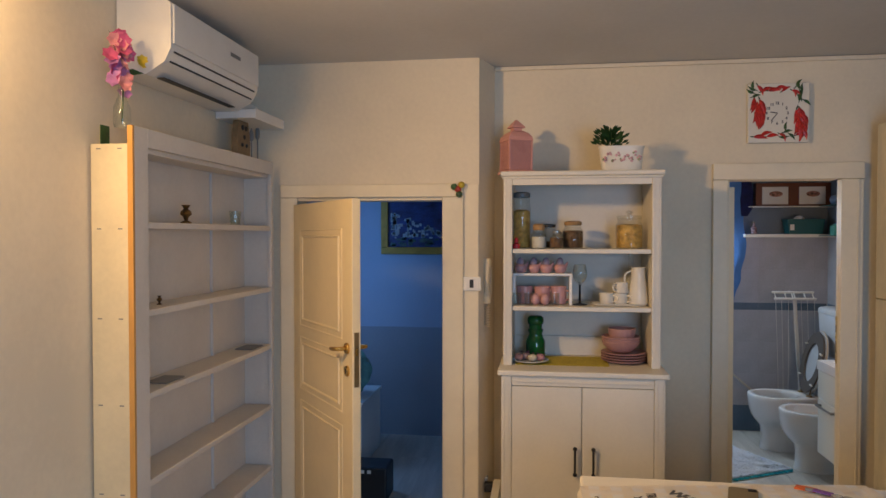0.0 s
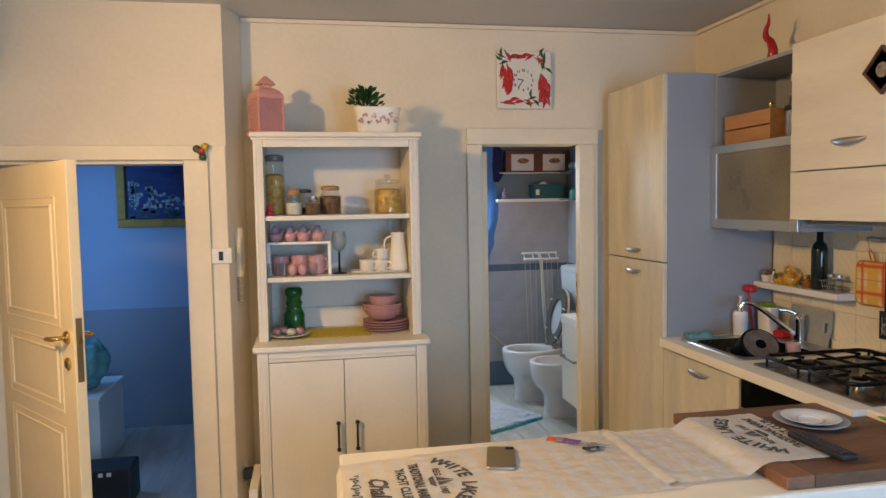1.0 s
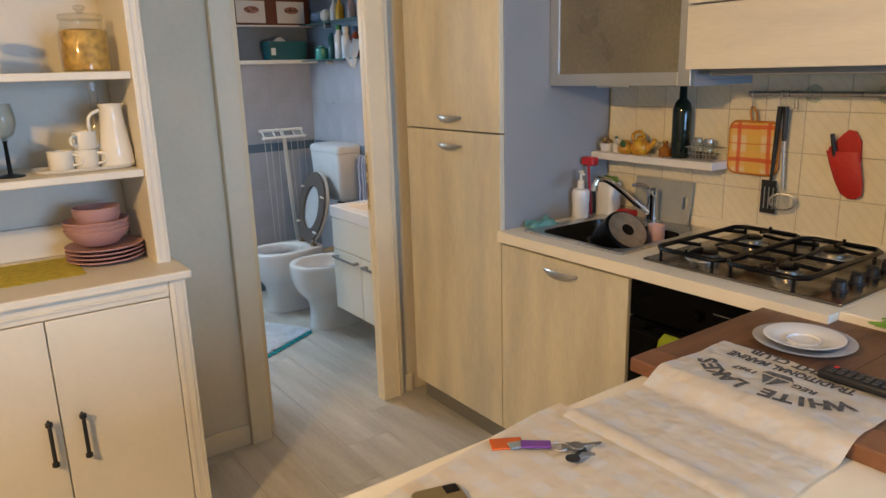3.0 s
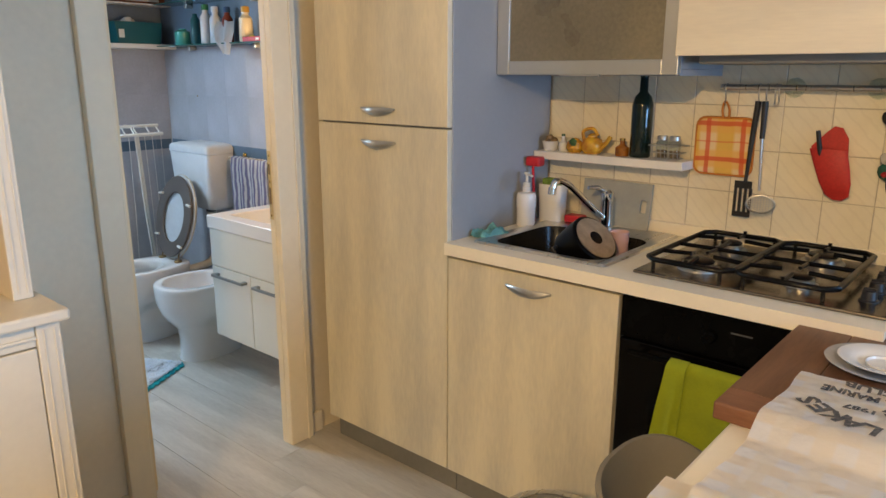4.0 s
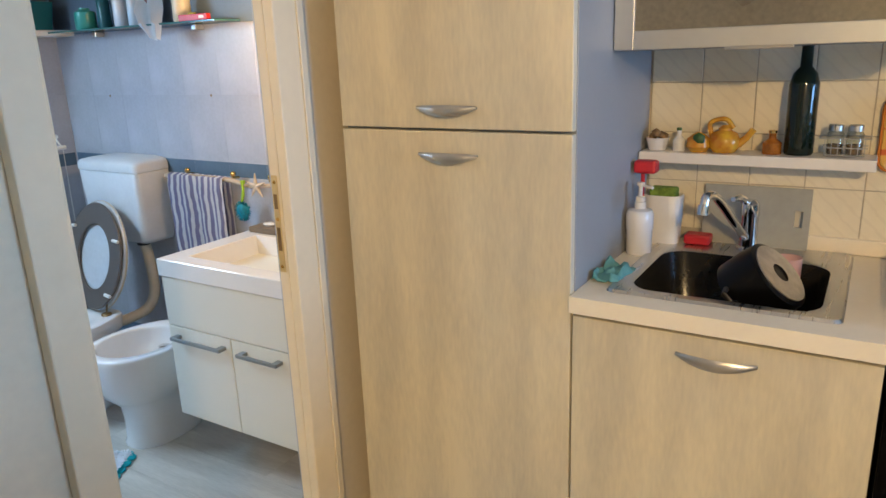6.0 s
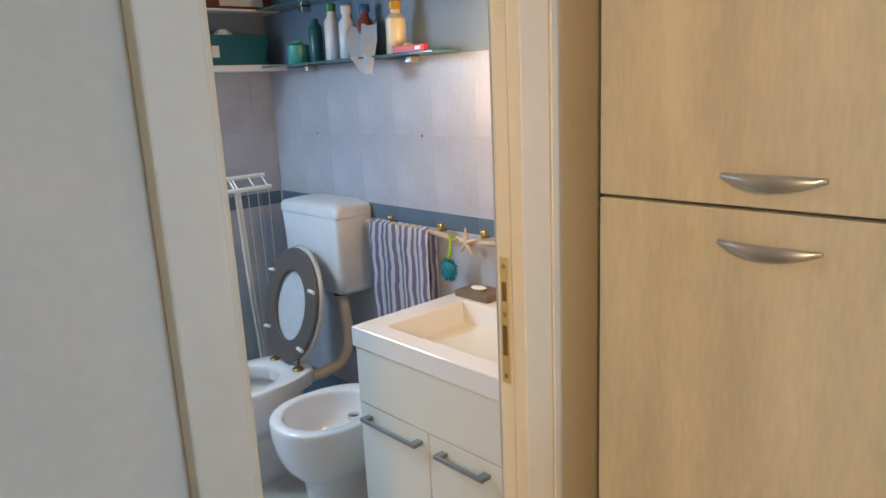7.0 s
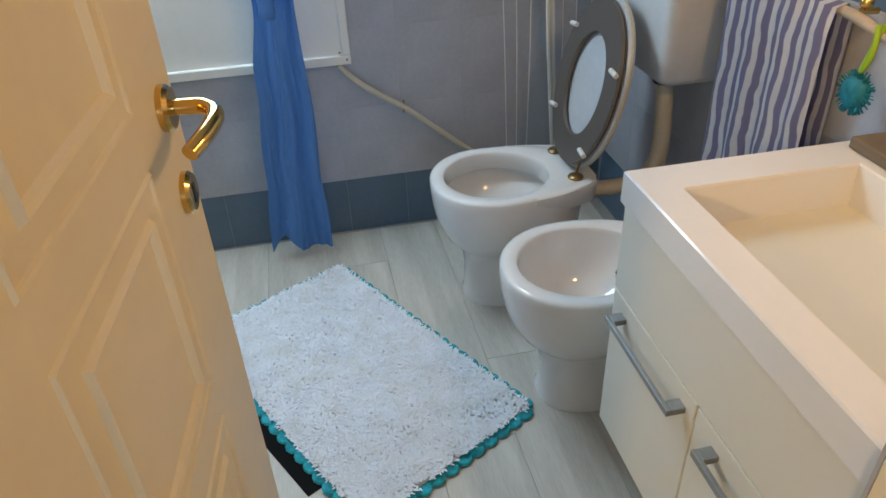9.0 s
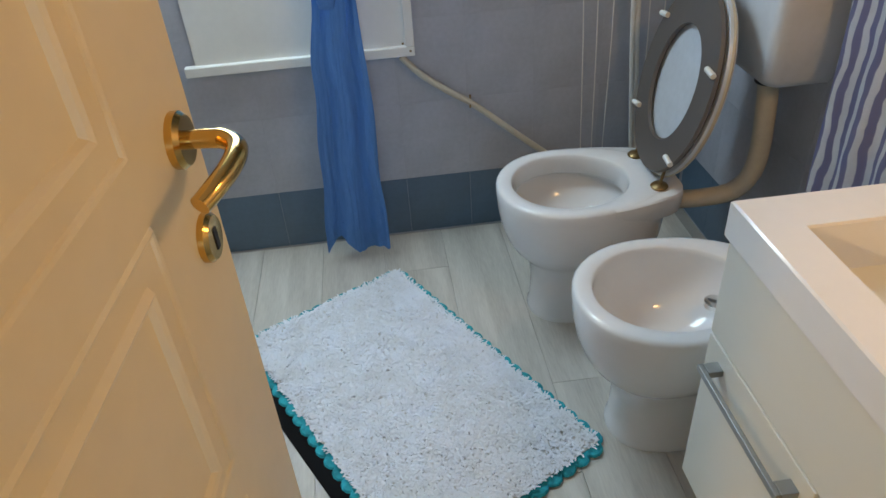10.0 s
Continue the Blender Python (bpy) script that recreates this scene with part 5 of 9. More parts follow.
def red_mitt():
    t = thing("red_mitt", (2.44, 2.38, 1.065), "red silicone pinch mitt on a tile hook", "oven mitt")
    rings = []
    for z, yc, hw, d in ((1.062, 2.352, 0.012, 0.006), (1.075, 2.354, 0.030, 0.012), (1.11, 2.362, 0.040, 0.020), (1.16, 2.376, 0.045, 0.024), (1.20, 2.388, 0.047, 0.022)):
        rings.append([(2.448 - d * (0.55 + 0.45 * math.cos(a)), yc + hw * math.sin(a), z) for a in [2 * math.pi * k / 20 for k in range(20)]])
    bm = bmesh.new()
    ring_loft(bm, rings, True, False)
    part("pocket", bm, RED_SILICONE, t, "", 50)
    bm = bmesh.new()
    ring_loft(bm, [[(x, 2.425, 1.17), (x, 2.34, 1.17), (x, 2.345, 1.23), (x, 2.362, 1.258), (x, 2.382, 1.262), (x, 2.40, 1.245), (x, 2.435, 1.205)] for x in (2.456, 2.449)])
    part("back", bm, RED_SILICONE, t)
    u = thing("kitchen_scissors", (2.43, 2.41, 1.15), "black handled tool tucked in the red mitt", "scissors")
    bm = bmesh.new()
    tube(bm, [(2.438, 2.40, 1.15), (2.430, 2.408, 1.20), (2.424, 2.416, 1.25)], [0.006, 0.007, 0.006], 8)
    part("handle", bm, BLACK_PLASTIC, u, "", 50)


RED_SILICONE = material("red silicone", (0.50, 0.025, 0.02), 0.5, vary=0.08, scale=120, bump=0.3)
utensil_rail(), potholder(), spatula(), red_mitt()


def parrot():
    """One plain ornament mesh, coloured by zone."""
    cols = [material("parrot " + n, c, 0.45, vary=0.15, scale=40) for n, c in (("blue", (0.010, 0.05, 0.14)), ("yellow", (0.40, 0.27, 0.03)), ("green", (0.015, 0.10, 0.07)), ("white", (0.62, 0.58, 0.50)), ("black", (0.012, 0.012, 0.012)), ("red", (0.42, 0.02, 0.02)), ("bark", (0.05, 0.03, 0.02)))]
    bm = bmesh.new()
    def blob(y, z, x, ry, rz, rx, tilt, m, sub=2):
        n0 = len(bm.faces)
        bmesh.ops.create_icosphere(bm, subdivisions=sub, radius=1, matrix=Matrix.Translation((x, y, z)) @ Matrix.Rotation(radians(tilt), 4, "X") @ Matrix.Diagonal((rx, ry, rz, 1)))
        bm.faces.ensure_lookup_table()
        for f in bm.faces[n0:]:
            f.material_index = m
    blob(2.229, 1.296, 2.446, 0.027, 0.030, 0.016, -20, 2)
    blob(2.243, 1.293, 2.438, 0.011, 0.014, 0.011, 0, 3)
    blob(2.262, 1.288, 2.440, 0.010, 0.018, 0.009, -20, 4)
    def limb(points, radii, flat, m):
        n0 = len(bm.faces)
        tube(bm, curve([(0, y, z) for y, z in points], 6), radii, 12)
        bm.faces.ensure_lookup_table()
        seen = set()
        for f in bm.faces[n0:]:
            f.material_index = m
            for v in f.verts:
                if v not in seen:
                    seen.add(v)
                    v.co.x = 2.446 + v.co.x * flat
    def taper(points, widths):
        n = (len(points) - 1) * 6 + 1
        out = []
        for i in range(n):
            p = i / (n - 1) * (len(widths) - 1)
            k = min(int(p), len(widths) - 2)
            out.append(widths[k] + (widths[k + 1] - widths[k]) * (p - k))
        return out
    spine = [(2.226, 1.300), (2.212, 1.268), (2.197, 1.225), (2.184, 1.180), (2.178, 1.135), (2.183, 1.080), (2.190, 1.030), (2.196, 0.985)]
    limb(spine, taper(spine, [0.020, 0.028, 0.036, 0.034, 0.024, 0.016, 0.012, 0.004]), 0.45, 0)
    wing = [(2.188, 1.268), (2.170, 1.225), (2.152, 1.180), (2.136, 1.142)]
    limb(wing, taper(wing, [0.012, 0.024, 0.022, 0.004]), 0.5, 0)
    chest = [(2.236, 1.270), (2.226, 1.235), (2.214, 1.198)]
    limb(chest, taper(chest, [0.012, 0.016, 0.006]), 0.7, 1)
    blob(2.205, 1.172, 2.441, 0.018, 0.018, 0.010, 0, 1)
    blob(2.242, 1.180, 2.447, 0.026, 0.018, 0.010, 30, 3)
    blob(2.240, 1.150, 2.447, 0.028, 0.026, 0.011, 20, 2)
    blob(2.233, 1.112, 2.449, 0.011, 0.030, 0.008, -10, 6)
    blob(2.216, 1.160, 2.447, 0.016, 0.024, 0.009, 20, 6)
    blob(2.247, 1.143, 2.434, 0.009, 0.008, 0.008, 0, 5)
    blob(2.230, 1.143, 2.434, 0.009, 0.008, 0.008, 0, 5)
    ob = part("parrot_ornament", bm, cols, None, "", 80)
    tagged(ob, "painted blue and yellow parrot wall ornament on the tiles", "ornament")


parrot()


# ---- right of the tiles ----
_t = thing("small_shelf", (2.41, 1.9, 1.25), "small whitewashed wooden wall shelf", "shelf")
box("board", 2.335, 2.468, 1.825, 2.019, 1.250, 1.27, CASEMENT, _t, 0.003)
_t = thing("bracket_shelf", (2.40, 2.06, 1.45), "dark-edged wooden shelf on a white bracket", "shelf")
box("board", 2.30, 2.384, 1.985, 2.13, 1.552, 1.572, BOARDWOOD, _t, 0.002)
box("bracket", 2.366, 2.384, 2.04, 2.08, 1.46, 1.551, PLASTIC_WHITE, _t, 0.003)
box("bracket_arm", 2.31, 2.365, 2.05, 2.07, 1.535, 1.551, PLASTIC_WHITE, _t, 0.003)
for _z in (1.50, 1.53):
    box("screw", 2.3645, 2.3658, 2.052, 2.058, _z, _z + 0.006, BLACK_PLASTIC, _t)


CREAMWARE = material("speckled cream pottery", (0.66, 0.60, 0.47), 0.3, vary=0.10, scale=50)


def painted_pot():
    x, y, z = 2.395, 1.957, 1.2705
    t = thing("painted_pot", (x, y, z), "colourful painted ceramic pot on the small shelf", "pot")
    m = material("painted pot glaze", (0.5, 0.2, 0.05), 0.3)
    n, l = m.node_tree.nodes, m.node_tree.links
    co, mp, vo, no, ramp = [n.new(k) for k in ("ShaderNodeTexCoord", "ShaderNodeMapping", "ShaderNodeTexVoronoi", "ShaderNodeTexNoise", "ShaderNodeValToRGB")]
    mp.inputs["Scale"].default_value = (1, 1, 0.75)
    l.new(co.outputs["Object"], mp.inputs[0])
    vo.inputs["Scale"].default_value = 105
    l.new(mp.outputs[0], vo.inputs["Vector"])
    ramp.color_ramp.interpolation = "CONSTANT"
    stops = ((0.0, (0.03, 0.14, 0.06)), (0.22, (0.52, 0.12, 0.02)), (0.42, (0.10, 0.22, 0.05)), (0.58, (0.60, 0.36, 0.05)), (0.74, (0.40, 0.05, 0.02)), (0.88, (0.55, 0.50, 0.36)))
    while len(ramp.color_ramp.elements) < len(stops):
        ramp.color_ramp.elements.new(0.5)
    for e, (p, c) in zip(ramp.color_ramp.elements, stops):
        e.position, e.color = p, (*c, 1)
    l.new(vo.outputs["Color"], ramp.inputs[0])
    l.new(ramp.outputs[0], n["Principled BSDF"].inputs["Base Color"])
    bm = bmesh.new()
    lathe(bm, x, y, z, [(0.036, 0), (0.038, 0.002), (0.0535, 0.100), (0.0495, 0.100), (0.034, 0.006)], 32)
    part("body", bm, m, t, "", 50)
    bm = bmesh.new()
    lathe(bm, x, y, z + 0.1005, [(0.0535, 0), (0.0555, 0.003), (0.0555, 0.009), (0.050, 0.009), (0.050, 0)], 32, False, False)
    part("rim", bm, CREAMWARE, t, "cream glazed rim", 50)


painted_pot()


def tier_stand():
    x, y, z = 2.27, 1.85, 0.897
    t = thing("cake_stand", (x, y, z), "two-tier cream pottery stand on the worktop", "stand")
    for r, h, name in ((0.19, 0.0, "lower_dish"), (0.145, 0.150, "upper_dish")):
        bm = bmesh.new()
        lathe(bm, x, y, z + h, [(r * 0.55, 0), (r * 0.6, 0.004), (r * 0.95, 0.03), (r, 0.045), (r * 0.985, 0.048), (r * 0.93, 0.036), (r * 0.55, 0.010)], 40)
        part(name, bm, CREAMWARE, t, "", 40)
    bm = bmesh.new()
    lathe(bm, x, y, z + 0.011, [(0.022, 0), (0.010, 0.012), (0.008, 0.12), (0.016, 0.139)], 16)
    part("stem", bm, CREAMWARE, t, "", 50)
    # flat blue sheet, coloured as the shade the upper dish throws below it
    u = thing("dish_shade_patch", (x - 0.06, y + 0.06, z + 0.03), "flat blue patch standing in for shade in the lower dish", "packet")
    box("packet", x - 0.11, x - 0.03, y + 0.0, y + 0.10, z + 0.028, z + 0.034, material("blue dish shade", (0.12, 0.14, 0.24), 0.4), u, 0.002)


tier_stand()
_t = thing("paper_roll", (2.27, 1.85, 1.06), "white kitchen paper roll standing in the upper dish", "paper roll")
_bm = bmesh.new()
lathe(_bm, 2.27, 1.85, 1.0575, [(0.043, 0), (0.044, 0.003), (0.044, 0.227), (0.043, 0.23), (0.02, 0.23), (0.02, 0.19)], 32)
part("roll", _bm, material("kitchen paper", (0.80, 0.76, 0.68), 0.95, vary=0.03, bump=0.3, fine=150), _t, "", 40)


def green_mat():
    t = thing("green_placemat", (2.1, 1.85, 0.893), "bright green leaf-textured felt placemat", "placemat")
    m = material("green felt", (0.30, 0.50, 0.05), 0.95, vary=0.2, scale=24, bump=0.5, fine=80)
    bm = bmesh.new()
    cuboid(bm, 1.89, 2.33, 1.60, 2.025, 0.8925, 0.8945)
    part("backing", bm, m, t)
    rnd = random.Random(11)
    bm = bmesh.new()
    for k in range(420):
        cx, cy, a, s = rnd.uniform(1.885, 2.335), rnd.uniform(1.60, 2.032), rnd.uniform(0, 6.28), rnd.uniform(0.010, 0.018)
        d, n = Vector((math.cos(a), math.sin(a), 0)) * s, Vector((-math.sin(a), math.cos(a), 0)) * s * 0.5
        c = Vector((cx, cy, 0.8952 + rnd.random() * 0.0016))
        v = [bm.verts.new(c - d), bm.verts.new(c + n + Vector((0, 0, 0.0012))), bm.verts.new(c + d), bm.verts.new(c - n)]
        bm.faces.new(v)
    tagged(part("felt_leaves", bm, m, t), kind="stuff")


green_mat()


# ---- open shelf over the glass cabinet, and cabinet tops ----
def crate():
    t = thing("wooden_crate", (2.24, 3.08, 1.769), "small pine slat crate in the open shelf", "crate")
    x0, x1, y0, y1, z = 2.172, 2.40, 2.925, 3.245, 1.7692
    for a, b in ((0.004, 0.062), (0.068, 0.128)):
        box("slat", x0, x0 + 0.008, y0, y1, z + a, z + b, PALEWOOD, t, 0.001)
        box("slat", x1 - 0.008, x1, y0, y1, z + a, z + b, PALEWOOD, t, 0.001)
    for y in (y0 + 0.0005, y1 - 0.0105):
        box("end_board", x0 + 0.0085, x1 - 0.0085, y, y + 0.010, z + 0.004, z + 0.128, PALEWOOD, t, 0.001)
    box("bottom", x0 + 0.0085, x1 - 0.0085, y0 + 0.012, y1 - 0.012, z, z + 0.006, PALEWOOD, t)


crate()
small_bottle("oil_bottle", 2.36, 3.03, 1.776, 0.028, 0.25, GLASS, "clear glass bottle standing in the crate", PLASTIC_WHITE)
small_bottle("gold_cap_bottle", 2.30, 3.10, 1.776, 0.026, 0.15, GLASS, "clear bottle with a gold cap in the crate", BRASS)
_t = thing("storage_jar", (2.25, 2.85, 1.769), "big glass jar with a dark lid in the open shelf", "jar")
_bm = bmesh.new()
lathe(_bm, 2.245, 2.845, 1.7695, [(0.05, 0), (0.053, 0.005), (0.053, 0.105), (0.048, 0.11)], 24)
part("jar", _bm, STEEL, _t, "steel-bright glass jar", 40)
_bm = bmesh.new()
lathe(_bm, 2.245, 2.845, 1.880, [(0.055, 0), (0.055, 0.016), (0.05, 0.018)], 24)
part("lid", _bm, BLACK_PLASTIC, _t, "", 40)
_t = thing("copper_tin", (2.30, 2.86, 1.90), "red-brown tin on the storage jar", "tin")
_bm = bmesh.new()
lathe(_bm, 2.26, 2.85, 1.8985, [(0.045, 0), (0.045, 0.038), (0.04, 0.04)], 22)
part("tin", _bm, material("red-brown lacquer", (0.16, 0.035, 0.015), 0.25, vary=0.2, scale=12), _t, "", 40)


def horn():
    x, y, z = 2.28, 3.10, 2.1005
    t = thing("red_horn", (x, y, z), "red lucky horn charm on a dark stand", "ornament")
    bm = bmesh.new()
    pts = curve([(x, y - 0.03, z + 0.02), (x, y - 0.038, z + 0.06), (x, y - 0.02, z + 0.10), (x, y + 0.008, z + 0.125), (x, y + 0.012, z + 0.155), (x, y - 0.006, z + 0.185), (x, y - 0.008, z + 0.222)], 8)
    n = len(pts)
    tube(bm, pts, [0.021 * (1 - i / n) ** 0.75 + 0.001 for i in range(n)], 14)
    part("horn", bm, material("red gloss", (0.42, 0.010, 0.008), 0.15), t, "", 60)
    bm = bmesh.new()
    lathe(bm, x, y - 0.012, z, [(0.036, 0), (0.038, 0.01), (0.024, 0.03), (0.010, 0.036)], 18)
    part("stand", bm, BLACK_PLASTIC, t, "", 50)


horn()


def diamond_frame():
    t = thing("diamond_picture", (2.09, 2.266, 1.85), "brown diamond-shaped frame with a faded print", "picture")
    c = (2.266, 1.925)
    def ring(x, r):
        return [(x, c[0], c[1] + r), (x, c[0] - r, c[1]), (x, c[0], c[1] - r), (x, c[0] + r, c[1])]
    bm = bmesh.new()
    ring_loft(bm, [ring(2.0985, 0.078), ring(2.086, 0.077), ring(2.086, 0.066), ring(2.092, 0.064)], False, False)
    part("frame", bm, material("brown frame", (0.10, 0.035, 0.022), 0.4, vary=0.1, scale=20), t)
    bm = bmesh.new()
    bm.faces.new([bm.verts.new(p) for p in ring(2.0935, 0.064)])
    bmesh.ops.solidify(bm, geom=bm.faces[:], thickness=0.002)
    part("print", bm, material("faded paper", (0.62, 0.52, 0.36), 0.7, vary=0.1, scale=20), t)
    bm = bmesh.new()
    lathe(bm, 0, 0, 0, [(0.024, 0), (0.024, 0.001)], 20)
    bmesh.ops.transform(bm, matrix=Matrix.Translation((2.0905, 2.266, 1.925)) @ Matrix.Rotation(radians(90), 4, "Y"), verts=bm.verts)
    part("motif", bm, material("faded ink", (0.32, 0.25, 0.18), 0.7, vary=0.3, scale=60), t)


diamond_frame()


# ---- oven towel and bin ----
def oven_towel():
    t = thing("green_towel", (1.865, 2.46, 0.47), "lime green tea towel hanging from the oven handle", "towel")
    m = material("lime towel", (0.27, 0.33, 0.012), 0.95, vary=0.08, scale=12, bump=0.35, fine=160)
    def sheet(y0, y1, b0, b1, top, bot, off, phase, nm):
        bm = bmesh.new()
        nx, nz = 22, 18
        g = []
        for j in range(nz + 1):
            v = j / nz
            row = []
            for i in range(nx + 1):
                u = i / nx
                y = (y0 + (y1 - y0) * u) * (1 - v) + (b0 + (b1 - b0) * u) * v
                z = top + (bot - top) * v
                x = 1.852 - off - 0.005 * math.sin(u * 9 + phase) * v - 0.008 * noise.noise(Vector((u * 4, v * 3, phase))) * v
                if v == 0:
                    x = 1.862
                row.append(bm.verts.new((x, y, z)))
            g.append(row)
        for j in range(nz):
            for i in range(nx):
                bm.faces.new((g[j][i], g[j][i + 1], g[j + 1][i + 1], g[j + 1][i]))
        ext = bmesh.ops.extrude_face_region(bm, geom=bm.faces[:])
        bmesh.ops.translate(bm, verts=[v for v in ext["geom"] if isinstance(v, bmesh.types.BMVert)], vec=(0.003, 0, 0))
        part(nm, bm, m, t, "", 60)
    sheet(2.545, 2.365, 2.575, 2.352, 0.7245, 0.452, 0.002, 0.4, "front_fold")
    sheet(2.548, 2.50, 2.585, 2.515, 0.7260, 0.475, 0.012, 2.0, "side_fold")


oven_towel()


def shell_chair(x, y, label):
    """A tub chair that faces south: the shell is high at its back and slopes down along the arms."""
    t = thing("shell_chair", (x, y, 0), label, "chair", "chairs at the bar")
    def ring(k, s, low, lift=0.0):
        pts = []
        for i in range(48):
            a = 2 * math.pi * i / 48
            c, w = math.cos(a), math.sin(a)
            q = min(max((c + 0.55) / 1.55, 0), 1)
            top = 0.460 + 0.182 * q * q * (3 - 2 * q)
            reach = 0.235 if c > 0 else 0.115
            pts.append((x + 0.225 * k * math.copysign(abs(w) ** 0.86, w), y + reach * k * math.copysign(abs(c) ** 0.86, c), low + (top - low) * s + lift))
        return pts
    bm = bmesh.new()
    ring_loft(bm, [ring(0.45, 0, 0.425), ring(0.70, 0, 0.432), ring(0.84, 0.12, 0.44), ring(0.92, 0.45, 0.44), ring(0.985, 0.93, 0.44), ring(1.0, 1.0, 0.44),
                   ring(0.995, 1.0, 0.44, 0.006), ring(0.955, 1.0, 0.44, 0.006), ring(0.935, 0.96, 0.44), ring(0.885, 0.48, 0.455), ring(0.80, 0.14, 0.455), ring(0.66, 0.0, 0.452), ring(0.30, 0, 0.447)])
    part("shell", bm, CHAIRGREY, t, "grey moulded plastic shell", 60)
    for dx in (-1, 1):
        for y0, y1 in ((y + 0.06, y + 0.15), (y - 0.04, y - 0.075)):
            bm = bmesh.new()
            tube(bm, [(x + dx * 0.09, y0, 0.430), (x + dx * 0.18, y1, 0.0)], [0.014, 0.010], 12)
            part("leg", bm, PALEWOOD, t, "pale wooden leg", 50)


CHAIRGREY = material("grey chair plastic", (0.235, 0.215, 0.175), 0.5, vary=0.05, scale=6, bump=0.05, fine=120)
shell_chair(1.50, 2.272, "grey plastic shell chair pushed under the bar")


def round_bin():
    x, y = 1.505, 2.648
    t = thing("waste_bin", (x, y, 0), "small round grey bin with a shiny rim by the sink cabinet", "bin")
    bm = bmesh.new()
    lathe(bm, x, y, 0.0, [(0.105, 0), (0.110, 0.006), (0.124, 0.39), (0.118, 0.392), (0.104, 0.012)], 36)
    part("bucket", bm, CHAIRGREY, t, "", 40)
    bm = bmesh.new()
    lathe(bm, x, y, 0.392, [(0.118, 0), (0.129, 0.001), (0.131, 0.010), (0.126, 0.022), (0.114, 0.026), (0.104, 0.024)], 36, False, False)
    part("rim", bm, STEEL, t, "shiny steel rim", 50)
    bm = bmesh.new()
    lathe(bm, x, y, 0.410, [(0.106, 0), (0.105, 0.004), (0.04, 0.010), (0.004, 0.011)], 32)
    part("lid", bm, CHAIRGREY, t, "flat grey lid", 50)


round_bin()


# ---- bar things ----
TOWELCHECK = woven("beige and white checked cotton", (0.98, 0.97, 0.96), (0.94, 0.85, 0.71), (0.96, 0.91, 0.82), 0.030, (0, 1))
INK = material("dark print", (0.035, 0.037, 0.045), 0.9, vary=0.3, scale=180, dark=(0.16, 0.15, 0.14))


def lay_one(x, y):
    p = Vector((x * 7, y * 7, 0.3))
    return 0.8430 + 0.0012 * (noise.noise(p) + 1) + 0.0009 * noise.noise(p * 4) + 0.0022 * abs(noise.noise(Vector((x * 16, y * 34, 2.0)))) + 0.0016 * abs(noise.noise(p * 7))


def lay_two(x, y):
    p = Vector((x * 6 + 4, y * 6, 1.3))
    s = min(max((x - 1.335) / 0.07, 0), 1)
    s = s * s * (3 - 2 * s)
    fold = 0.006 * math.exp(-((x - 1.15) / 0.02) ** 2)
    return 0.8465 + 0.0300 * s + fold + 0.0016 * (noise.noise(p) + 1) + 0.0012 * noise.noise(p * 4) + 0.0028 * abs(noise.noise(Vector((x * 18, y * 30, 5.0)))) + 0.0024 * abs(noise.noise(p * 6)) + 0.003 * (s * (1 - s)) * 4 * (1 + noise.noise(p * 2))


def laid_towel(name, x0, x1, edge, lay, label, drop=None):
    t = thing(name, ((x0 + x1) / 2, 2.02, 0.84), label, "tea towel")
    bm = bmesh.new()
    nx, ny = 150, 80
    g = []
    for i in range(nx + 1):
        row = []
        x = x0 + (x1 - x0) * i / nx
        a, b = edge(x)
        for j in range(ny + 1):
            y = a + (b - a) * j / ny + 0.004 * noise.noise(Vector((x * 9, j * 0.05, 2.0)))
            row.append(bm.verts.new((x, y, lay(x, y))))
        g.append(row)
    if drop:
        for k in range(1, 9):
            base = g[0]
            row = [bm.verts.new((x0 - 0.006 - 0.004 * math.sin(j * 0.35), base[j].co.y, 0.838 - drop * k / 8)) for j in range(ny + 1)]
            g.insert(0, row)
    for i in range(len(g) - 1):
        for j in range(ny):
            bm.faces.new((g[i][j], g[i][j + 1], g[i + 1][j + 1], g[i + 1][j]))
    bmesh.ops.solidify(bm, geom=bm.faces[:], thickness=0.0014)
    part("cloth", bm, TOWELCHECK, t, "", 60)
    return t


towel_a = laid_towel("tea_towel", 0.366, 1.165, lambda x: (1.815, 2.15 + 0.11 * min(1, (x - 0.36) / 0.75)), lay_one, "beige checked tea towel with dark lettering over the bar's end", 0.11)
towel_b = laid_towel("tea_towel", 1.125, 1.60, lambda x: (1.832, 2.215 - 0.015 * min(1, max(0, (x - 1.2) / 0.3))), lay_two, "beige checked tea towel with dark lettering on the cutting board")


def lettering(text, size):
    """Letters as a flat mesh, from the built-in font, centred on the origin."""
    cu = bpy.data.curves.new("lettering", "FONT")
    cu.body, cu.size, cu.offset, cu.align_x, cu.resolution_u = text, size, size * 0.04, "CENTER", 2
    ob = bpy.data.objects.new("lettering", cu)
    scene.collection.objects.link(ob)
    bpy.context.view_layer.update()
    me = bpy.data.meshes.new_from_object(ob.evaluated_get(bpy.context.evaluated_depsgraph_get()))
    bpy.data.objects.remove(ob)
    bm = bmesh.new()
    bm.from_mesh(me)
    bpy.data.meshes.remove(me)
    bmesh.ops.triangulate(bm, faces=bm.faces[:])
    return bm


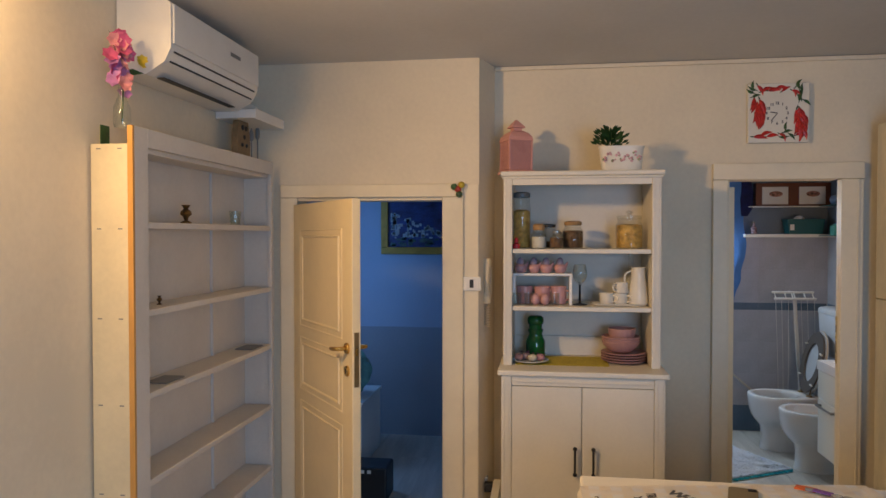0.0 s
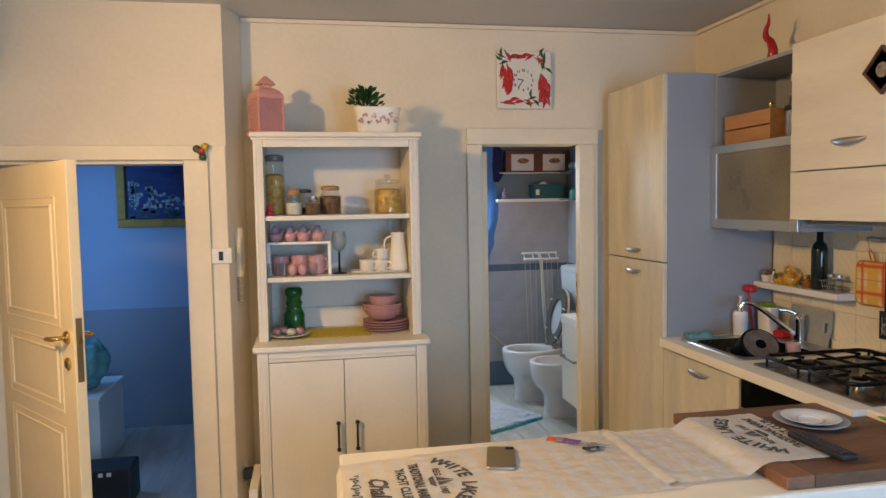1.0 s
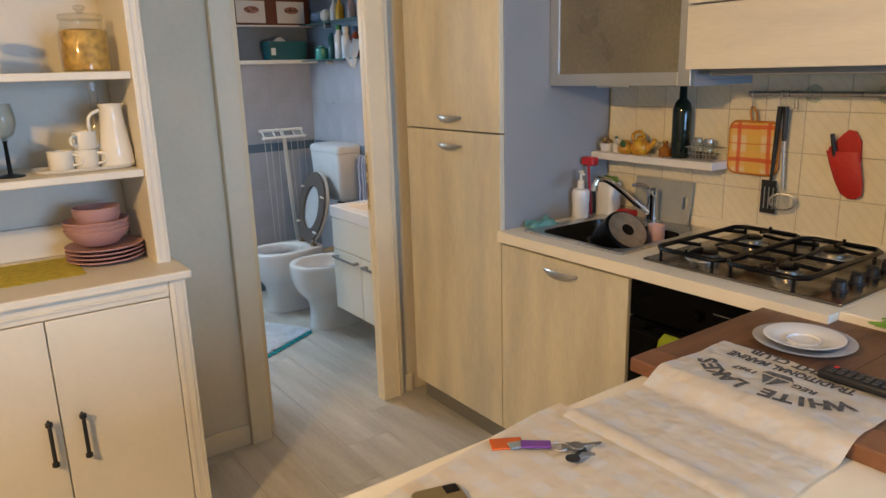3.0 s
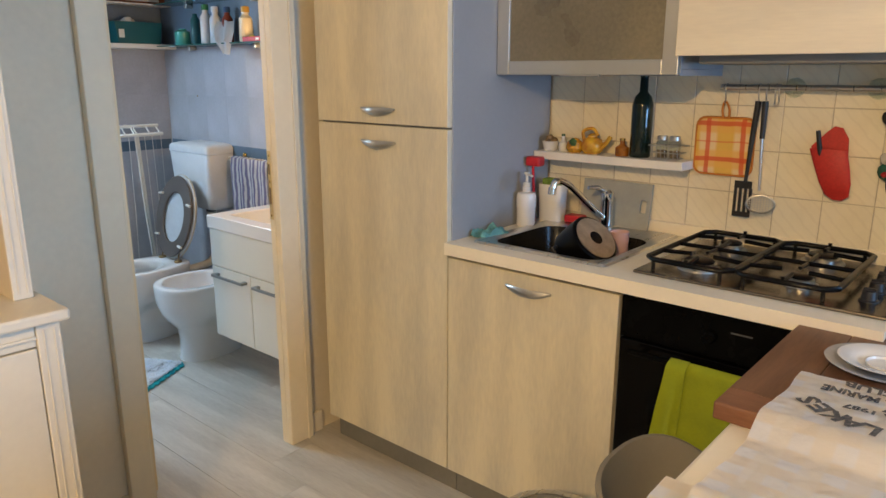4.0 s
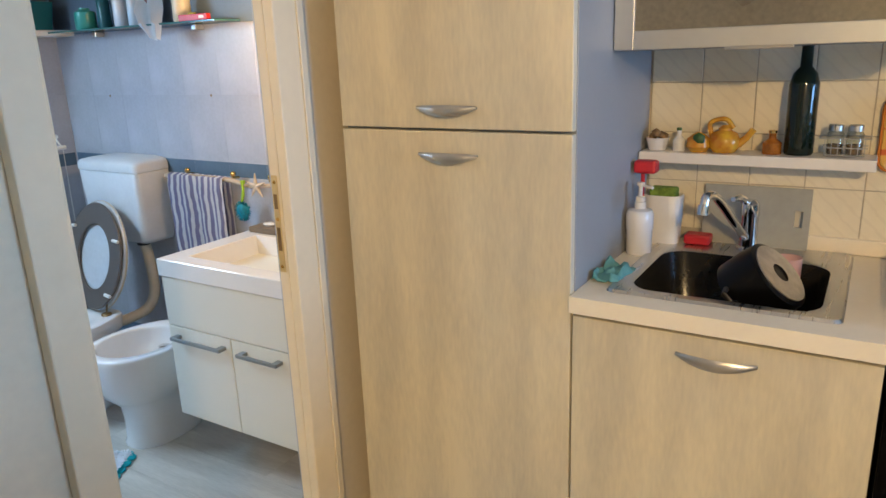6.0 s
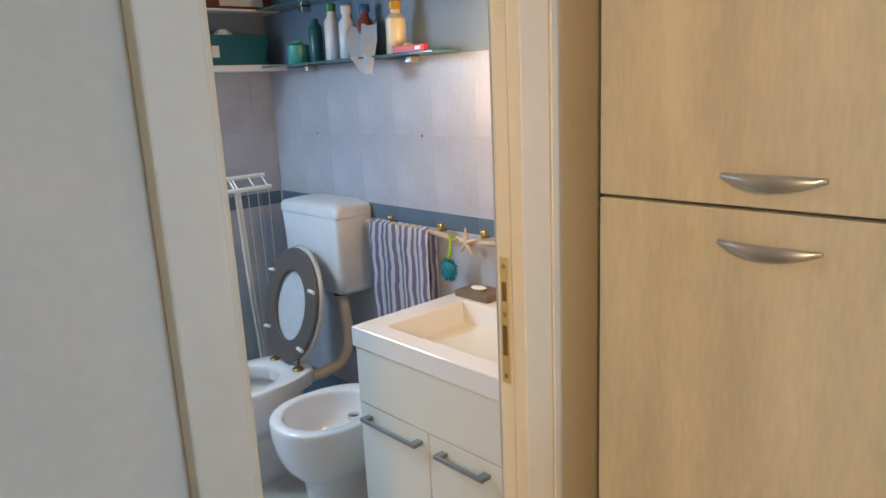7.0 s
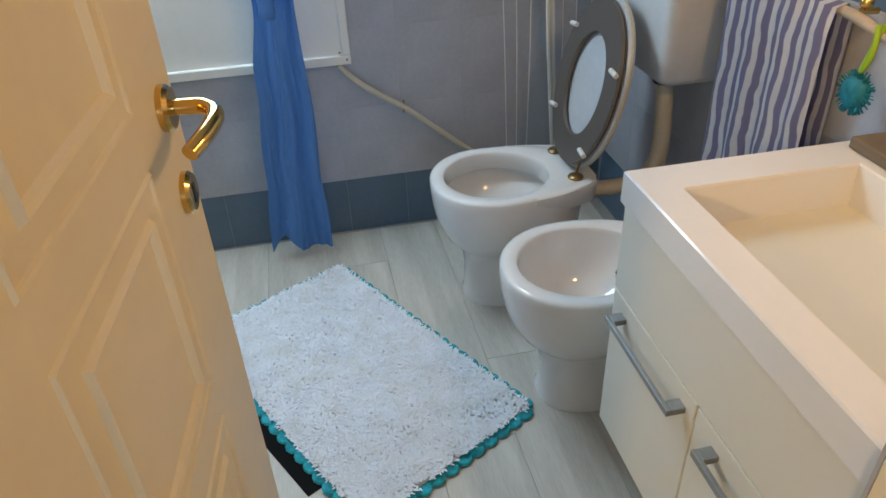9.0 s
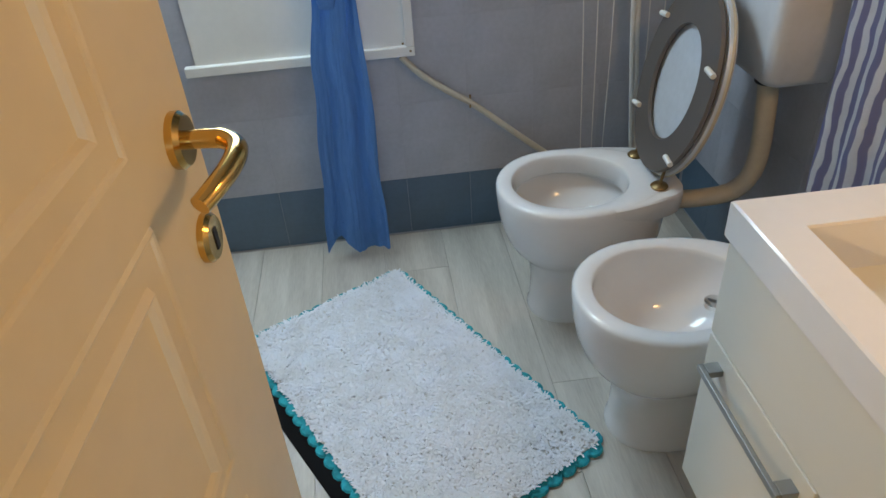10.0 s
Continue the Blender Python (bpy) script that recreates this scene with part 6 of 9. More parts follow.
def print_on(parent, lay, cx, cy, up):
    """The yacht club print; up is +1 when its letters stand towards +x, -1 towards -x."""
    def put(bm, name):
        bmesh.ops.subdivide_edges(bm, edges=[e for e in bm.edges if e.calc_length() > 0.012], cuts=2, use_grid_fill=False)
        bmesh.ops.triangulate(bm, faces=bm.faces[:])
        for v in bm.verts:
            x, y = cx + up * v.co.y, cy - up * v.co.x
            v.co = Vector((x, y, lay(x, y) + 0.0016))
        part(name, bm, INK, parent, "dark printed lettering")
    r, word = 0.170, "WHITE LAKES"
    arcs = [bmesh.new(), bmesh.new()]
    for k, ch in enumerate(word):
        if ch == " ":
            continue
        a = (k - (len(word) - 1) / 2) * 0.150
        one = lettering(ch, 0.050)
        bmesh.ops.transform(one, matrix=Matrix.Translation((0, -0.098, 0)) @ Matrix.Rotation(-a, 4, "Z") @ Matrix.Translation((0, r, 0)), verts=one.verts)
        tmp = bpy.data.meshes.new("tmp")
        one.to_mesh(tmp)
        one.free()
        arcs[0 if k < 5 else 1].from_mesh(tmp)
        bpy.data.meshes.remove(tmp)
    for arc in arcs:
        put(arc, "arched_lettering")
    for text, size, dx, dy in (("REG.", 0.024, -0.057, 0.012), ("1987", 0.024, 0.056, 0.012), ("TRADITIONAL MARINE", 0.030, 0, -0.045), ("YACHT CLUB", 0.032, 0, -0.082)):
        bm = lettering(text, size)
        if len(text) > 12:
            bmesh.ops.scale(bm, vec=(0.80, 1.15, 1), verts=bm.verts)
        bmesh.ops.translate(bm, verts=bm.verts, vec=(dx, dy, 0))
        put(bm, "lettering")
    bm = bmesh.new()
    for pts in (((-0.004, 0.056), (-0.004, 0.012), (-0.030, 0.012)), ((0.002, 0.052), (0.002, 0.012), (0.026, 0.012)), ((-0.034, 0.006), (0.030, 0.006), (0.020, -0.008), (-0.022, -0.008))):
        bm.faces.new([bm.verts.new((x, y, 0)) for x, y in pts])
    put(bm, "boat_motif")


print_on(towel_a, lay_one, 0.585, 1.985, 1)
print_on(towel_b, lay_two, 1.515, 2.03, -1)


def script_line():
    """The slanted word near the end of the towel, and the unreadable line under it."""
    bm = lettering("Challen", 0.062)
    for v in bm.verts:
        v.co.x += 0.35 * v.co.y
    bmesh.ops.subdivide_edges(bm, edges=[e for e in bm.edges if e.calc_length() > 0.012], cuts=2, use_grid_fill=False)
    bmesh.ops.triangulate(bm, faces=bm.faces[:])
    for v in bm.verts:
        x, y = 0.432 + v.co.y, 1.945 - v.co.x
        v.co = Vector((x, y, lay_one(x, y) + 0.0018))
    part("slanted_lettering", bm, INK, towel_a, "dark slanted printed word")
    bm = bmesh.new()
    pts = []
    for k in range(70):
        q = k / 69
        y = 2.06 - 0.20 * q + 0.005 * math.sin(k * 1.25)
        x = 0.398 + 0.013 * math.sin(k * 0.9) * (0.65 + 0.35 * math.sin(k * 0.33))
        pts.append((x, y, lay_one(x, y) + 0.0018))
    tube(bm, pts, 0.0012, 4)
    part("script_flourish", bm, INK, towel_a, "dark unreadable handwriting")


script_line()


def cutting_board():
    t = thing("cutting_board", (1.67, 2.02, 0.8405), "large dark wooden cutting board on the bar", "cutting board")
    x0, x1, y0, y1, z0, z1 = 1.388, 1.95, 1.752, 2.280, 0.8405, 0.872
    box("end_batten", x0, x0 + 0.075, y0, y1, z0, z1, BOARDEND, t, 0.004, "reddish end batten")
    n = 5
    for k in range(n):
        a = y0 + (y1 - y0) * k / n
        box("board", x0 + 0.0755, x1, a + 0.0004, a + (y1 - y0) / n - 0.0004, z0, z1 - 0.001, BOARDWOOD, t, 0.002)


BOARDEND = material("reddish end grain", (0.25, 0.115, 0.06), 0.5, vary=0.12, scale=5, stretch=(4, 0.8, 4), bump=0.12, dark=(0.15, 0.062, 0.03))
cutting_board()
# the boards stand a little wider than the bar: the worktop carries their far end


def plates():
    x, y, z = 1.715, 2.088, 0.8725
    for r, h, label, mat in ((0.101, 0.0, "large grey-rimmed dinner plate on the cutting board", material("grey-blue plate glaze", (0.42, 0.43, 0.46), 0.2)), (0.080, 0.0068, "white saucer stacked on the plate", PORCELAIN)):
        t = thing("plate", (x, y, z + h), label, "plate", "stacked plates")
        bm = bmesh.new()
        lathe(bm, x, y, z + h, [(r * 0.5, 0), (r * 0.55, 0.002), (r * 0.97, 0.014), (r, 0.016), (r * 0.98, 0.0165), (r * 0.58, 0.006), (r * 0.55, 0.004)], 48)
        p = part("dish", bm, mat, t, "", 40)
        if h:
            bm = bmesh.new()
            lathe(bm, x, y, z + h, [(r * 0.42, 0.0045), (r * 0.44, 0.009), (r * 0.40, 0.009), (r * 0.38, 0.0045)], 36, False, False)
            part("cup_ring", bm, mat, t, "", 40)


plates()


def remote():
    t = thing("remote_control", (1.59, 1.885, 0.88), "black television remote control on the tea towel", "remote", turn=(0, 0, -88))
    t.location = (1.585, 1.885, 0.8815)
    bm = cuboid(bmesh.new(), -0.098, 0.098, -0.024, 0.024, 0, 0.017, 0.006, 3)
    b = part("case", bm, BLACK_PLASTIC, t, "", 40)
    for i in range(11):
        for j in range(3):
            box("button", -0.082 + i * 0.0155, -0.073 + i * 0.0155, -0.016 + j * 0.0125, -0.008 + j * 0.0125, 0.0171, 0.0190, BUTTON if (i, j) != (0, 2) else RED, t, 0.0008)


remote()


def phone():
    t = thing("smartphone", (0.79, 2.09, 0.847), "gold smartphone lying face down on the tea towel", "phone", turn=(0, 0, -105))
    t.location = (0.789, 2.093, 0.8458)
    m = material("gold phone back", (0.36, 0.27, 0.13), 0.35, 0.7, vary=0.03)
    bm = bmesh.new()
    def rr(z, s):
        pts = []
        a, b, r = 0.079 * s, 0.0385 * s, 0.011
        for cx, cy, q in ((a - r, b - r, 0), (-a + r, b - r, 1), (-a + r, -b + r, 2), (a - r, -b + r, 3)):
            for k in range(6):
                w = (q + k / 5) * math.pi / 2
                pts.append((cx + r * math.cos(w), cy + r * math.sin(w), z))
        return pts
    ring_loft(bm, [rr(0.0, 0.985), rr(0.0015, 1.0), rr(0.006, 1.0), rr(0.0075, 0.985)])
    part("body", bm, NICKEL, t, "silver rim", 40)
    bm = bmesh.new()
    ring_loft(bm, [rr(0.0076, 0.975), rr(0.0080, 0.97)])
    part("back", bm, m, t, "gold back")
    box("camera_lens", -0.074, -0.054, 0.012, 0.034, 0.0081, 0.0092, BLACK, t, 0.001)


phone()


def keys():
    x, y, z = 1.03, 2.15, 0.8455
    t = thing("key_bunch", (x, y, z), "bunch of keys with an orange and purple fob", "keys")
    def tag(cx, cy, a, l, w, h, m, nm):
        bm = cuboid(bmesh.new(), -l / 2, l / 2, -w / 2, w / 2, 0, 0.004, 0.0015)
        bmesh.ops.transform(bm, matrix=pose(cx, cy, z + h, 0, 0, a), verts=bm.verts)
        part(nm, bm, m, t)
    tag(0.985, 2.205, -30, 0.055, 0.034, 0.0, material("orange fob", (0.62, 0.12, 0.02), 0.4), "orange_fob")
    tag(0.992, 2.185, -20, 0.03, 0.02, 0.0042, material("grey fob", (0.25, 0.30, 0.33), 0.4), "grey_fob")
    tag(1.015, 2.165, -40, 0.05, 0.022, 0.0062, material("purple fob", (0.18, 0.06, 0.32), 0.4), "purple_fob")
    for k, (cx, cy, a) in enumerate(((1.055, 2.13, -60), (1.05, 2.10, 70), (1.03, 2.095, 20), (1.06, 2.115, -20))):
        bm = bmesh.new()
        lathe(bm, 0, 0, 0, [(0.012, 0), (0.012, 0.0025)], 14)
        cuboid(bm, 0.010, 0.045, -0.0035, 0.0035, 0.0, 0.0022)
        cuboid(bm, 0.030, 0.040, -0.007, -0.0034, 0.0, 0.0022)
        bmesh.ops.transform(bm, matrix=pose(cx, cy, z + 0.002 + 0.003 * k, 0, 4, a), verts=bm.verts)
        part("key", bm, BLACK_PLASTIC if k == 2 else NICKEL, t)
    bm = bmesh.new()
    tube(bm, [(1.04 + 0.014 * math.cos(a), 2.135 + 0.014 * math.sin(a), z + 0.009) for a in [2 * math.pi * k / 20 for k in range(20)]], 0.0012, 6, True)
    part("ring", bm, NICKEL, t, "", 60)


keys()
_t = thing("towel_hook", (0.36, 2.21, 0.76), "small chrome hook on the end of the bar", "hook")
_bm = bmesh.new()
tube(_bm, [(0.459, 2.09, 0.775), (0.44, 2.10, 0.775)], 0.008, 10)
part("knob", _bm, CHROME, _t, "", 40)


# ---- clock ----
def chili(bm_red, bm_green, x, z, a, s, y):
    """One painted pepper in slight relief on the clock face."""
    d = Vector((math.cos(a), 0, math.sin(a)))
    n = Vector((-d.z, 0, d.x))
    o = Vector((x, y, z))
    rows = []
    for k, w in enumerate((0.25, 0.8, 1.0, 0.8, 0.45, 0.05)):
        c = o + d * s * (k / 5) + n * s * 0.10 * math.sin(k / 5 * 3.1)
        h = w * s * 0.17
        rows.append([c - n * h, c + Vector((0, -0.003, 0)), c + n * h, c + Vector((0, 0.0004, 0))])
    ring_loft(bm_red, rows)
    rows = [[o - d * s * 0.02 + n * s * 0.06, o - d * s * 0.02 + Vector((0, -0.003, 0)), o - d * s * 0.02 - n * s * 0.06], [o - d * s * 0.25 + n * s * 0.02, o - d * s * 0.25 + Vector((0, -0.002, 0)), o - d * s * 0.25 - n * s * 0.02]]
    ring_loft(bm_green, rows)


def clock():
    t = thing("wall_clock", (1.456, 3.98, 2.03), "square ceramic wall clock painted with red chili peppers", "clock")
    x0, x1, z0, z1, y = 1.306, 1.606, 2.029, 2.334, 3.972
    bm = cuboid(bmesh.new(), x0, x1, y, 3.997, z0, z1, 0.004)
    part("tile", bm, material("glazed cream tile", (0.76, 0.72, 0.62), 0.2, vary=0.03), t)
    red, green = bmesh.new(), bmesh.new()
    yy = y - 0.0008
    down = -math.pi / 2
    rnd = random.Random(4)
    for cx, cz in ((1.346, 2.262), (1.556, 2.205)):
        for k in range(20):
            chili(red, green if k < 3 else red, cx + rnd.uniform(-0.018, 0.018) + 0.0006 * k, cz - 0.0055 * k, down + rnd.uniform(-0.35, 0.45), rnd.uniform(0.055, 0.080), yy - 0.0002 * k)
    for x, z, a, s in ((1.352, 2.325, -1.1, 0.06), (1.372, 2.292, 0.35, 0.06), (1.405, 2.296, 0.0, 0.065), (1.335, 2.060, -0.15, 0.07), (1.370, 2.068, 0.25, 0.06), (1.46, 2.075, -0.6, 0.045), (1.475, 2.07, -1.2, 0.04), (1.44, 2.305, 0.1, 0.06), (1.47, 2.29, 0.5, 0.05), (1.40, 2.06, 0.1, 0.06), (1.54, 2.065, 0.3, 0.05), (1.52, 2.295, -0.5, 0.05), (1.53, 2.30, -1.4, 0.04)):
        chili(red, green, x, z, a, s, yy)
    for cx, cz in ((1.33, 2.305), (1.335, 2.285), (1.325, 2.265), (1.345, 2.30), (1.57, 2.285), (1.575, 2.245), (1.545, 2.275), (1.50, 2.06), (1.48, 2.08), (1.555, 2.30), (1.565, 2.26), (1.555, 2.24), (1.49, 2.09), (1.505, 2.075), (1.54, 2.315)):
        chili(green, green, cx, cz, rnd.uniform(0, 6.28), 0.046, yy)
    part("chili_relief", red, material("chili red", (0.58, 0.022, 0.015), 0.3, vary=0.2, scale=60), t, "red painted peppers")["kind"] = "stuff"
    part("leaf_relief", green, LEAF, t, "dark green painted leaves")["kind"] = "stuff"
    cx, cz = 1.449, 2.180
    for k in range(1, 13):
        bm = lettering(str(k), 0.020)
        a = math.pi / 2 - k * math.pi / 6
        r = 0.052
        bmesh.ops.transform(bm, matrix=Matrix.Translation((cx + r * math.cos(a), y - 0.0012, cz + r * math.sin(a) - 0.007)) @ Matrix.Rotation(radians(90), 4, "X"), verts=bm.verts)
        part("numeral", bm, INK, t)
    for length, a, w in ((0.034, 2.98, 0.0022), (0.048, 4.05, 0.0018)):
        bm = bmesh.new()
        rod(bm, (cx, y - 0.004, cz), (cx + length * math.cos(a), y - 0.004, cz + length * math.sin(a)), w, 6)
        part("clock_pointer", bm, BLACK_PLASTIC, t)


clock()


# ---- on top of the hutch ----
def lantern():
    x, y, z = 0.122, 3.74, 1.8625
    t = thing("lantern", (x, y, z), "pink pierced metal lantern on the hutch", "lantern", turn=(0, 0, 25))
    t.location = (x, y, z)
    def sq(h, r):
        return [(r, r, h), (-r, r, h), (-r, -r, h), (r, -r, h)]
    bm = bmesh.new()
    ring_loft(bm, [sq(0.0, 0.072), sq(0.014, 0.072), sq(0.018, 0.064)])
    part("base", bm, PINKMETAL, t)
    for a in range(4):
        m = Matrix.Rotation(a * math.pi / 2, 4, "Z")
        bm = bmesh.new()
        for u in (-0.062, 0.054):
            cuboid(bm, u, u + 0.008, -0.064, -0.058, 0.018, 0.165)
        for k in range(7):
            for j in range(9):
                u, h = -0.048 + k * 0.016 + (0.008 if j % 2 else 0), 0.028 + j * 0.0165
                tube(bm, [(u + 0.0065 * math.cos(w), -0.061, h + 0.0075 * math.sin(w)) for w in [q * math.pi / 4 for q in range(8)]], 0.0017, 4, True)
        bmesh.ops.transform(bm, matrix=m, verts=bm.verts)
        part("pierced_panel", bm, PINKMETAL, t, "pierced metal side")
        bm = bmesh.new()
        cuboid(bm, -0.054, 0.054, -0.0565, -0.0555, 0.018, 0.165)
        bmesh.ops.transform(bm, matrix=m, verts=bm.verts)
        part("liner", bm, PINK, t)
    bm = bmesh.new()
    ring_loft(bm, [sq(0.165, 0.066), sq(0.185, 0.062), sq(0.205, 0.048), sq(0.218, 0.026)])
    part("dome", bm, PINKMETAL, t)
    bm = bmesh.new()
    ring_loft(bm, [sq(0.2185, 0.022), sq(0.232, 0.022), sq(0.233, 0.036), sq(0.240, 0.034), sq(0.275, 0.004)])
    part("cap", bm, PINKMETAL, t)


def planter():
    x0, x1, y0, y1, z = 0.524, 0.740, 3.585, 3.675, 1.8625
    t = thing("planter", (0.632, 3.63, z), "cream oval planter with painted pink roses and a green plant", "planter")
    bm = bmesh.new()
    def tub(h, d):
        return oval((x0 + x1) / 2, (y0 + y1) / 2, z + h, 0.106 - d, 0.106 - d, 0.046 - d * 0.6, 36, 3.2)
    ring_loft(bm, [tub(0, 0.016), tub(0.006, 0.011), tub(0.105, 0.0), tub(0.113, -0.004), tub(0.118, -0.003), tub(0.118, 0.003), tub(0.10, 0.008)])
    part("tub", bm, material("cream planter glaze", (0.74, 0.69, 0.58), 0.3, vary=0.04, scale=12), t, "", 40)
    rnd = random.Random(8)
    rose = material("painted rose", (0.76, 0.42, 0.42), 0.4, vary=0.2, scale=50)
    bm, gm = bmesh.new(), bmesh.new()
    for k in range(9):
        cx, cz = x0 + 0.028 + k * 0.020, z + 0.058 + 0.016 * (k % 2) + rnd.uniform(-0.012, 0.012)
        for q in range(5):
            a = rnd.uniform(0, 6.28)
            px, pz, r = cx + 0.008 * math.cos(a), cz + 0.008 * math.sin(a), rnd.uniform(0.004, 0.008)
            ring_loft(gm if q == 4 else bm, [[(px + rr * math.cos(w), y0 + 0.001 - h, pz + rr * math.sin(w)) for w in [i * math.pi / 4 for i in range(8)]] for rr, h in ((r, -0.004), (r, 0.0), (r * 0.5, 0.0015))])
    part("painted_roses", bm, rose, t, "painted pink roses")["kind"] = "stuff"
    part("painted_leaves", gm, material("painted leaf", (0.28, 0.30, 0.16), 0.5), t)
    bm = bmesh.new()
    for k in range(170):
        a, e, r = rnd.uniform(0, 6.28), rnd.uniform(0.0, 1.4), rnd.uniform(0.03, 0.095)
        c = Vector((0.582 + r * math.cos(a) * math.cos(e) * 0.95, 3.635 + r * math.sin(a) * math.cos(e) * 0.6, z + 0.130 + abs(r * math.sin(e)) * 0.95))
        d = Vector((math.cos(a), math.sin(a) * 0.6, 0.5 + e * 0.4)).normalized() * rnd.uniform(0.012, 0.021)
        n = d.orthogonal().normalized() * d.length * 0.55
        m = c + d * 0.1
        v = [bm.verts.new(c - d), bm.verts.new(m + n), bm.verts.new(c + d), bm.verts.new(m - n)]
        bm.faces.new(v)
    part("leaves", bm, LEAF, t, "small dark green leaves")
    bm = bmesh.new()
    for k in range(14):
        a = rnd.uniform(0, 6.28)
        rod(bm, (0.585, 3.635, z + 0.115), (0.59 + 0.06 * math.cos(a), 3.635 + 0.035 * math.sin(a), z + 0.13 + rnd.random() * 0.07), 0.0015, 4)
    part("stems", bm, LEAF, t)


lantern(), planter()


# ---- on the hutch shelves ----
PASTA = material("dry pasta", (0.72, 0.43, 0.10), 0.7, vary=0.25, scale=45, bump=0.8)
SALT = material("white salt", (0.70, 0.66, 0.58), 0.9, vary=0.05, scale=60)
COFFEE = material("dark spice", (0.19, 0.10, 0.045), 0.9, vary=0.3, scale=60)
CORK = material("cork", (0.42, 0.24, 0.10), 0.85, vary=0.15, scale=50)
TINTGLASS = thin_glass("thin jar glass", (0.94, 0.95, 0.93))


def jar(name, x, y, z, r, h, fill, fillmat, lidmat, label, neck=0.85, lidh=0.03):
    t = thing(name, (x, y, z), label, "jar", "storage jars")
    bm = bmesh.new()
    lathe(bm, x, y, z, [(r * 0.92, 0), (r, 0.006), (r, h * 0.78), (r * neck, h * 0.90), (r * neck, h)], 26)
    part("jar", bm, TINTGLASS, t, "clear glass jar", 40)
    if fill:
        bm = bmesh.new()
        lathe(bm, x, y, z + 0.004, [(r * 0.86, 0), (r * 0.94, 0.006), (r * 0.94, h * fill * 0.95), (r * 0.6, h * fill), (r * 0.1, h * fill * 0.97)], 20)
        part("contents", bm, fillmat, t, "", 50)
    bm = bmesh.new()
    lathe(bm, x, y, z + h + 0.0005, [(r * neck * 0.98, 0), (r * neck * 1.06, 0.003), (r * neck * 1.06, lidh * 0.8), (r * neck * 0.7, lidh)], 24)
    part("lid", bm, lidmat, t, "", 40)
    return t


S1, S2, S3 = 1.4865, 1.2065, 0.9185
jar("tall_jar", 0.150, 3.745, S1, 0.046, 0.255, 0.75, PASTA, material("grey clip lid", (0.16, 0.16, 0.15), 0.3), "tall clip-top glass jar of pasta", 0.92, 0.03)
jar("salt_jar", 0.238, 3.68, S1, 0.038, 0.090, 0.62, SALT, CORK, "glass jar of salt with a cork stopper", 0.72, 0.032)
jar("dark_jar", 0.288, 3.77, S1, 0.036, 0.105, 0.3, COFFEE, BLACK_PLASTIC, "glass jar with a dark lid", 0.9, 0.018)
jar("spice_jar", 0.326, 3.665, S1, 0.036, 0.072, 0.70, COFFEE, STEEL, "small square-shouldered glass jar of brown spice", 0.5, 0.018)
jar("herb_jar", 0.408, 3.735, S1, 0.052, 0.115, 0.75, COFFEE, CORK, "wide glass jar of dark herbs with a cork lid", 0.78, 0.022)
jar("biscuit_jar", 0.682, 3.72, S1, 0.066, 0.145, 0.80, PASTA, TINTGLASS, "big round glass jar full of yellow biscuits", 0.86, 0.018)
_jar = [o for o in bpy.data.objects if o.name == "biscuit_jar"][0]
_bm = bmesh.new()
lathe(_bm, 0.682, 3.72, S1 + 0.1635, [(0.010, 0), (0.008, 0.006), (0.016, 0.012), (0.016, 0.020), (0.006, 0.024)], 16)
part("knob", _bm, TINTGLASS, _jar, "glass lid knob", 40)
_t = thing("red_figure", (0.128, 3.635, S1), "tiny red painted ornament before the jars", "ornament")
_bm = bmesh.new()
lathe(_bm, 0.128, 3.635, S1, [(0.018, 0), (0.018, 0.02), (0.008, 0.028), (0.012, 0.04), (0.003, 0.056)], 12)
part("body", _bm, RED, _t, "", 50)


def egg_cup(x, y, z):
    t = thing("egg_cup", (x, y, z), "pink hen-shaped egg cup with a speckled egg", "egg cup", "egg cups")
    bm = bmesh.new()
    lathe(bm, x, y, z, [(0.020, 0), (0.030, 0.014), (0.032, 0.028), (0.026, 0.040), (0.022, 0.042), (0.020, 0.034)], 18)
    tube(bm, [(x + 0.024, y, z + 0.032), (x + 0.034, y, z + 0.048), (x + 0.036, y, z + 0.056)], [0.010, 0.006, 0.002], 8)
    part("cup", bm, PINK, t, "", 50)
    bm = bmesh.new()
    bmesh.ops.create_icosphere(bm, subdivisions=2, radius=1, matrix=Matrix.Translation((x - 0.002, y, z + 0.052)) @ Matrix.Diagonal((0.019, 0.019, 0.026, 1)))
    part("egg", bm, material("lilac egg", (0.40, 0.32, 0.40), 0.6, vary=0.15, scale=60), t, "", 80)


def riser():
    t = thing("shelf_riser", (0.26, 3.73, S2), "small white shelf riser", "riser")
    box("top", 0.110, 0.402, 3.66, 3.80, 1.351, 1.363, LACQUER, t, 0.002)
    for x in (0.110, 0.388):
        box("leg", x, x + 0.014, 3.66, 3.80, S2, 1.3505, LACQUER, t, 0.001)


riser()
for _x in (0.148, 0.214, 0.276, 0.345):
    egg_cup(_x, 3.72, 1.3635)


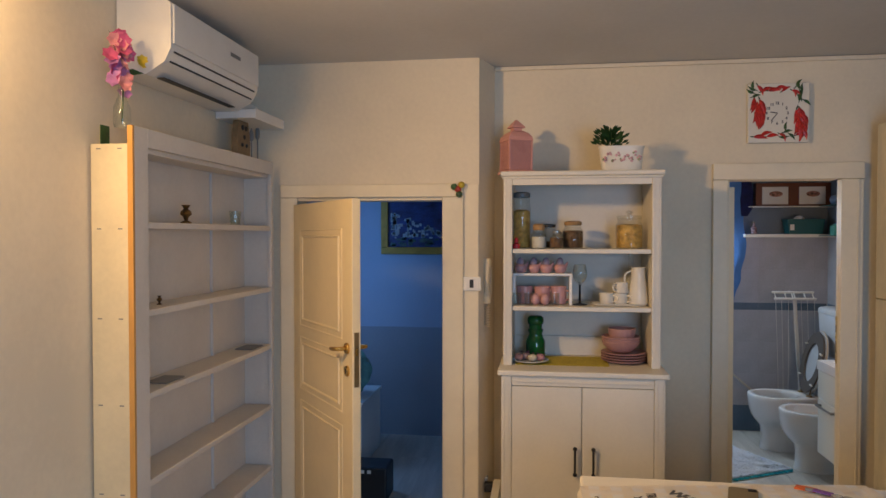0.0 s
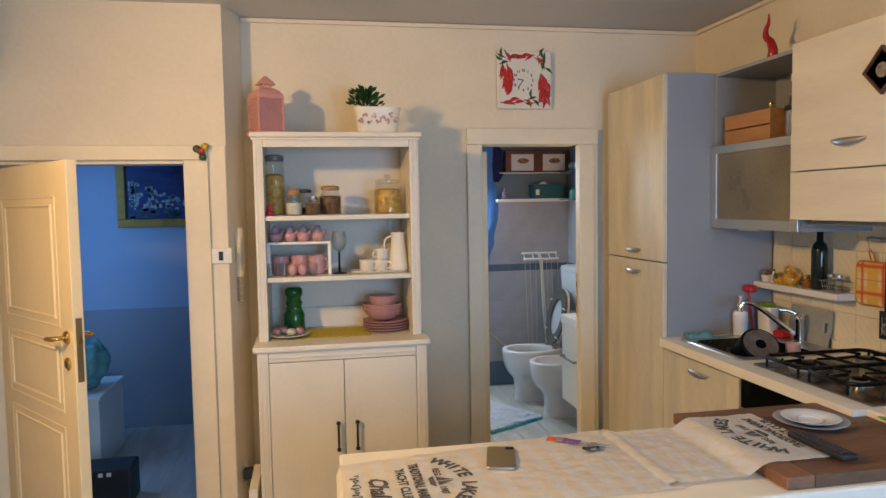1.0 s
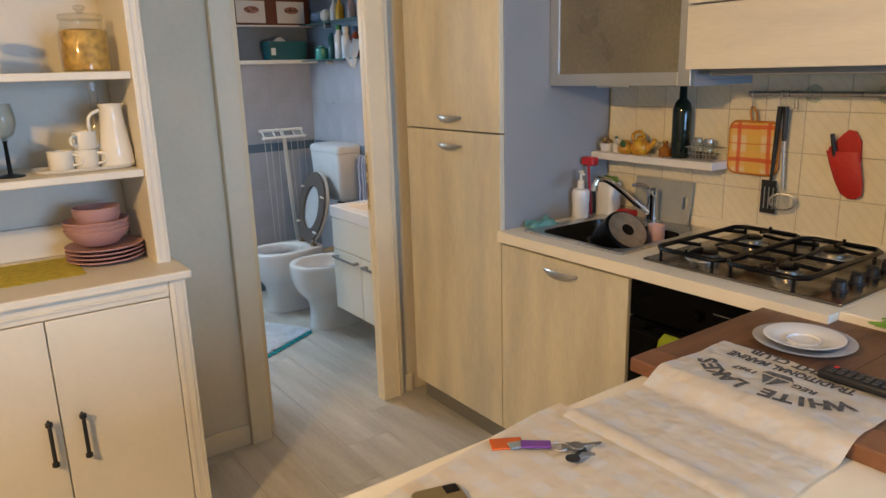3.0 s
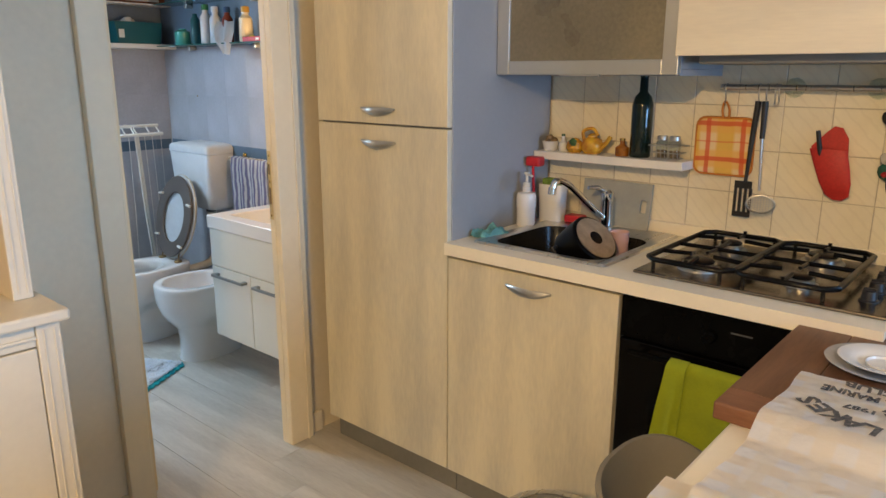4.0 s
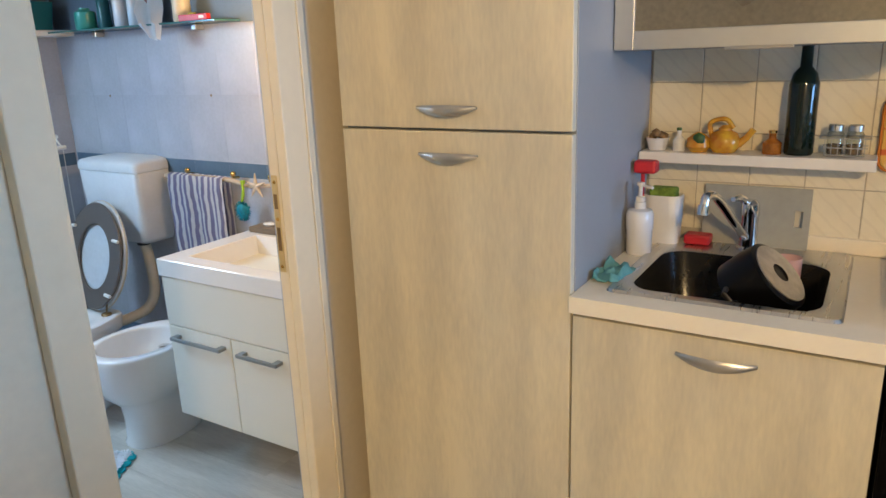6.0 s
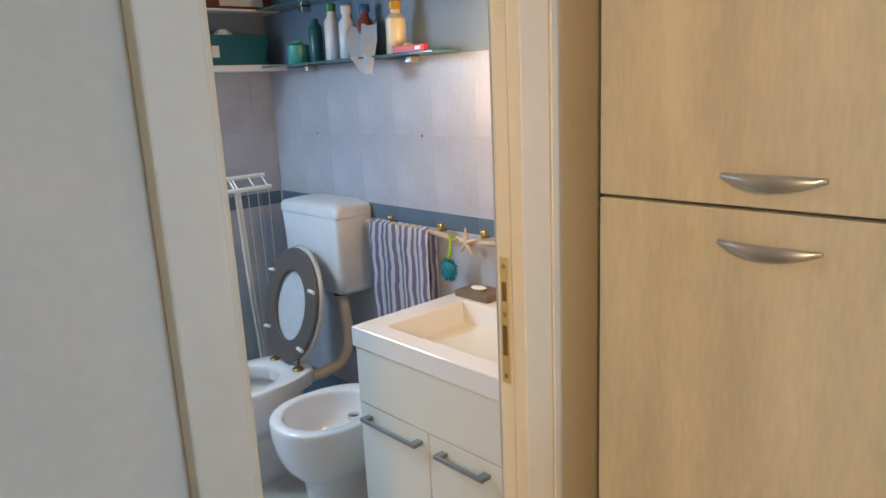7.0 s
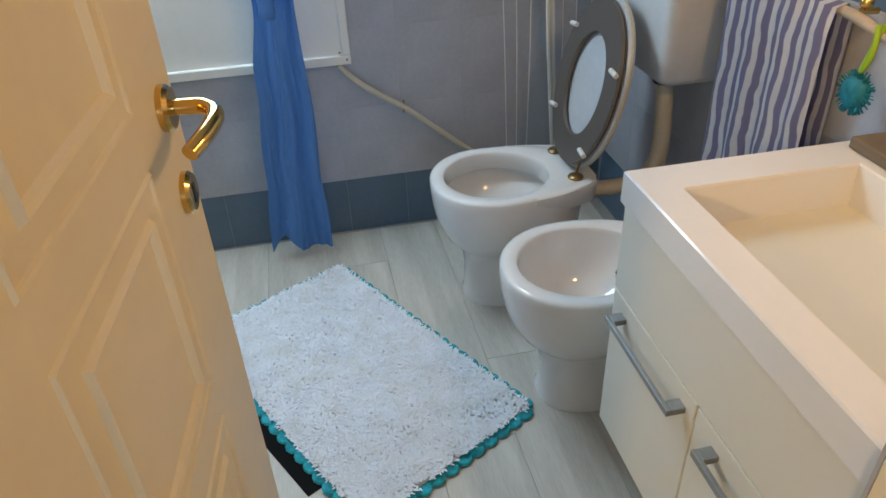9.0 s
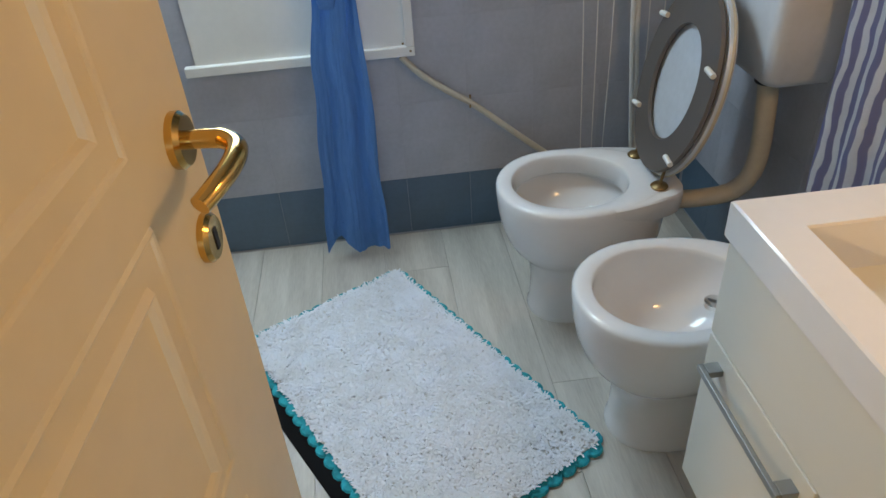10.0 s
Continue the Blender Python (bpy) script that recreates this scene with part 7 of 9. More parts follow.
def mug(x, y, z, mat, r=0.040, h=0.088, label="pink ceramic mug with looped handle", group="mugs", name="mug", turn=0.5):
    t = thing(name, (x, y, z), label, "mug", group)
    bm = bmesh.new()
    lathe(bm, x, y, z, [(r * 0.85, 0), (r * 0.95, 0.004), (r, h), (r * 0.94, h), (r * 0.86, 0.006)], 24)
    part("cup", bm, mat, t, "", 40)
    bm = bmesh.new()
    dx, dy = math.cos(turn), math.sin(turn)
    tube(bm, curve([(x + dx * r * 0.95, y + dy * r * 0.95, z + h * 0.8), (x + dx * r * 1.6, y + dy * r * 1.6, z + h * 0.7), (x + dx * r * 1.6, y + dy * r * 1.6, z + h * 0.35), (x + dx * r * 0.93, y + dy * r * 0.93, z + h * 0.22)], 5), 0.0045, 8)
    part("handle", bm, mat, t, "", 60)


mug(0.166, 3.73, S2, PINK), mug(0.256, 3.73, S2, PINK, turn=-0.3), mug(0.337, 3.73, S2, PINK, turn=-0.4)
_rnd = random.Random(2)
for _x in (0.222, 0.269):
    _t = thing("pink_egg", (_x, 3.645, S2), "small shiny pink ceramic egg", "ornament", "pink eggs")
    _bm = bmesh.new()
    bmesh.ops.create_icosphere(_bm, subdivisions=3, radius=1, matrix=Matrix.Translation((_x, 3.645, S2 + 0.029)) @ Matrix.Diagonal((0.022, 0.022, 0.029, 1)))
    part("egg", _bm, PINK, _t, "", 80)
for _x in (0.130, 0.190, 0.318):
    _t = thing("shot_glass", (_x, 3.66, S2), "small clear drinking glass", "glass", "small glasses")
    _bm = bmesh.new()
    lathe(_bm, _x, 3.64, S2, [(0.020, 0), (0.024, 0.062), (0.0225, 0.062), (0.0185, 0.005)], 18)
    part("glass", _bm, TINTGLASS, _t, "", 40)


def wine_glass():
    x, y, z = 0.441, 3.69, S2
    t = thing("wine_glass", (x, y, z), "wine glass with a black stem", "glass")
    bm = bmesh.new()
    lathe(bm, x, y, z, [(0.036, 0), (0.036, 0.003), (0.006, 0.010), (0.005, 0.095), (0.008, 0.10)], 24)
    part("stem", bm, BLACK, t, "black glass stem", 40)
    bm = bmesh.new()
    lathe(bm, x, y, z + 0.1005, [(0.006, 0), (0.026, 0.018), (0.036, 0.045), (0.034, 0.075), (0.028, 0.10), (0.0265, 0.10), (0.0325, 0.075), (0.034, 0.045), (0.024, 0.020), (0.004, 0.004)], 26)
    part("bowl", bm, TINTGLASS, t, "clear bowl", 50)


wine_glass()
IVORY = material("ivory glaze", (0.76, 0.71, 0.60), 0.18, vary=0.03)
_t = thing("serving_tray", (0.63, 3.70, S2), "long ivory ceramic tray", "tray")
_bm = bmesh.new()
ring_loft(_bm, [oval(0.63, 3.70, S2 + h, a, a, b, 36, 4) for h, a, b in ((0, 0.125, 0.055), (0.003, 0.13, 0.06), (0.012, 0.138, 0.066), (0.012, 0.134, 0.062), (0.006, 0.126, 0.055))])
part("tray", _bm, IVORY, _t, "", 40)
mug(0.572, 3.69, S2 + 0.0065, IVORY, 0.036, 0.055, "ivory coffee cup upside down on the tray", "coffee cups", "coffee_cup", -0.6)
mug(0.638, 3.685, S2 + 0.0065, IVORY, 0.034, 0.055, "ivory coffee cup on the tray", "coffee cups", "coffee_cup", -0.5)
mug(0.640, 3.686, S2 + 0.062, IVORY, 0.034, 0.052, "ivory coffee cup stacked on another", "coffee cups", "coffee_cup", -2.4)


def jug():
    x, y, z = 0.722, 3.69, S2 + 0.0065
    t = thing("ivory_jug", (x, y, z), "tall ivory ceramic jug on the tray", "jug")
    bm = bmesh.new()
    lathe(bm, x, y, z, [(0.047, 0), (0.050, 0.006), (0.045, 0.055), (0.034, 0.13), (0.031, 0.17), (0.035, 0.182), (0.031, 0.182), (0.027, 0.13)], 24)
    part("body", bm, IVORY, t, "", 40)
    bm = bmesh.new()
    tube(bm, curve([(x - 0.032, y, z + 0.165), (x - 0.062, y, z + 0.145), (x - 0.062, y, z + 0.09), (x - 0.043, y, z + 0.055)], 5), 0.005, 8)
    part("handle", bm, IVORY, t, "", 60)


jug()
small_bottle("clear_carafe", 0.70, 3.80, S2, 0.034, 0.225, TINTGLASS, "clear glass carafe behind the jug", TINTGLASS)
GREENGLASS = material("emerald glass", (0.004, 0.10, 0.022), 0.06, vary=0.15, scale=20)


def green_jar():
    x, y, z = 0.222, 3.78, S3 + 0.004
    t = thing("green_glass_jar", (x, y, z), "emerald green glass apothecary jar with stopper", "jar")
    bm = bmesh.new()
    lathe(bm, x, y, z, [(0.046, 0), (0.050, 0.006), (0.050, 0.085), (0.046, 0.095), (0.040, 0.105), (0.034, 0.125), (0.040, 0.14), (0.040, 0.148)], 28)
    part("jar", bm, GREENGLASS, t, "", 40)
    bm = bmesh.new()
    lathe(bm, x, y, z + 0.1485, [(0.034, 0), (0.034, 0.022), (0.040, 0.028), (0.043, 0.045), (0.040, 0.06), (0.030, 0.068), (0.01, 0.07)], 26)
    part("stopper", bm, GREENGLASS, t, "", 40)


green_jar()


def egg_plate():
    x, y, z = 0.197, 3.655, S3 + 0.004
    t = thing("plate", (x, y, z), "small white plate with eggs and lavender", "plate")
    bm = bmesh.new()
    lathe(bm, x, y, z, [(0.05, 0), (0.06, 0.003), (0.092, 0.012), (0.090, 0.014), (0.055, 0.006)], 36)
    part("dish", bm, PORCELAIN, t, "", 40)
    for dx, dy, c in ((-0.055, -0.01, (0.52, 0.26, 0.22)), (0.012, -0.03, (0.56, 0.52, 0.40)), (-0.02, 0.02, (0.42, 0.30, 0.30)), (0.05, -0.012, (0.45, 0.22, 0.24))):
        e = thing("decor_egg", (x + dx, y + dy, z + 0.008), "small speckled decorative egg on the plate", "ornament", "decorative eggs")
        bm = bmesh.new()
        bmesh.ops.create_icosphere(bm, subdivisions=2, radius=1, matrix=Matrix.Translation((x + dx, y + dy, z + 0.026)) @ Matrix.Diagonal((0.024, 0.018, 0.018, 1)))
        part("egg", bm, material("egg shell", c, 0.5, vary=0.15, scale=70), e, "", 80)
    u = thing("lavender", (x, y, z + 0.02), "purple dried lavender sprigs on the plate", "flowers")
    bm = bmesh.new()
    rnd = random.Random(9)
    for k in range(60):
        bx, by = rnd.choice((-0.03, 0.035)), 0.005
        petals(bm, (x + bx + rnd.uniform(-0.024, 0.024), y + by + rnd.uniform(-0.03, 0.03), z + 0.012 + rnd.random() * 0.04), 0.007, 4, rnd.random() * 6)
    part("blossoms", bm, material("lavender purple", (0.13, 0.05, 0.16), 0.8, vary=0.3, scale=60), u)


egg_plate()


def doily():
    t = thing("yellow_runner", (0.40, 3.72, S3), "yellow woven runner with a zigzag edge", "runner")
    bm = bmesh.new()
    x0, x1, y0, y1 = 0.125, 0.575, 3.595, 3.85
    top = [(x0 + (x1 - x0) * k / 30, y1 + (0.006 if k % 2 else 0)) for k in range(31)]
    side = [(x1 + (0.006 if k % 2 else 0), y1 - (y1 - y0) * k / 16) for k in range(1, 17)]
    bot = [(x1 - (x1 - x0) * k / 30, y0 - (0.006 if k % 2 else 0)) for k in range(1, 31)]
    outline = top + side + bot
    ring_loft(bm, [[(x, y, S3 + h) for x, y in outline] for h in (0.0004, 0.0022)])
    part("cloth", bm, material("yellow weave", (0.58, 0.46, 0.05), 0.95, vary=0.12, scale=40, bump=0.4, fine=180), t)


doily()
PINKWARE = material("matt pink stoneware", (0.46, 0.255, 0.24), 0.45, vary=0.05, scale=10)
for _k in range(4):
    _t = thing("pink_plate", (0.66, 3.74, S3 + 0.001 + _k * 0.0125), "pink stoneware dinner plate in a stack", "plate", "pink plate stack")
    _bm = bmesh.new()
    _r = 0.112
    lathe(_bm, 0.660, 3.735, S3 + 0.001 + _k * 0.0125, [(_r * 0.6, 0), (_r * 0.7, 0.002), (_r, 0.013), (_r * 1.0, 0.016), (_r * 0.97, 0.0165), (_r * 0.7, 0.0075)], 40)
    part("dish", _bm, PINKWARE, _t, "", 40)
for _k in range(3):
    _t = thing("pink_bowl", (0.645, 3.735, S3 + 0.054 + _k * 0.0125), "pink stoneware soup bowl in a stack", "bowl", "pink bowl stack")
    _bm = bmesh.new()
    _r = 0.094
    lathe(_bm, 0.645, 3.735, S3 + 0.056 + _k * 0.0125, [(_r * 0.55, 0), (_r * 0.62, 0.004), (_r * 0.9, 0.03), (_r, 0.05), (_r * 0.97, 0.052), (_r * 0.85, 0.032), (_r * 0.58, 0.0125)], 40)
    part("bowl", _bm, PINKWARE, _t, "", 40)
_t = thing("pink_small_bowl", (0.65, 3.735, S3 + 0.10), "small pink stoneware bowl on top of the stack", "bowl")
_bm = bmesh.new()
lathe(_bm, 0.650, 3.735, S3 + 0.0955, [(0.045, 0), (0.05, 0.004), (0.066, 0.05), (0.068, 0.075), (0.064, 0.075), (0.060, 0.05), (0.044, 0.008)], 36)
part("bowl", _bm, PINKWARE, _t, "", 40)


# ---- bedroom seen through its door ----
def painting():
    t = thing("painting", (-0.63, 5.49, 1.405), "blue harbour town painting in a gold frame", "painting")
    x0, x1, z0, z1, y = -0.985, -0.23, 1.405, 1.955, 5.498
    f = 0.055
    m = material("dull gold frame", (0.42, 0.25, 0.05), 0.4, 0.3, vary=0.12, scale=20)
    for a in ((x0, x1, z0, z0 + f), (x0, x1, z1 - f, z1), (x0, x0 + f, z0 + f, z1 - f), (x1 - f, x1, z0 + f, z1 - f)):
        box("frame", a[0], a[1], y - 0.03, y, a[2], a[3], m, t, 0.004)
    box("canvas", x0 + f, x1 - f, y - 0.012, y - 0.004, z0 + f, z1 - f, material("deep blue oil paint", (0.012, 0.045, 0.20), 0.4, vary=0.4, scale=7, stretch=(1, 1, 2.5)), t)
    rnd = random.Random(6)
    pale, green = bmesh.new(), bmesh.new()
    for k in range(110):
        u = rnd.random() ** 1.4
        cx, cz = x0 + f + 0.02 + u * 0.50, z0 + f + 0.05 + (0.19 * (1 - u)) * rnd.random() + 0.015
        w, h = rnd.uniform(0.012, 0.03), rnd.uniform(0.012, 0.03)
        cuboid(pale, cx, cx + w, y - 0.0145, y - 0.0122, cz, cz + h)
    for k in range(26):
        cx, cz = x0 + f + 0.01 + rnd.random() * 0.55, z0 + f + 0.004 + rnd.random() * 0.055
        cuboid(green, cx, cx + rnd.uniform(0.02, 0.06), y - 0.0155, y - 0.0122, cz, cz + rnd.uniform(0.01, 0.03))
    part("painted_town", pale, material("pale house paint", (0.34, 0.40, 0.44), 0.5, vary=0.12, scale=20), t)["kind"] = "stuff"
    part("painted_shore", green, material("shore paint", (0.03, 0.10, 0.10), 0.5, vary=0.2, scale=40), t)["kind"] = "stuff"


painting()
slab("baseboard_bedroom", -1.79, 0.64, 5.484, 5.4985, 0, 0.84, material("grey-blue wainscot paint", (0.25, 0.30, 0.36), 0.6, vary=0.06, scale=2, bump=0.1), "grey-blue painted lower wall", "wall")
_t = thing("white_cabinet", (-1.15, 4.9, 0), "low white cabinet in the bedroom", "cabinet")
box("body", -1.45, -0.93, 4.66, 5.2, 0.0, 0.42, LACQUER, _t, 0.004)
box("top", -1.46, -0.92, 4.65, 5.21, 0.4205, 0.44, LACQUER, _t, 0.004)
_t = thing("teal_bag", (-1.05, 4.85, 0.44), "crumpled teal fabric bag on the cabinet", "bag")
_bm = bmesh.new()
bmesh.ops.create_icosphere(_bm, subdivisions=4, radius=1)
for _v in _bm.verts:
    _d = 1 + 0.22 * noise.noise(_v.co * 2.2) + 0.08 * noise.noise(_v.co * 6)
    _v.co = Vector((-1.05 + _v.co.x * 0.13 * _d, 4.86 + _v.co.y * 0.12 * _d, 0.60 + _v.co.z * 0.155 * _d))
part("bag", _bm, TEAL_CLOTH, _t, "", 80)
_t = thing("black_box", (-0.76, 4.18, 0), "open black storage box on the bedroom floor", "box")
box("box", -0.885, -0.635, 4.10, 4.30, 0.0, 0.20, BLACK_PLASTIC, _t, 0.012)
for _x in (-0.79, -0.75):
    box("tag", _x, _x + 0.022, 4.0985, 4.0995, 0.165, 0.185, PLASTIC_WHITE, _t)

# ---- bathroom fittings ----
ROOM[0] = BATHROOM
TAUPE = material("taupe seat", (0.115, 0.10, 0.09), 0.4, vary=0.05)
CREAMPLASTIC = material("cream seat edge", (0.55, 0.47, 0.34), 0.4)


def seat():
    """The raised seat and lid, leaning on the flush pipe."""
    t = toilet
    base = Vector((2.185, 5.60, 0.415))
    up = Vector((0.105, 0, 0.452)).normalized()
    out = Vector((-up.z, 0, up.x))
    def ring(h0, ry, rz, d, n=44):
        c = base + up * h0 + out * d
        return [tuple(c + Vector((0, 1, 0)) * ry * math.cos(a) + up * rz * math.sin(a) - ORIGIN[t] + Vector(ORIGIN[t])) for a in [2 * math.pi * k / n for k in range(n)]]
    bm = bmesh.new()
    ring_loft(bm, [ring(0.225, 0.178, 0.222, 0.0), ring(0.225, 0.182, 0.226, 0.006), ring(0.225, 0.178, 0.222, 0.013), ring(0.222, 0.110, 0.140, 0.013), ring(0.222, 0.106, 0.136, 0.006), ring(0.222, 0.110, 0.140, 0.0), ring(0.225, 0.178, 0.222, 0.0)], False, False)
    s = part("seat", bm, TAUPE, t, "raised taupe toilet seat", 40)
    for y, h in ((0.145, 0.34), (-0.150, 0.30), (0.135, 0.11), (-0.115, 0.07)):
        c = base + up * h + out * 0.018 + Vector((0, y, 0))
        bm = bmesh.new()
        rod(bm, c - Vector((0, 0.018 if y > 0 else -0.018, 0)) + up * 0.004, c + Vector((0, 0.018 if y > 0 else -0.018, 0)), 0.007, 8)
        part("bumper", bm, PLASTIC_WHITE, s, "white rubber bumper", 50)
    bm = bmesh.new()
    ring_loft(bm, [ring(0.225, 0.184, 0.230, -0.022), ring(0.225, 0.188, 0.234, -0.014), ring(0.225, 0.184, 0.230, -0.004)])
    part("lid", bm, LIDWHITE, t, "white lid behind the seat", 40)
    bm = bmesh.new()
    ring_loft(bm, [ring(0.225, 0.1885, 0.2345, -0.017), ring(0.225, 0.1905, 0.2365, -0.013), ring(0.225, 0.1885, 0.2345, -0.009)], False, False)
    part("lid_edge", bm, CREAMPLASTIC, t, "cream lid edge", 40)
    for y in (5.515, 5.685):
        bm = bmesh.new()
        lathe(bm, 2.185, y, 0.400, [(0.020, 0), (0.022, 0.004), (0.018, 0.009), (0.006, 0.012)], 18)
        rod(bm, (2.185, y, 0.405), (2.195, y, 0.455), 0.004, 8)
        part("hinge", bm, LOCKMETAL, t, "dull metal hinge", 40)


LIDWHITE = material("white lid", (0.60, 0.63, 0.66), 0.3)
seat()
_bm = bmesh.new()
_deck = [(2.05, 0.170), (2.09, 0.165), (2.13, 0.156), (2.17, 0.144), (2.21, 0.130), (2.236, 0.114), (2.246, 0.085)]
_hole = [(2.05, 0.130), (2.085, 0.112), (2.115, 0.082), (2.135, 0.042)]
_shape = [(x, w) for x, w in _deck] + [(x, -w) for x, w in _deck[::-1]] + [(x, -w) for x, w in _hole] + [(x, w) for x, w in _hole[::-1]]
ring_loft(_bm, [[(x, 5.60 + w * (k if n < 14 else 1), z) for n, (x, w) in enumerate(_shape)] for z, k in ((0.330, 0.86), (0.365, 0.975), (0.385, 1.0), (0.395, 0.995), (0.3988, 0.965))])
part("hinge_deck", _bm, PORCELAIN, toilet, "", 40)
_bm = bmesh.new()
lathe(_bm, 1.955, 5.60, 0.245, [(0.10, 0), (0.10, 0.004)], 28)
part("water", _bm, material("toilet water", (0.30, 0.30, 0.27), 0.04), toilet)
_bm = bmesh.new()
lathe(_bm, 2.17, 5.14, 0.330, [(0.022, 0), (0.022, 0.012), (0.012, 0.014)], 18)
part("drain", _bm, CHROME, bidet, "", 40)
_t = thing("waste_pipe", (2.2, 4.55, 0), "chrome waste trap under the vanity", "pipe")
_bm = bmesh.new()
lathe(_bm, 2.22, 4.55, 0.10, [(0.034, 0), (0.036, 0.004), (0.036, 0.05), (0.02, 0.055), (0.02, 0.104)], 20)
part("trap", _bm, CHROME, _t, "", 40)
_bm = bmesh.new()
rod(_bm, (2.24, 4.55, 0.135), (2.499, 4.55, 0.135), 0.018, 12)
part("pipe", _bm, CHROME, _t, "", 40)


def folds(bm, path, z_rows, depth, waves, seed, width):
    """A hanging cloth in uneven folds: each row has a height, a centre, a half width and a fold depth."""
    g = []
    n = 90
    for (za, ca, ha, aa), (zb, cb, hb, ab) in zip(z_rows, z_rows[1:]):
        for q in range(9 if zb != z_rows[-1][0] else 10):
            s = q / 9
            e = s * s * (3 - 2 * s)
            z, cx, hw, amp = za + (zb - za) * s, ca + (cb - ca) * e, ha + (hb - ha) * e, aa + (ab - aa) * e
            row = []
            for i in range(n + 1):
                u = i / n * 2 - 1
                bend = noise.noise(Vector((u * 1.6, z * 1.3, seed)))
                x = cx + hw * (u + 0.10 * noise.noise(Vector((u * 2, z * 5, seed + 5))))
                y = path - depth - amp * (0.75 * math.sin(u * waves * 0.62 + seed + bend * 2.6) + 0.8 * bend + 0.35 * noise.noise(Vector((u * 7, z * 4, seed + 2))) + 0.12 * noise.noise(Vector((u * 16, z * 22, seed + 9))))
                row.append(bm.verts.new((x, min(y, path - 0.004), z + 0.010 * noise.noise(Vector((u * 3, seed, 1))) * (q > 0))))
            g.append(row)
    for a, b in zip(g, g[1:]):
        for i in range(n):
            bm.faces.new((a[i], a[i + 1], b[i + 1], b[i]))


def curtain_material():
    m = bpy.data.materials.new("blue voile curtain")
    m.use_nodes = True
    n, l = m.node_tree.nodes, m.node_tree.links
    b = n["Principled BSDF"]
    tr, mix, no = n.new("ShaderNodeBsdfTranslucent"), n.new("ShaderNodeMixShader"), n.new("ShaderNodeTexNoise")
    no.inputs["Scale"].default_value = 30
    rmp = n.new("ShaderNodeValToRGB")
    rmp.color_ramp.elements[0].color, rmp.color_ramp.elements[1].color = (0.07, 0.20, 0.50, 1), (0.11, 0.28, 0.62, 1)
    l.new(no.outputs[0], rmp.inputs[0])
    l.new(rmp.outputs[0], b.inputs["Base Color"])
    l.new(rmp.outputs[0], tr.inputs["Color"])
    b.inputs["Roughness"].default_value = 0.85
    mix.inputs[0].default_value = 0.22
    l.new(b.outputs[0], mix.inputs[1])
    l.new(tr.outputs[0], mix.inputs[2])
    l.new(mix.outputs[0], n["Material Output"].inputs[0])
    return m


def curtain():
    t = thing("curtain", (1.45, 5.95, 0), "blue voile curtain knotted to one side of the window", "curtain")
    m = curtain_material()
    bm = bmesh.new()
    folds(bm, 6.0, [(2.10, 1.42, 0.44, 0.014), (1.7, 1.44, 0.43, 0.018), (1.40, 1.50, 0.36, 0.022), (1.22, 1.54, 0.29, 0.026), (1.08, 1.56, 0.22, 0.030), (1.0, 1.53, 0.16, 0.030), (0.965, 1.49, 0.09, 0.022), (0.955, 1.46, 0.03, 0.012)], 0.045, 14, 0.3, 0)
    part("upper_drape", bm, m, t, "", 80)
    bm = bmesh.new()
    folds(bm, 6.0, [(1.35, 1.68, 0.12, 0.012), (1.15, 1.71, 0.10, 0.014), (1.02, 1.71, 0.075, 0.014), (0.935, 1.70, 0.06, 0.012)], 0.022, 12, 1.1, 0)
    part("side_drape", bm, m, t, "", 80)
    bm = bmesh.new()
    bmesh.ops.create_icosphere(bm, subdivisions=3, radius=1)
    for v in bm.verts:
        d = 1 + 0.25 * noise.noise(v.co * 3)
        v.co = Vector((1.462 + v.co.x * 0.04 * d, 5.94 + v.co.y * 0.03 * d, 0.955 + v.co.z * 0.034 * d))
    for pts in ([(1.455, 5.93, 0.95), (1.42, 5.905, 0.935), (1.385, 5.895, 0.92)], [(1.465, 5.925, 0.94), (1.478, 5.905, 0.90), (1.485, 5.90, 0.85)], [(1.45, 5.925, 0.94), (1.425, 5.905, 0.88), (1.42, 5.90, 0.80)]):
        tube(bm, curve(pts, 5), [0.016, 0.015, 0.018, 0.020, 0.022, 0.024, 0.022, 0.024, 0.022, 0.024, 0.020][:11], 10)
    part("knot", bm, m, t, "", 80)
    bm = bmesh.new()
    folds(bm, 6.0, [(0.95, 1.452, 0.028, 0.010), (0.85, 1.440, 0.055, 0.014), (0.6, 1.428, 0.075, 0.017), (0.3, 1.415, 0.088, 0.018), (0.05, 1.405, 0.100, 0.022)], 0.065, 9, 2.0, 0)
    for v in bm.verts:
        if v.co.z < 0.12:
            v.co.z += 0.05 * max(0, math.sin((v.co.x - 1.31) * 33)) - 0.02
    part("lower_drape", bm, m, t, "", 80)
    bm = bmesh.new()
    rod(bm, (0.92, 5.955, 2.11), (1.9, 5.955, 2.11), 0.008, 10)
    part("curtain_rod", bm, PLASTIC_WHITE, t, "", 40)


curtain()
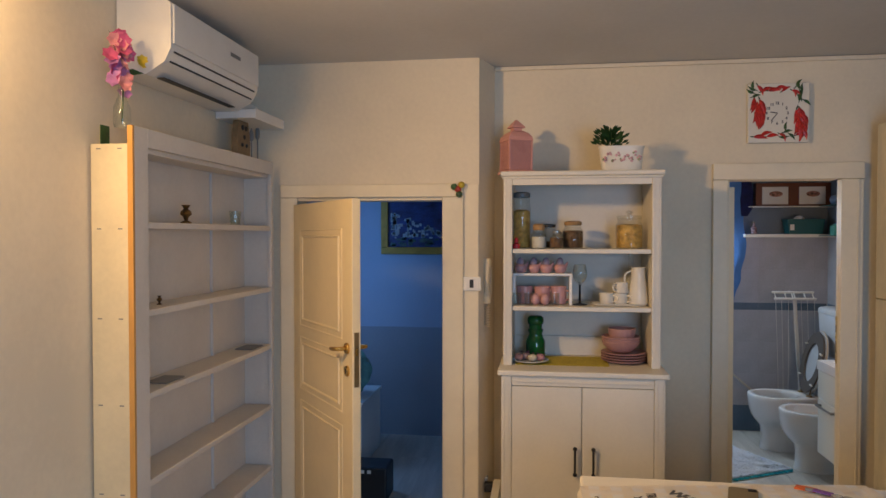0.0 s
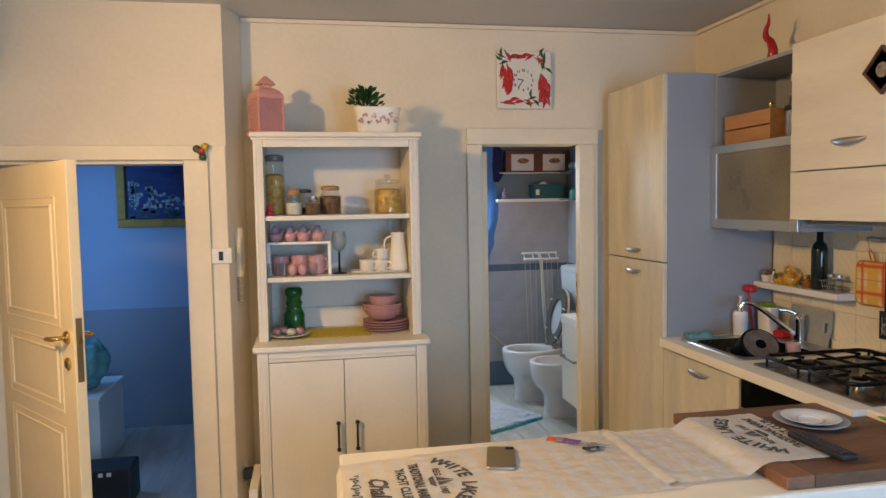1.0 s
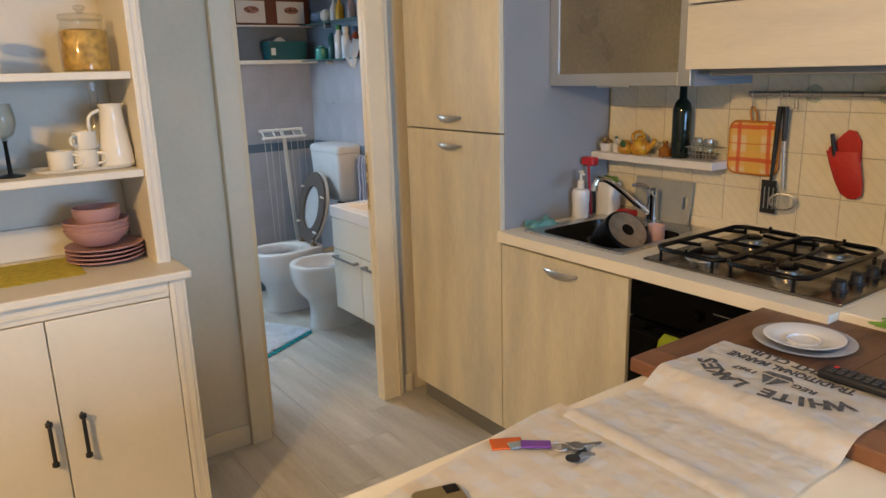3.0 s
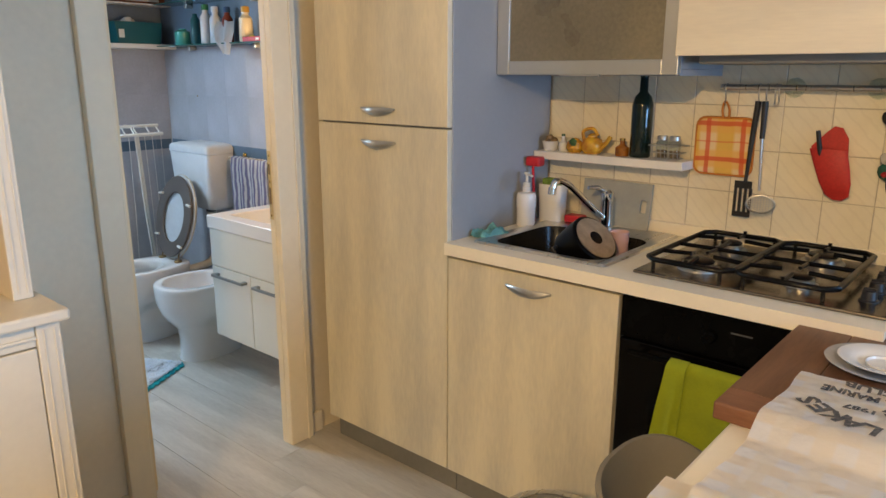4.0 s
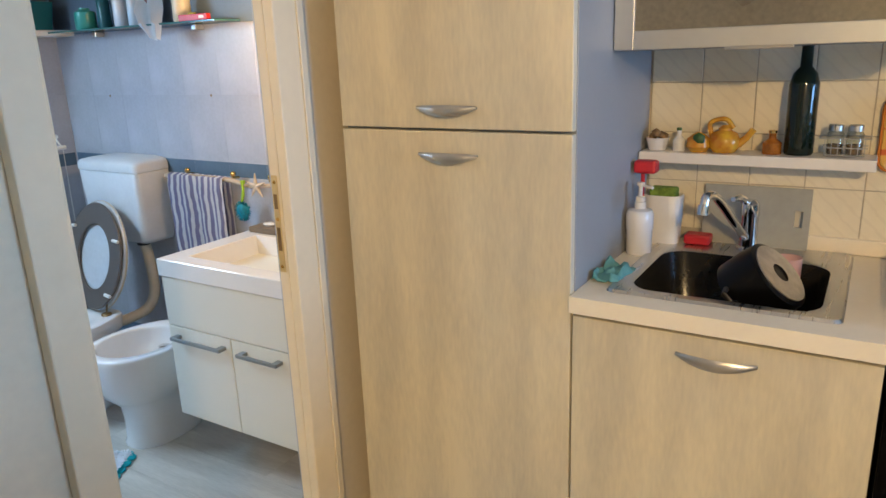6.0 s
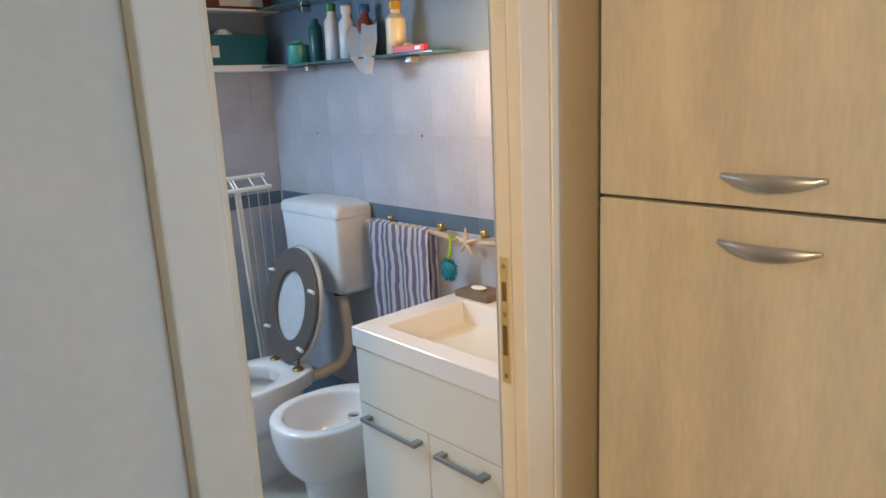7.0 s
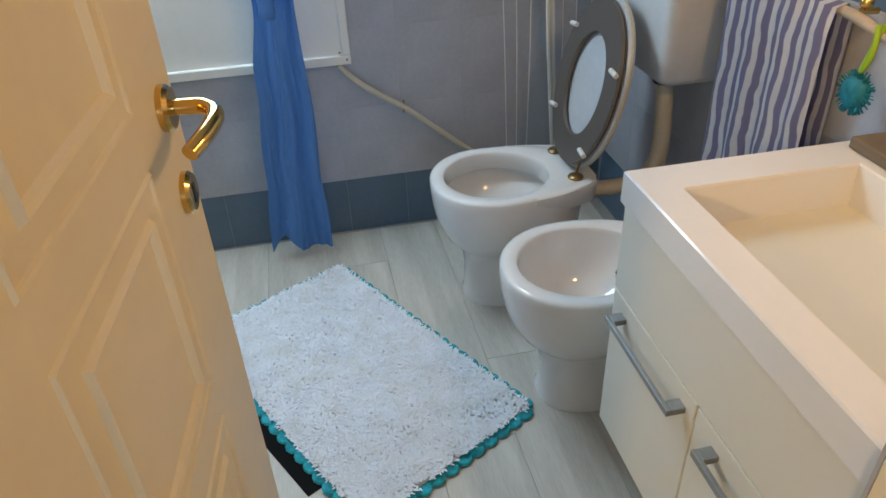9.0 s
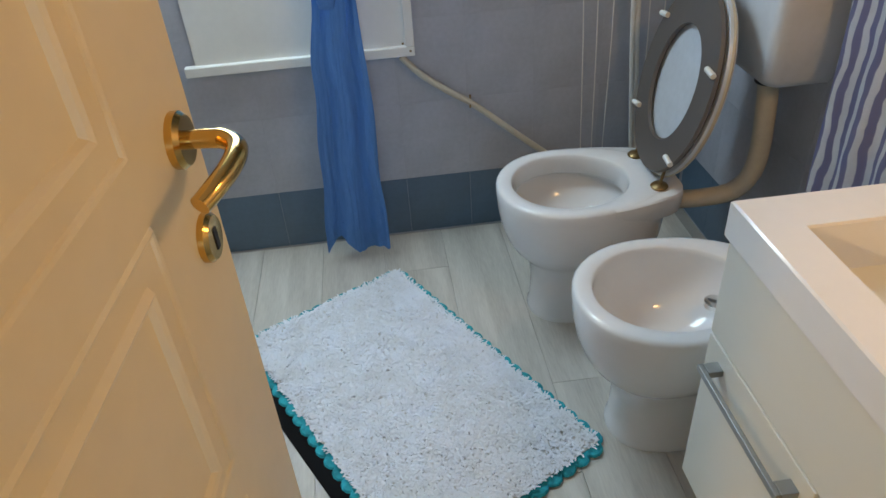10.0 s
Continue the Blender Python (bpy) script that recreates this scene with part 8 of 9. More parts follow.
# white framed hatch on the far wall
_t = thing("wall_hatch", (1.35, 6.03, 0.62), "white framed access panel low on the bathroom wall", "panel")
box("panel", 1.03, 1.615, 6.035, 6.043, 0.635, 1.03, PLASTIC_WHITE, _t)
for _a in ((1.0, 1.64, 0.612, 0.640), (1.615, 1.64, 0.6405, 1.06)):
    box("frame", _a[0], _a[1], 6.018, 6.0425, _a[2], _a[3], PLASTIC_WHITE, _t, 0.003)
for _x, _z in ((1.625, 0.625), (1.605, 0.648)):
    box("screw", _x, _x + 0.006, 6.0165, 6.0178, _z, _z + 0.006, LOCKMETAL, _t)
_t = thing("water_hose", (1.8, 6.03, 0.27), "white flexible hose running down the wall to the toilet", "hose")
_bm = bmesh.new()
tube(_bm, curve([(1.60, 6.030, 0.61), (1.65, 6.026, 0.555), (1.72, 6.026, 0.50), (1.80, 6.026, 0.445), (1.90, 6.026, 0.36), (2.0, 6.026, 0.275), (2.10, 6.02, 0.20), (2.20, 6.0, 0.16)]), 0.0095, 10)
part("hose", _bm, PIPE, _t, "", 60)
_bm = bmesh.new()
rod(_bm, (1.795, 6.042, 0.468), (1.79, 6.012, 0.44), 0.003, 6)
part("clip", _bm, LOCKMETAL, _t)


def drying_rack():
    t = thing("drying_rack", (2.2, 5.97, 0.25), "white folding wall rack with thin hanging cords", "drying rack")
    for y, z, nm in ((5.95, 1.11, "top_bar"), (5.90, 1.065, "front_bar")):
        bm = bmesh.new()
        rod(bm, (2.06, y, z), (2.364, y, z), 0.0095, 10)
        part(nm, bm, PLASTIC_WHITE, t, "", 40)
    for x in (2.075, 2.15, 2.20, 2.215, 2.29, 2.35):
        bm = bmesh.new()
        rod(bm, (x, 5.90, 1.065), (x, 5.95, 1.11), 0.004, 8)
        part("tie", bm, PLASTIC_WHITE, t)
    for x in (2.205, 2.218):
        bm = bmesh.new()
        tube(bm, [(x, 5.905, 1.06), (x + 0.05, 5.97, 0.6), (x + 0.10, 6.02, 0.20)], 0.0075, 8)
        part("arm", bm, PLASTIC_WHITE, t, "", 40)
    for x, x2 in ((2.072, 2.14), (2.115, 2.175), (2.165, 2.21), (2.255, 2.33), (2.30, 2.37), (2.352, 2.41)):
        bm = bmesh.new()
        tube(bm, [(x, 5.90, 1.065), ((x + x2) / 2 + 0.004, 5.965, 0.62), (x2, 6.03, 0.22)], 0.0016, 5)
        part("cord", bm, PLASTIC_WHITE, t)
    box("wall_mount", 2.204, 2.219, 5.955, 6.042, 1.103, 1.116, PLASTIC_WHITE, t, 0.002)


drying_rack()


def stripe_material():
    m = material("striped towel cotton", (0.80, 0.79, 0.82), 0.95, vary=0.04, scale=20, bump=0.4, fine=200)
    n, l = m.node_tree.nodes, m.node_tree.links
    b = n["Principled BSDF"]
    base = b.inputs["Base Color"].links[0].from_socket
    co, sep, wob, add, sn, rg, mx = [n.new(k) for k in ("ShaderNodeTexCoord", "ShaderNodeSeparateXYZ", "ShaderNodeTexNoise", "ShaderNodeMath", "ShaderNodeMath", "ShaderNodeMapRange", "ShaderNodeMix")]
    mx.data_type = "RGBA"
    l.new(co.outputs["Object"], sep.inputs[0])
    wob.inputs["Scale"].default_value = 11
    l.new(co.outputs["Object"], wob.inputs["Vector"])
    add.operation, sn.operation = "MULTIPLY_ADD", "PINGPONG"
    l.new(wob.outputs[0], add.inputs[0])
    add.inputs[1].default_value = 0.034
    l.new(sep.outputs[1], add.inputs[2])
    l.new(add.outputs[0], sn.inputs[0])
    sn.inputs[1].default_value = 0.0165
    rg.inputs[1].default_value, rg.inputs[2].default_value = 0.007, 0.009
    l.new(sn.outputs[0], rg.inputs[0])
    l.new(rg.outputs[0], mx.inputs[0])
    l.new(base, mx.inputs[6])
    mx.inputs[7].default_value = (0.25, 0.24, 0.39, 1)
    l.new(mx.outputs[2], b.inputs["Base Color"])
    return m


def towel_bar():
    t = thing("towel_rail", (2.47, 5.1, 0.95), "brass towel hooks with a driftwood rail", "towel rail")
    for y in (5.23, 4.965, 4.765):
        bm = bmesh.new()
        rod(bm, (2.489, y, 0.965), (2.455, y, 0.968), 0.006, 10)
        bmesh.ops.create_icosphere(bm, subdivisions=2, radius=0.012, matrix=Matrix.Translation((2.462, y, 0.982)))
        part("brass_hook", bm, BRASS, t, "polished brass hook", 50)
    bm = bmesh.new()
    tube(bm, curve([(2.452, 5.36, 0.956), (2.450, 5.15, 0.962), (2.452, 4.98, 0.958), (2.456, 4.87, 0.940), (2.458, 4.75, 0.950), (2.46, 4.66, 0.955)]), [0.010] * 20 + [0.008] * 21, 8)
    part("driftwood", bm, material("pale driftwood", (0.50, 0.40, 0.30), 0.8, vary=0.12, scale=20, bump=0.3), t, "pale driftwood branch", 60)
    u = thing("striped_towel", (2.44, 5.15, 0.5), "lilac and white striped hand towel on the rail", "towel")
    bm = bmesh.new()
    n = 48
    def row(z, x, amp, y0, y1, ph):
        return [bm.verts.new((x - amp * math.sin(k / n * 22 + ph) - amp * 0.6 * math.sin(k / n * 9), y1 + (y0 - y1) * k / n, z)) for k in range(n + 1)]
    rows = [row(0.60, 2.482, 0.002, 5.005, 5.315, 0), row(0.94, 2.476, 0.003, 5.0, 5.32, 0), row(0.972, 2.458, 0.003, 5.0, 5.325, 0), row(0.965, 2.436, 0.003, 5.0, 5.325, 0), row(0.92, 2.430, 0.004, 5.0, 5.325, 0.2), row(0.75, 2.432, 0.006, 5.002, 5.32, 0.3), row(0.48, 2.436, 0.009, 5.004, 5.318, 0.5)]
    for a, b in zip(rows, rows[1:]):
        for k in range(n):
            bm.faces.new((a[k], a[k + 1], b[k + 1], b[k]))
    bmesh.ops.solidify(bm, geom=bm.faces[:], thickness=0.003)
    part("cloth", bm, stripe_material(), u, "", 70)
    s = thing("starfish", (2.44, 4.82, 0.95), "dried cream starfish hung on the driftwood", "starfish")
    bm = bmesh.new()
    for k in range(5):
        a = k * 1.2566 + 0.3
        tube(bm, [(2.446, 4.83, 0.945), (2.444, 4.83 + 0.025 * math.cos(a), 0.945 + 0.025 * math.sin(a)), (2.446, 4.83 + 0.05 * math.cos(a), 0.945 + 0.05 * math.sin(a))], [0.009, 0.006, 0.002], 8)
    part("arms", bm, material("dried starfish", (0.60, 0.50, 0.38), 0.9, vary=0.12, scale=50, bump=0.5), s, "", 70)
    w = thing("bath_brush", (2.43, 4.90, 0.84), "round turquoise brush on a lime strap", "brush")
    bm = bmesh.new()
    tube(bm, curve([(2.436, 4.895, 0.965), (2.430, 4.885, 0.92), (2.432, 4.90, 0.885), (2.446, 4.905, 0.92), (2.452, 4.898, 0.962)], 5), 0.005, 8)
    part("strap", bm, material("lime plastic", (0.30, 0.48, 0.02), 0.4), w, "lime green strap", 60)
    bm = bmesh.new()
    teal = material("turquoise bristles", (0.0, 0.20, 0.28), 0.6, vary=0.2, scale=80)
    bmesh.ops.create_icosphere(bm, subdivisions=3, radius=1, matrix=Matrix.Translation((2.437, 4.905, 0.845)) @ Matrix.Diagonal((0.018, 0.030, 0.032, 1)))
    rnd = random.Random(3)
    for k in range(160):
        a = rnd.uniform(0, 6.28)
        d = Vector((rnd.uniform(-0.5, 0.3), math.cos(a), math.sin(a))).normalized()
        c = Vector((2.437, 4.905, 0.845)) + Vector((d.x * 0.018, d.y * 0.030, d.z * 0.032))
        rod(bm, c, c + d * 0.009, 0.0012, 3)
    part("bristles", bm, teal, w)


towel_bar()
_t = thing("soap_dish", (2.43, 4.765, 0.779), "grey wooden soap dish with a white soap", "soap dish")
box("board", 2.39, 2.488, 4.69, 4.835, 0.7785, 0.800, material("weathered wood", (0.20, 0.155, 0.11), 0.8, vary=0.15, scale=12, stretch=(1, 0.3, 1), bump=0.3), _t, 0.004)
_bm = bmesh.new()
ring_loft(_bm, [oval(2.437, 4.77, 0.8005 + h, a, a, a * 1.5, 24) for h, a in ((0, 0.016), (0.006, 0.02), (0.010, 0.016))])
part("soap", _bm, PORCELAIN, _t, "white soap", 50)

# shelves and what stands on them
_t = thing("bath_shelf", (2.15, 5.97, 1.535), "white wooden shelf on the far bathroom wall", "shelf")
box("board", 1.845, 2.497, 5.90, 6.042, 1.535, 1.56, LACQUER, _t, 0.003)
_t = thing("upper_shelf", (2.2, 5.97, 1.78), "pale glass upper shelf on the far bathroom wall", "shelf")
box("board", 1.88, 2.497, 5.92, 6.042, 1.768, 1.776, LACQUER, _t, 0.002)
SHELFGLASS = material("green-edged glass shelf", (0.06, 0.17, 0.17), 0.08, vary=0.05)
for _z, _y0 in ((1.545, 4.87), (1.768, 5.0)):
    _t = thing("glass_shelf", (2.44, 5.4, _z), "glass shelf on metal clips on the side wall", "shelf", "glass shelves")
    box("pane", 2.375, 2.497, _y0, 5.895, _z, _z + 0.006, SHELFGLASS, _t, 0.001)
    for _y in (5.08, 5.70):
        box("clip", 2.455, 2.498, _y - 0.012, _y + 0.012, _z - 0.022, _z - 0.0005, NICKEL, _t, 0.003)
TEALBOX = material("teal box", (0.0, 0.10, 0.12), 0.5, vary=0.06, scale=8)
_t = thing("teal_storage_box", (2.29, 5.97, 1.56), "teal plastic box holding tissues", "box")
_bm = bmesh.new()
ring_loft(_bm, [[(2.29 - a, 5.97 - b, z), (2.29 + a, 5.97 - b, z), (2.29 + a, 5.97 + b, z), (2.29 - a, 5.97 + b, z)] for a, b, z in ((0.118, 0.058, 1.5605), (0.135, 0.065, 1.675), (0.130, 0.060, 1.675), (0.114, 0.054, 1.566))])
part("box", _bm, TEALBOX, _t)
box("tag", 2.175, 2.205, 5.9075, 5.9090, 1.59, 1.635, PLASTIC_WHITE, _t)
_t = thing("tissue", (2.26, 5.97, 1.66), "crumpled white tissue in the teal box", "tissue")
_bm = bmesh.new()
bmesh.ops.create_icosphere(_bm, subdivisions=3, radius=1)
for _v in _bm.verts:
    _d = 1 + 0.35 * noise.noise(_v.co * 3)
    _v.co = Vector((2.26 + _v.co.x * 0.035 * _d, 5.97 + _v.co.y * 0.03 * _d, 1.672 + _v.co.z * 0.03 * _d))
PAPER = material("tissue paper", (0.72, 0.72, 0.74), 0.95, vary=0.04)
part("paper", _bm, PAPER, _t, "", 70)
small_bottle("perfume_bottle", 1.925, 5.96, 1.5605, 0.022, 0.085, material("printed pink glass", (0.42, 0.28, 0.34), 0.2, vary=0.4, scale=70), "small pink patterned perfume bottle", PLINTH)
_t = thing("picture_box", (2.2, 6.0, 1.776), "dark red wooden box with two bird picture tiles", "box")
RUST = material("red-brown wood", (0.16, 0.045, 0.022), 0.5, vary=0.15, scale=10)
box("box", 1.94, 2.485, 5.965, 6.04, 1.7765, 1.955, RUST, _t, 0.002)
for _x in (1.985, 2.255):
    _p = box("picture_tile", _x, _x + 0.19, 5.958, 5.9645, 1.79, 1.925, PORCELAIN, _t, 0.001, "white tile with a painted bird shape")
    _bm = bmesh.new()
    ring_loft(_bm, [[(_x + 0.10 + 0.05 * math.cos(a), 5.9575 - h, 1.87 + 0.022 * math.sin(a)) for a in [k * math.pi / 9 for k in range(18)]] for h in (0, 0.0008)])
    part("motif", _bm, material("bird paint", (0.42, 0.20, 0.16), 0.5, vary=0.4, scale=60), _p)
_t = thing("navy_bag", (1.86, 5.96, 1.78), "dark blue cloth bag hanging by the shelf", "bag")
_bm = bmesh.new()
ring_loft(_bm, [oval(1.85, 5.975, z, a, a, 0.03, 20, 2.4) for z, a in ((1.70, 0.03), (1.76, 0.07), (1.88, 0.075), (1.96, 0.06), (2.0, 0.02))])
part("bag", _bm, material("navy cloth", (0.012, 0.016, 0.09), 0.95, vary=0.2, scale=20, bump=0.4), _t, "", 60)


def bottle_row():
    g = 1.5515
    for x, y, r, h, c, cap, label in (
            (2.42, 5.685, 0.042, 0.085, (0.05, 0.30, 0.26), None, "mint green plastic beaker on the glass shelf"),
            (2.43, 5.46, 0.030, 0.17, (0.66, 0.66, 0.68), (0.02, 0.18, 0.06), "white shampoo bottle with a printed label"),
            (2.43, 5.37, 0.030, 0.155, (0.60, 0.64, 0.70), (0.60, 0.64, 0.70), "pale blue lotion bottle"),
            (2.45, 5.29, 0.028, 0.15, (0.20, 0.04, 0.02), (0.03, 0.08, 0.2), "brown bottle of lotion"),
            (2.43, 5.10, 0.034, 0.14, (0.66, 0.58, 0.42), (0.50, 0.28, 0.03), "cream bottle with a yellow cap"),
            (2.45, 5.60, 0.026, 0.16, (0.02, 0.11, 0.12), None, "dark teal plastic toiletry bottle")):
        t = thing("toiletry_bottle", (x, y, g), label, "bottle", "toiletries")
        bm = bmesh.new()
        lathe(bm, x, y, g, [(r * 0.9, 0), (r, 0.006), (r * 0.96, h * 0.8), (r * 0.5, h * 0.92), (r * 0.5, h)], 20)
        b = part("bottle", bm, material("bottle plastic", c, 0.3, vary=0.05), t, "", 40)
        if cap:
            bm = bmesh.new()
            lathe(bm, x, y, g + h + 0.0005, [(r * 0.62, 0), (r * 0.62, 0.024), (r * 0.5, 0.028)], 16)
            part("cap", bm, material("cap plastic", cap, 0.4), t, "", 40)
    u = thing("tissue_pack", (2.40, 5.19, g), "torn white paper hanging over the glass shelf", "paper")
    bm = bmesh.new()
    pts = []
    for k, (x, y, z) in enumerate(((2.43, 5.27, 1.66), (2.40, 5.25, 1.60), (2.372, 5.22, 1.552), (2.366, 5.19, 1.495))):
        w = (0.07, 0.075, 0.06, 0.028)[k]
        pts.append([bm.verts.new((x + 0.01 * math.sin(q * 1.7 + k), y - w + 2 * w * q / 6, z + 0.006 * math.cos(q * 2 + k))) for q in range(7)])
    for a, b in zip(pts, pts[1:]):
        for q in range(6):
            bm.faces.new((a[q], a[q + 1], b[q + 1], b[q]))
    bmesh.ops.solidify(bm, geom=bm.faces[:], thickness=0.002)
    part("paper", bm, PAPER, u, "", 60)
    v = thing("spirit_level", (2.39, 4.99, g), "small red spirit level on the glass shelf", "spirit level")
    box("body", 2.385, 2.405, 4.92, 5.07, g, g + 0.022, RED, v, 0.002)
    box("vial", 2.388, 2.402, 4.99, 5.02, g + 0.0225, g + 0.028, material("yellow vial", (0.60, 0.50, 0.05), 0.2), v, 0.002)
    box("label_plate", 2.3842, 2.3848, 4.935, 4.96, g + 0.006, g + 0.016, PLASTIC_WHITE, v)
    w = thing("blue_hairdryer", (2.44, 5.62, 1.775), "pale blue and white hairdryer on the upper glass shelf", "hairdryer")
    bm = bmesh.new()
    rod(bm, (2.44, 5.78, 1.815), (2.44, 5.66, 1.815), 0.035, 18)
    part("barrel", bm, material("pale blue plastic", (0.16, 0.25, 0.36), 0.4), w, "", 40)
    bm = bmesh.new()
    bmesh.ops.create_icosphere(bm, subdivisions=3, radius=0.04, matrix=Matrix.Translation((2.44, 5.63, 1.815)))
    part("motor_cap", bm, PLASTIC_WHITE, w, "", 80)
    for y, c in ((5.52, (0.66, 0.66, 0.66)), (5.45, (0.58, 0.34, 0.03)), (5.30, (0.40, 0.30, 0.30))):
        small_bottle("toiletry_bottle", 2.44, y, 1.7745, 0.026, 0.14, material("bottle plastic", c, 0.35), "plastic toiletry bottle on the upper glass shelf", PLASTIC_WHITE)


bottle_row()


for _y, _z in ((5.718, 1.278), (5.077, 1.279)):
    _t = thing("wall_plug", (2.497, _y, _z), "small dark screw plug in the tiled wall", "plug", "screw plugs")
    _bm = bmesh.new()
    ring_loft(_bm, [[(2.4985 - h, _y + r * math.cos(a), _z + r * math.sin(a)) for a in [k * math.pi / 6 for k in range(12)]] for r, h in ((0.005, 0), (0.005, 0.001), (0.003, 0.0022))])
    part("plug", _bm, LOCKMETAL, _t)


# ---- rug ----
def rug():
    far, near = Vector((1.513, 5.818, 0)), Vector((1.49, 4.84, 0))
    c = (far + Vector((1.925, 5.085, 0)) + Vector((1.085, 5.575, 0)) + Vector((1.497, 4.842, 0))) / 4
    t = thing("bath_rug", (c.x, c.y, 0.004), "white shaggy bath rug with a scalloped turquoise border", "rug", turn=(0, 0, math.degrees(math.atan2(-0.733, 0.412))))
    L, W = 0.84, 0.495
    box("backing", -L / 2, L / 2, -W / 2, W / 2, 0.0, 0.0108, material("rug backing", (0.66, 0.65, 0.64), 0.95, vary=0.06, scale=30, bump=0.5), t, 0.003)
    bm = bmesh.new()
    turq = material("turquoise crochet", (0.02, 0.42, 0.50), 0.9, vary=0.2, scale=60, bump=0.4)
    for n, fixed, along in ((21, W / 2, "x"), (21, -W / 2, "x"), (12, L / 2, "y"), (12, -L / 2, "y")):
        for k in range(n):
            s = (k + 0.5) / n - 0.5
            x, y = (s * L, fixed) if along == "x" else (fixed, s * W)
            lathe(bm, x, y, 0.0, [(0.0255, 0.0), (0.0262, 0.002), (0.0225, 0.006), (0.010, 0.0085), (0.003, 0.009)], 12)
    tagged(part("scalloped_border", bm, turq, t, "turquoise scalloped border"), kind="stuff")
    rnd = random.Random(21)
    verts, faces = [], []
    for k in range(40000):
        x, y = rnd.uniform(-L / 2, L / 2), rnd.uniform(-W / 2, W / 2)
        # worn tufts leave small gaps down to the backing
        if noise.noise(Vector((x * 95, y * 95, 2))) + 0.55 * noise.noise(Vector((x * 9, y * 9, 5))) < -0.46:
            continue
        a, s, lean = rnd.uniform(0, 6.28), rnd.uniform(0.0045, 0.0075), rnd.uniform(0.0058, 0.0135)
        h = rnd.uniform(0.0150, 0.0185) + 0.004 * noise.noise(Vector((x * 14, y * 14, 0)))
        dx, dy = math.cos(a) * s * 0.4, math.sin(a) * s * 0.4
        lx, ly = math.cos(a + 1.6) * lean, math.sin(a + 1.6) * lean
        i = len(verts)
        verts += [(x - dx, y - dy, 0.006), (x + dx, y + dy, 0.006), (x + dx * 1.1 + lx * 0.5, y + dy * 1.1 + ly * 0.5, h * 0.88), (x - dx * 1.1 + lx * 0.5, y - dy * 1.1 + ly * 0.5, h * 0.88), (x + dx * 0.6 + lx * 1.3, y + dy * 0.6 + ly * 1.3, h), (x - dx * 0.6 + lx * 1.3, y - dy * 0.6 + ly * 1.3, h)]
        faces += [(i, i + 1, i + 2, i + 3), (i + 3, i + 2, i + 4, i + 5)]
    me = bpy.data.meshes.new("shag")
    me.from_pydata(verts, [], faces)
    me.materials.append(material("white shag yarn", (0.80, 0.84, 0.92), 0.95, scale=16, fine=70, dark=(0.72, 0.74, 0.77)))
    ob = new("shag", me)
    ob.parent = t
    tagged(ob, "white shaggy pile", kind="stuff")
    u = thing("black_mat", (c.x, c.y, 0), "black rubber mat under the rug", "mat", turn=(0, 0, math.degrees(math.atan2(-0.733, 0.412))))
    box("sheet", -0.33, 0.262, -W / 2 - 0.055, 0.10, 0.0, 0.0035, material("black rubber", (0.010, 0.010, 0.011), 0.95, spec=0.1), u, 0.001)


rug()


# ---- pieces: wall tiles and floor planks ----
def piece_mesh(name, w, h, d, mat, axis, e=0.0015):
    """One tile with a soft edge, its face towards -axis, from the origin."""
    bm = bmesh.new()
    back = [(0, 0), (w, 0), (w, h), (0, h)]
    front = [(e, e), (w - e, e), (w - e, h - e), (e, h - e)]
    def at(u, v, q):
        return (-q, u, v) if axis == "x" else ((u, -q, v) if axis == "y" else (u, v, q))
    ring_loft(bm, [[at(u, v, 0) for u, v in back], [at(u, v, d - e) for u, v in back], [at(u, v, d) for u, v in front]], False, True)
    bmesh.ops.recalc_face_normals(bm, faces=bm.faces)
    me = bpy.data.meshes.new(name)
    bm.to_mesh(me)
    bm.free()
    me.materials.append(mat)
    return me


def lay(name, me, parent, where):
    for p in where:
        ob = new(name, me)
        ob.location = p
        ob.parent = parent


def brushed_diagonal(m):
    """Faint brushed lines at a slant on each glazed tile."""
    n, l = m.node_tree.nodes, m.node_tree.links
    b = n["Principled BSDF"]
    base = b.inputs["Base Color"].links[0].from_socket
    co, mp, wv, rg, mx = [n.new(k) for k in ("ShaderNodeTexCoord", "ShaderNodeMapping", "ShaderNodeTexWave", "ShaderNodeMapRange", "ShaderNodeMix")]
    mx.data_type = "RGBA"
    mp.inputs["Rotation"].default_value = (radians(45), 0, 0)
    l.new(co.outputs["Object"], mp.inputs[0])
    wv.bands_direction = "Y"
    wv.inputs["Scale"].default_value, wv.inputs["Distortion"].default_value, wv.inputs["Detail"].default_value, wv.inputs["Detail Scale"].default_value = 11.0, 2.5, 3.0, 2.0
    l.new(mp.outputs[0], wv.inputs["Vector"])
    rg.inputs[1].default_value, rg.inputs[2].default_value, rg.inputs[4].default_value = 0.80, 0.98, 0.22
    l.new(wv.outputs[1], rg.inputs[0])
    l.new(rg.outputs[0], mx.inputs[0])
    l.new(base, mx.inputs[6])
    mx.inputs[7].default_value = (0.60, 0.54, 0.42, 1)
    l.new(mx.outputs[2], b.inputs["Base Color"])


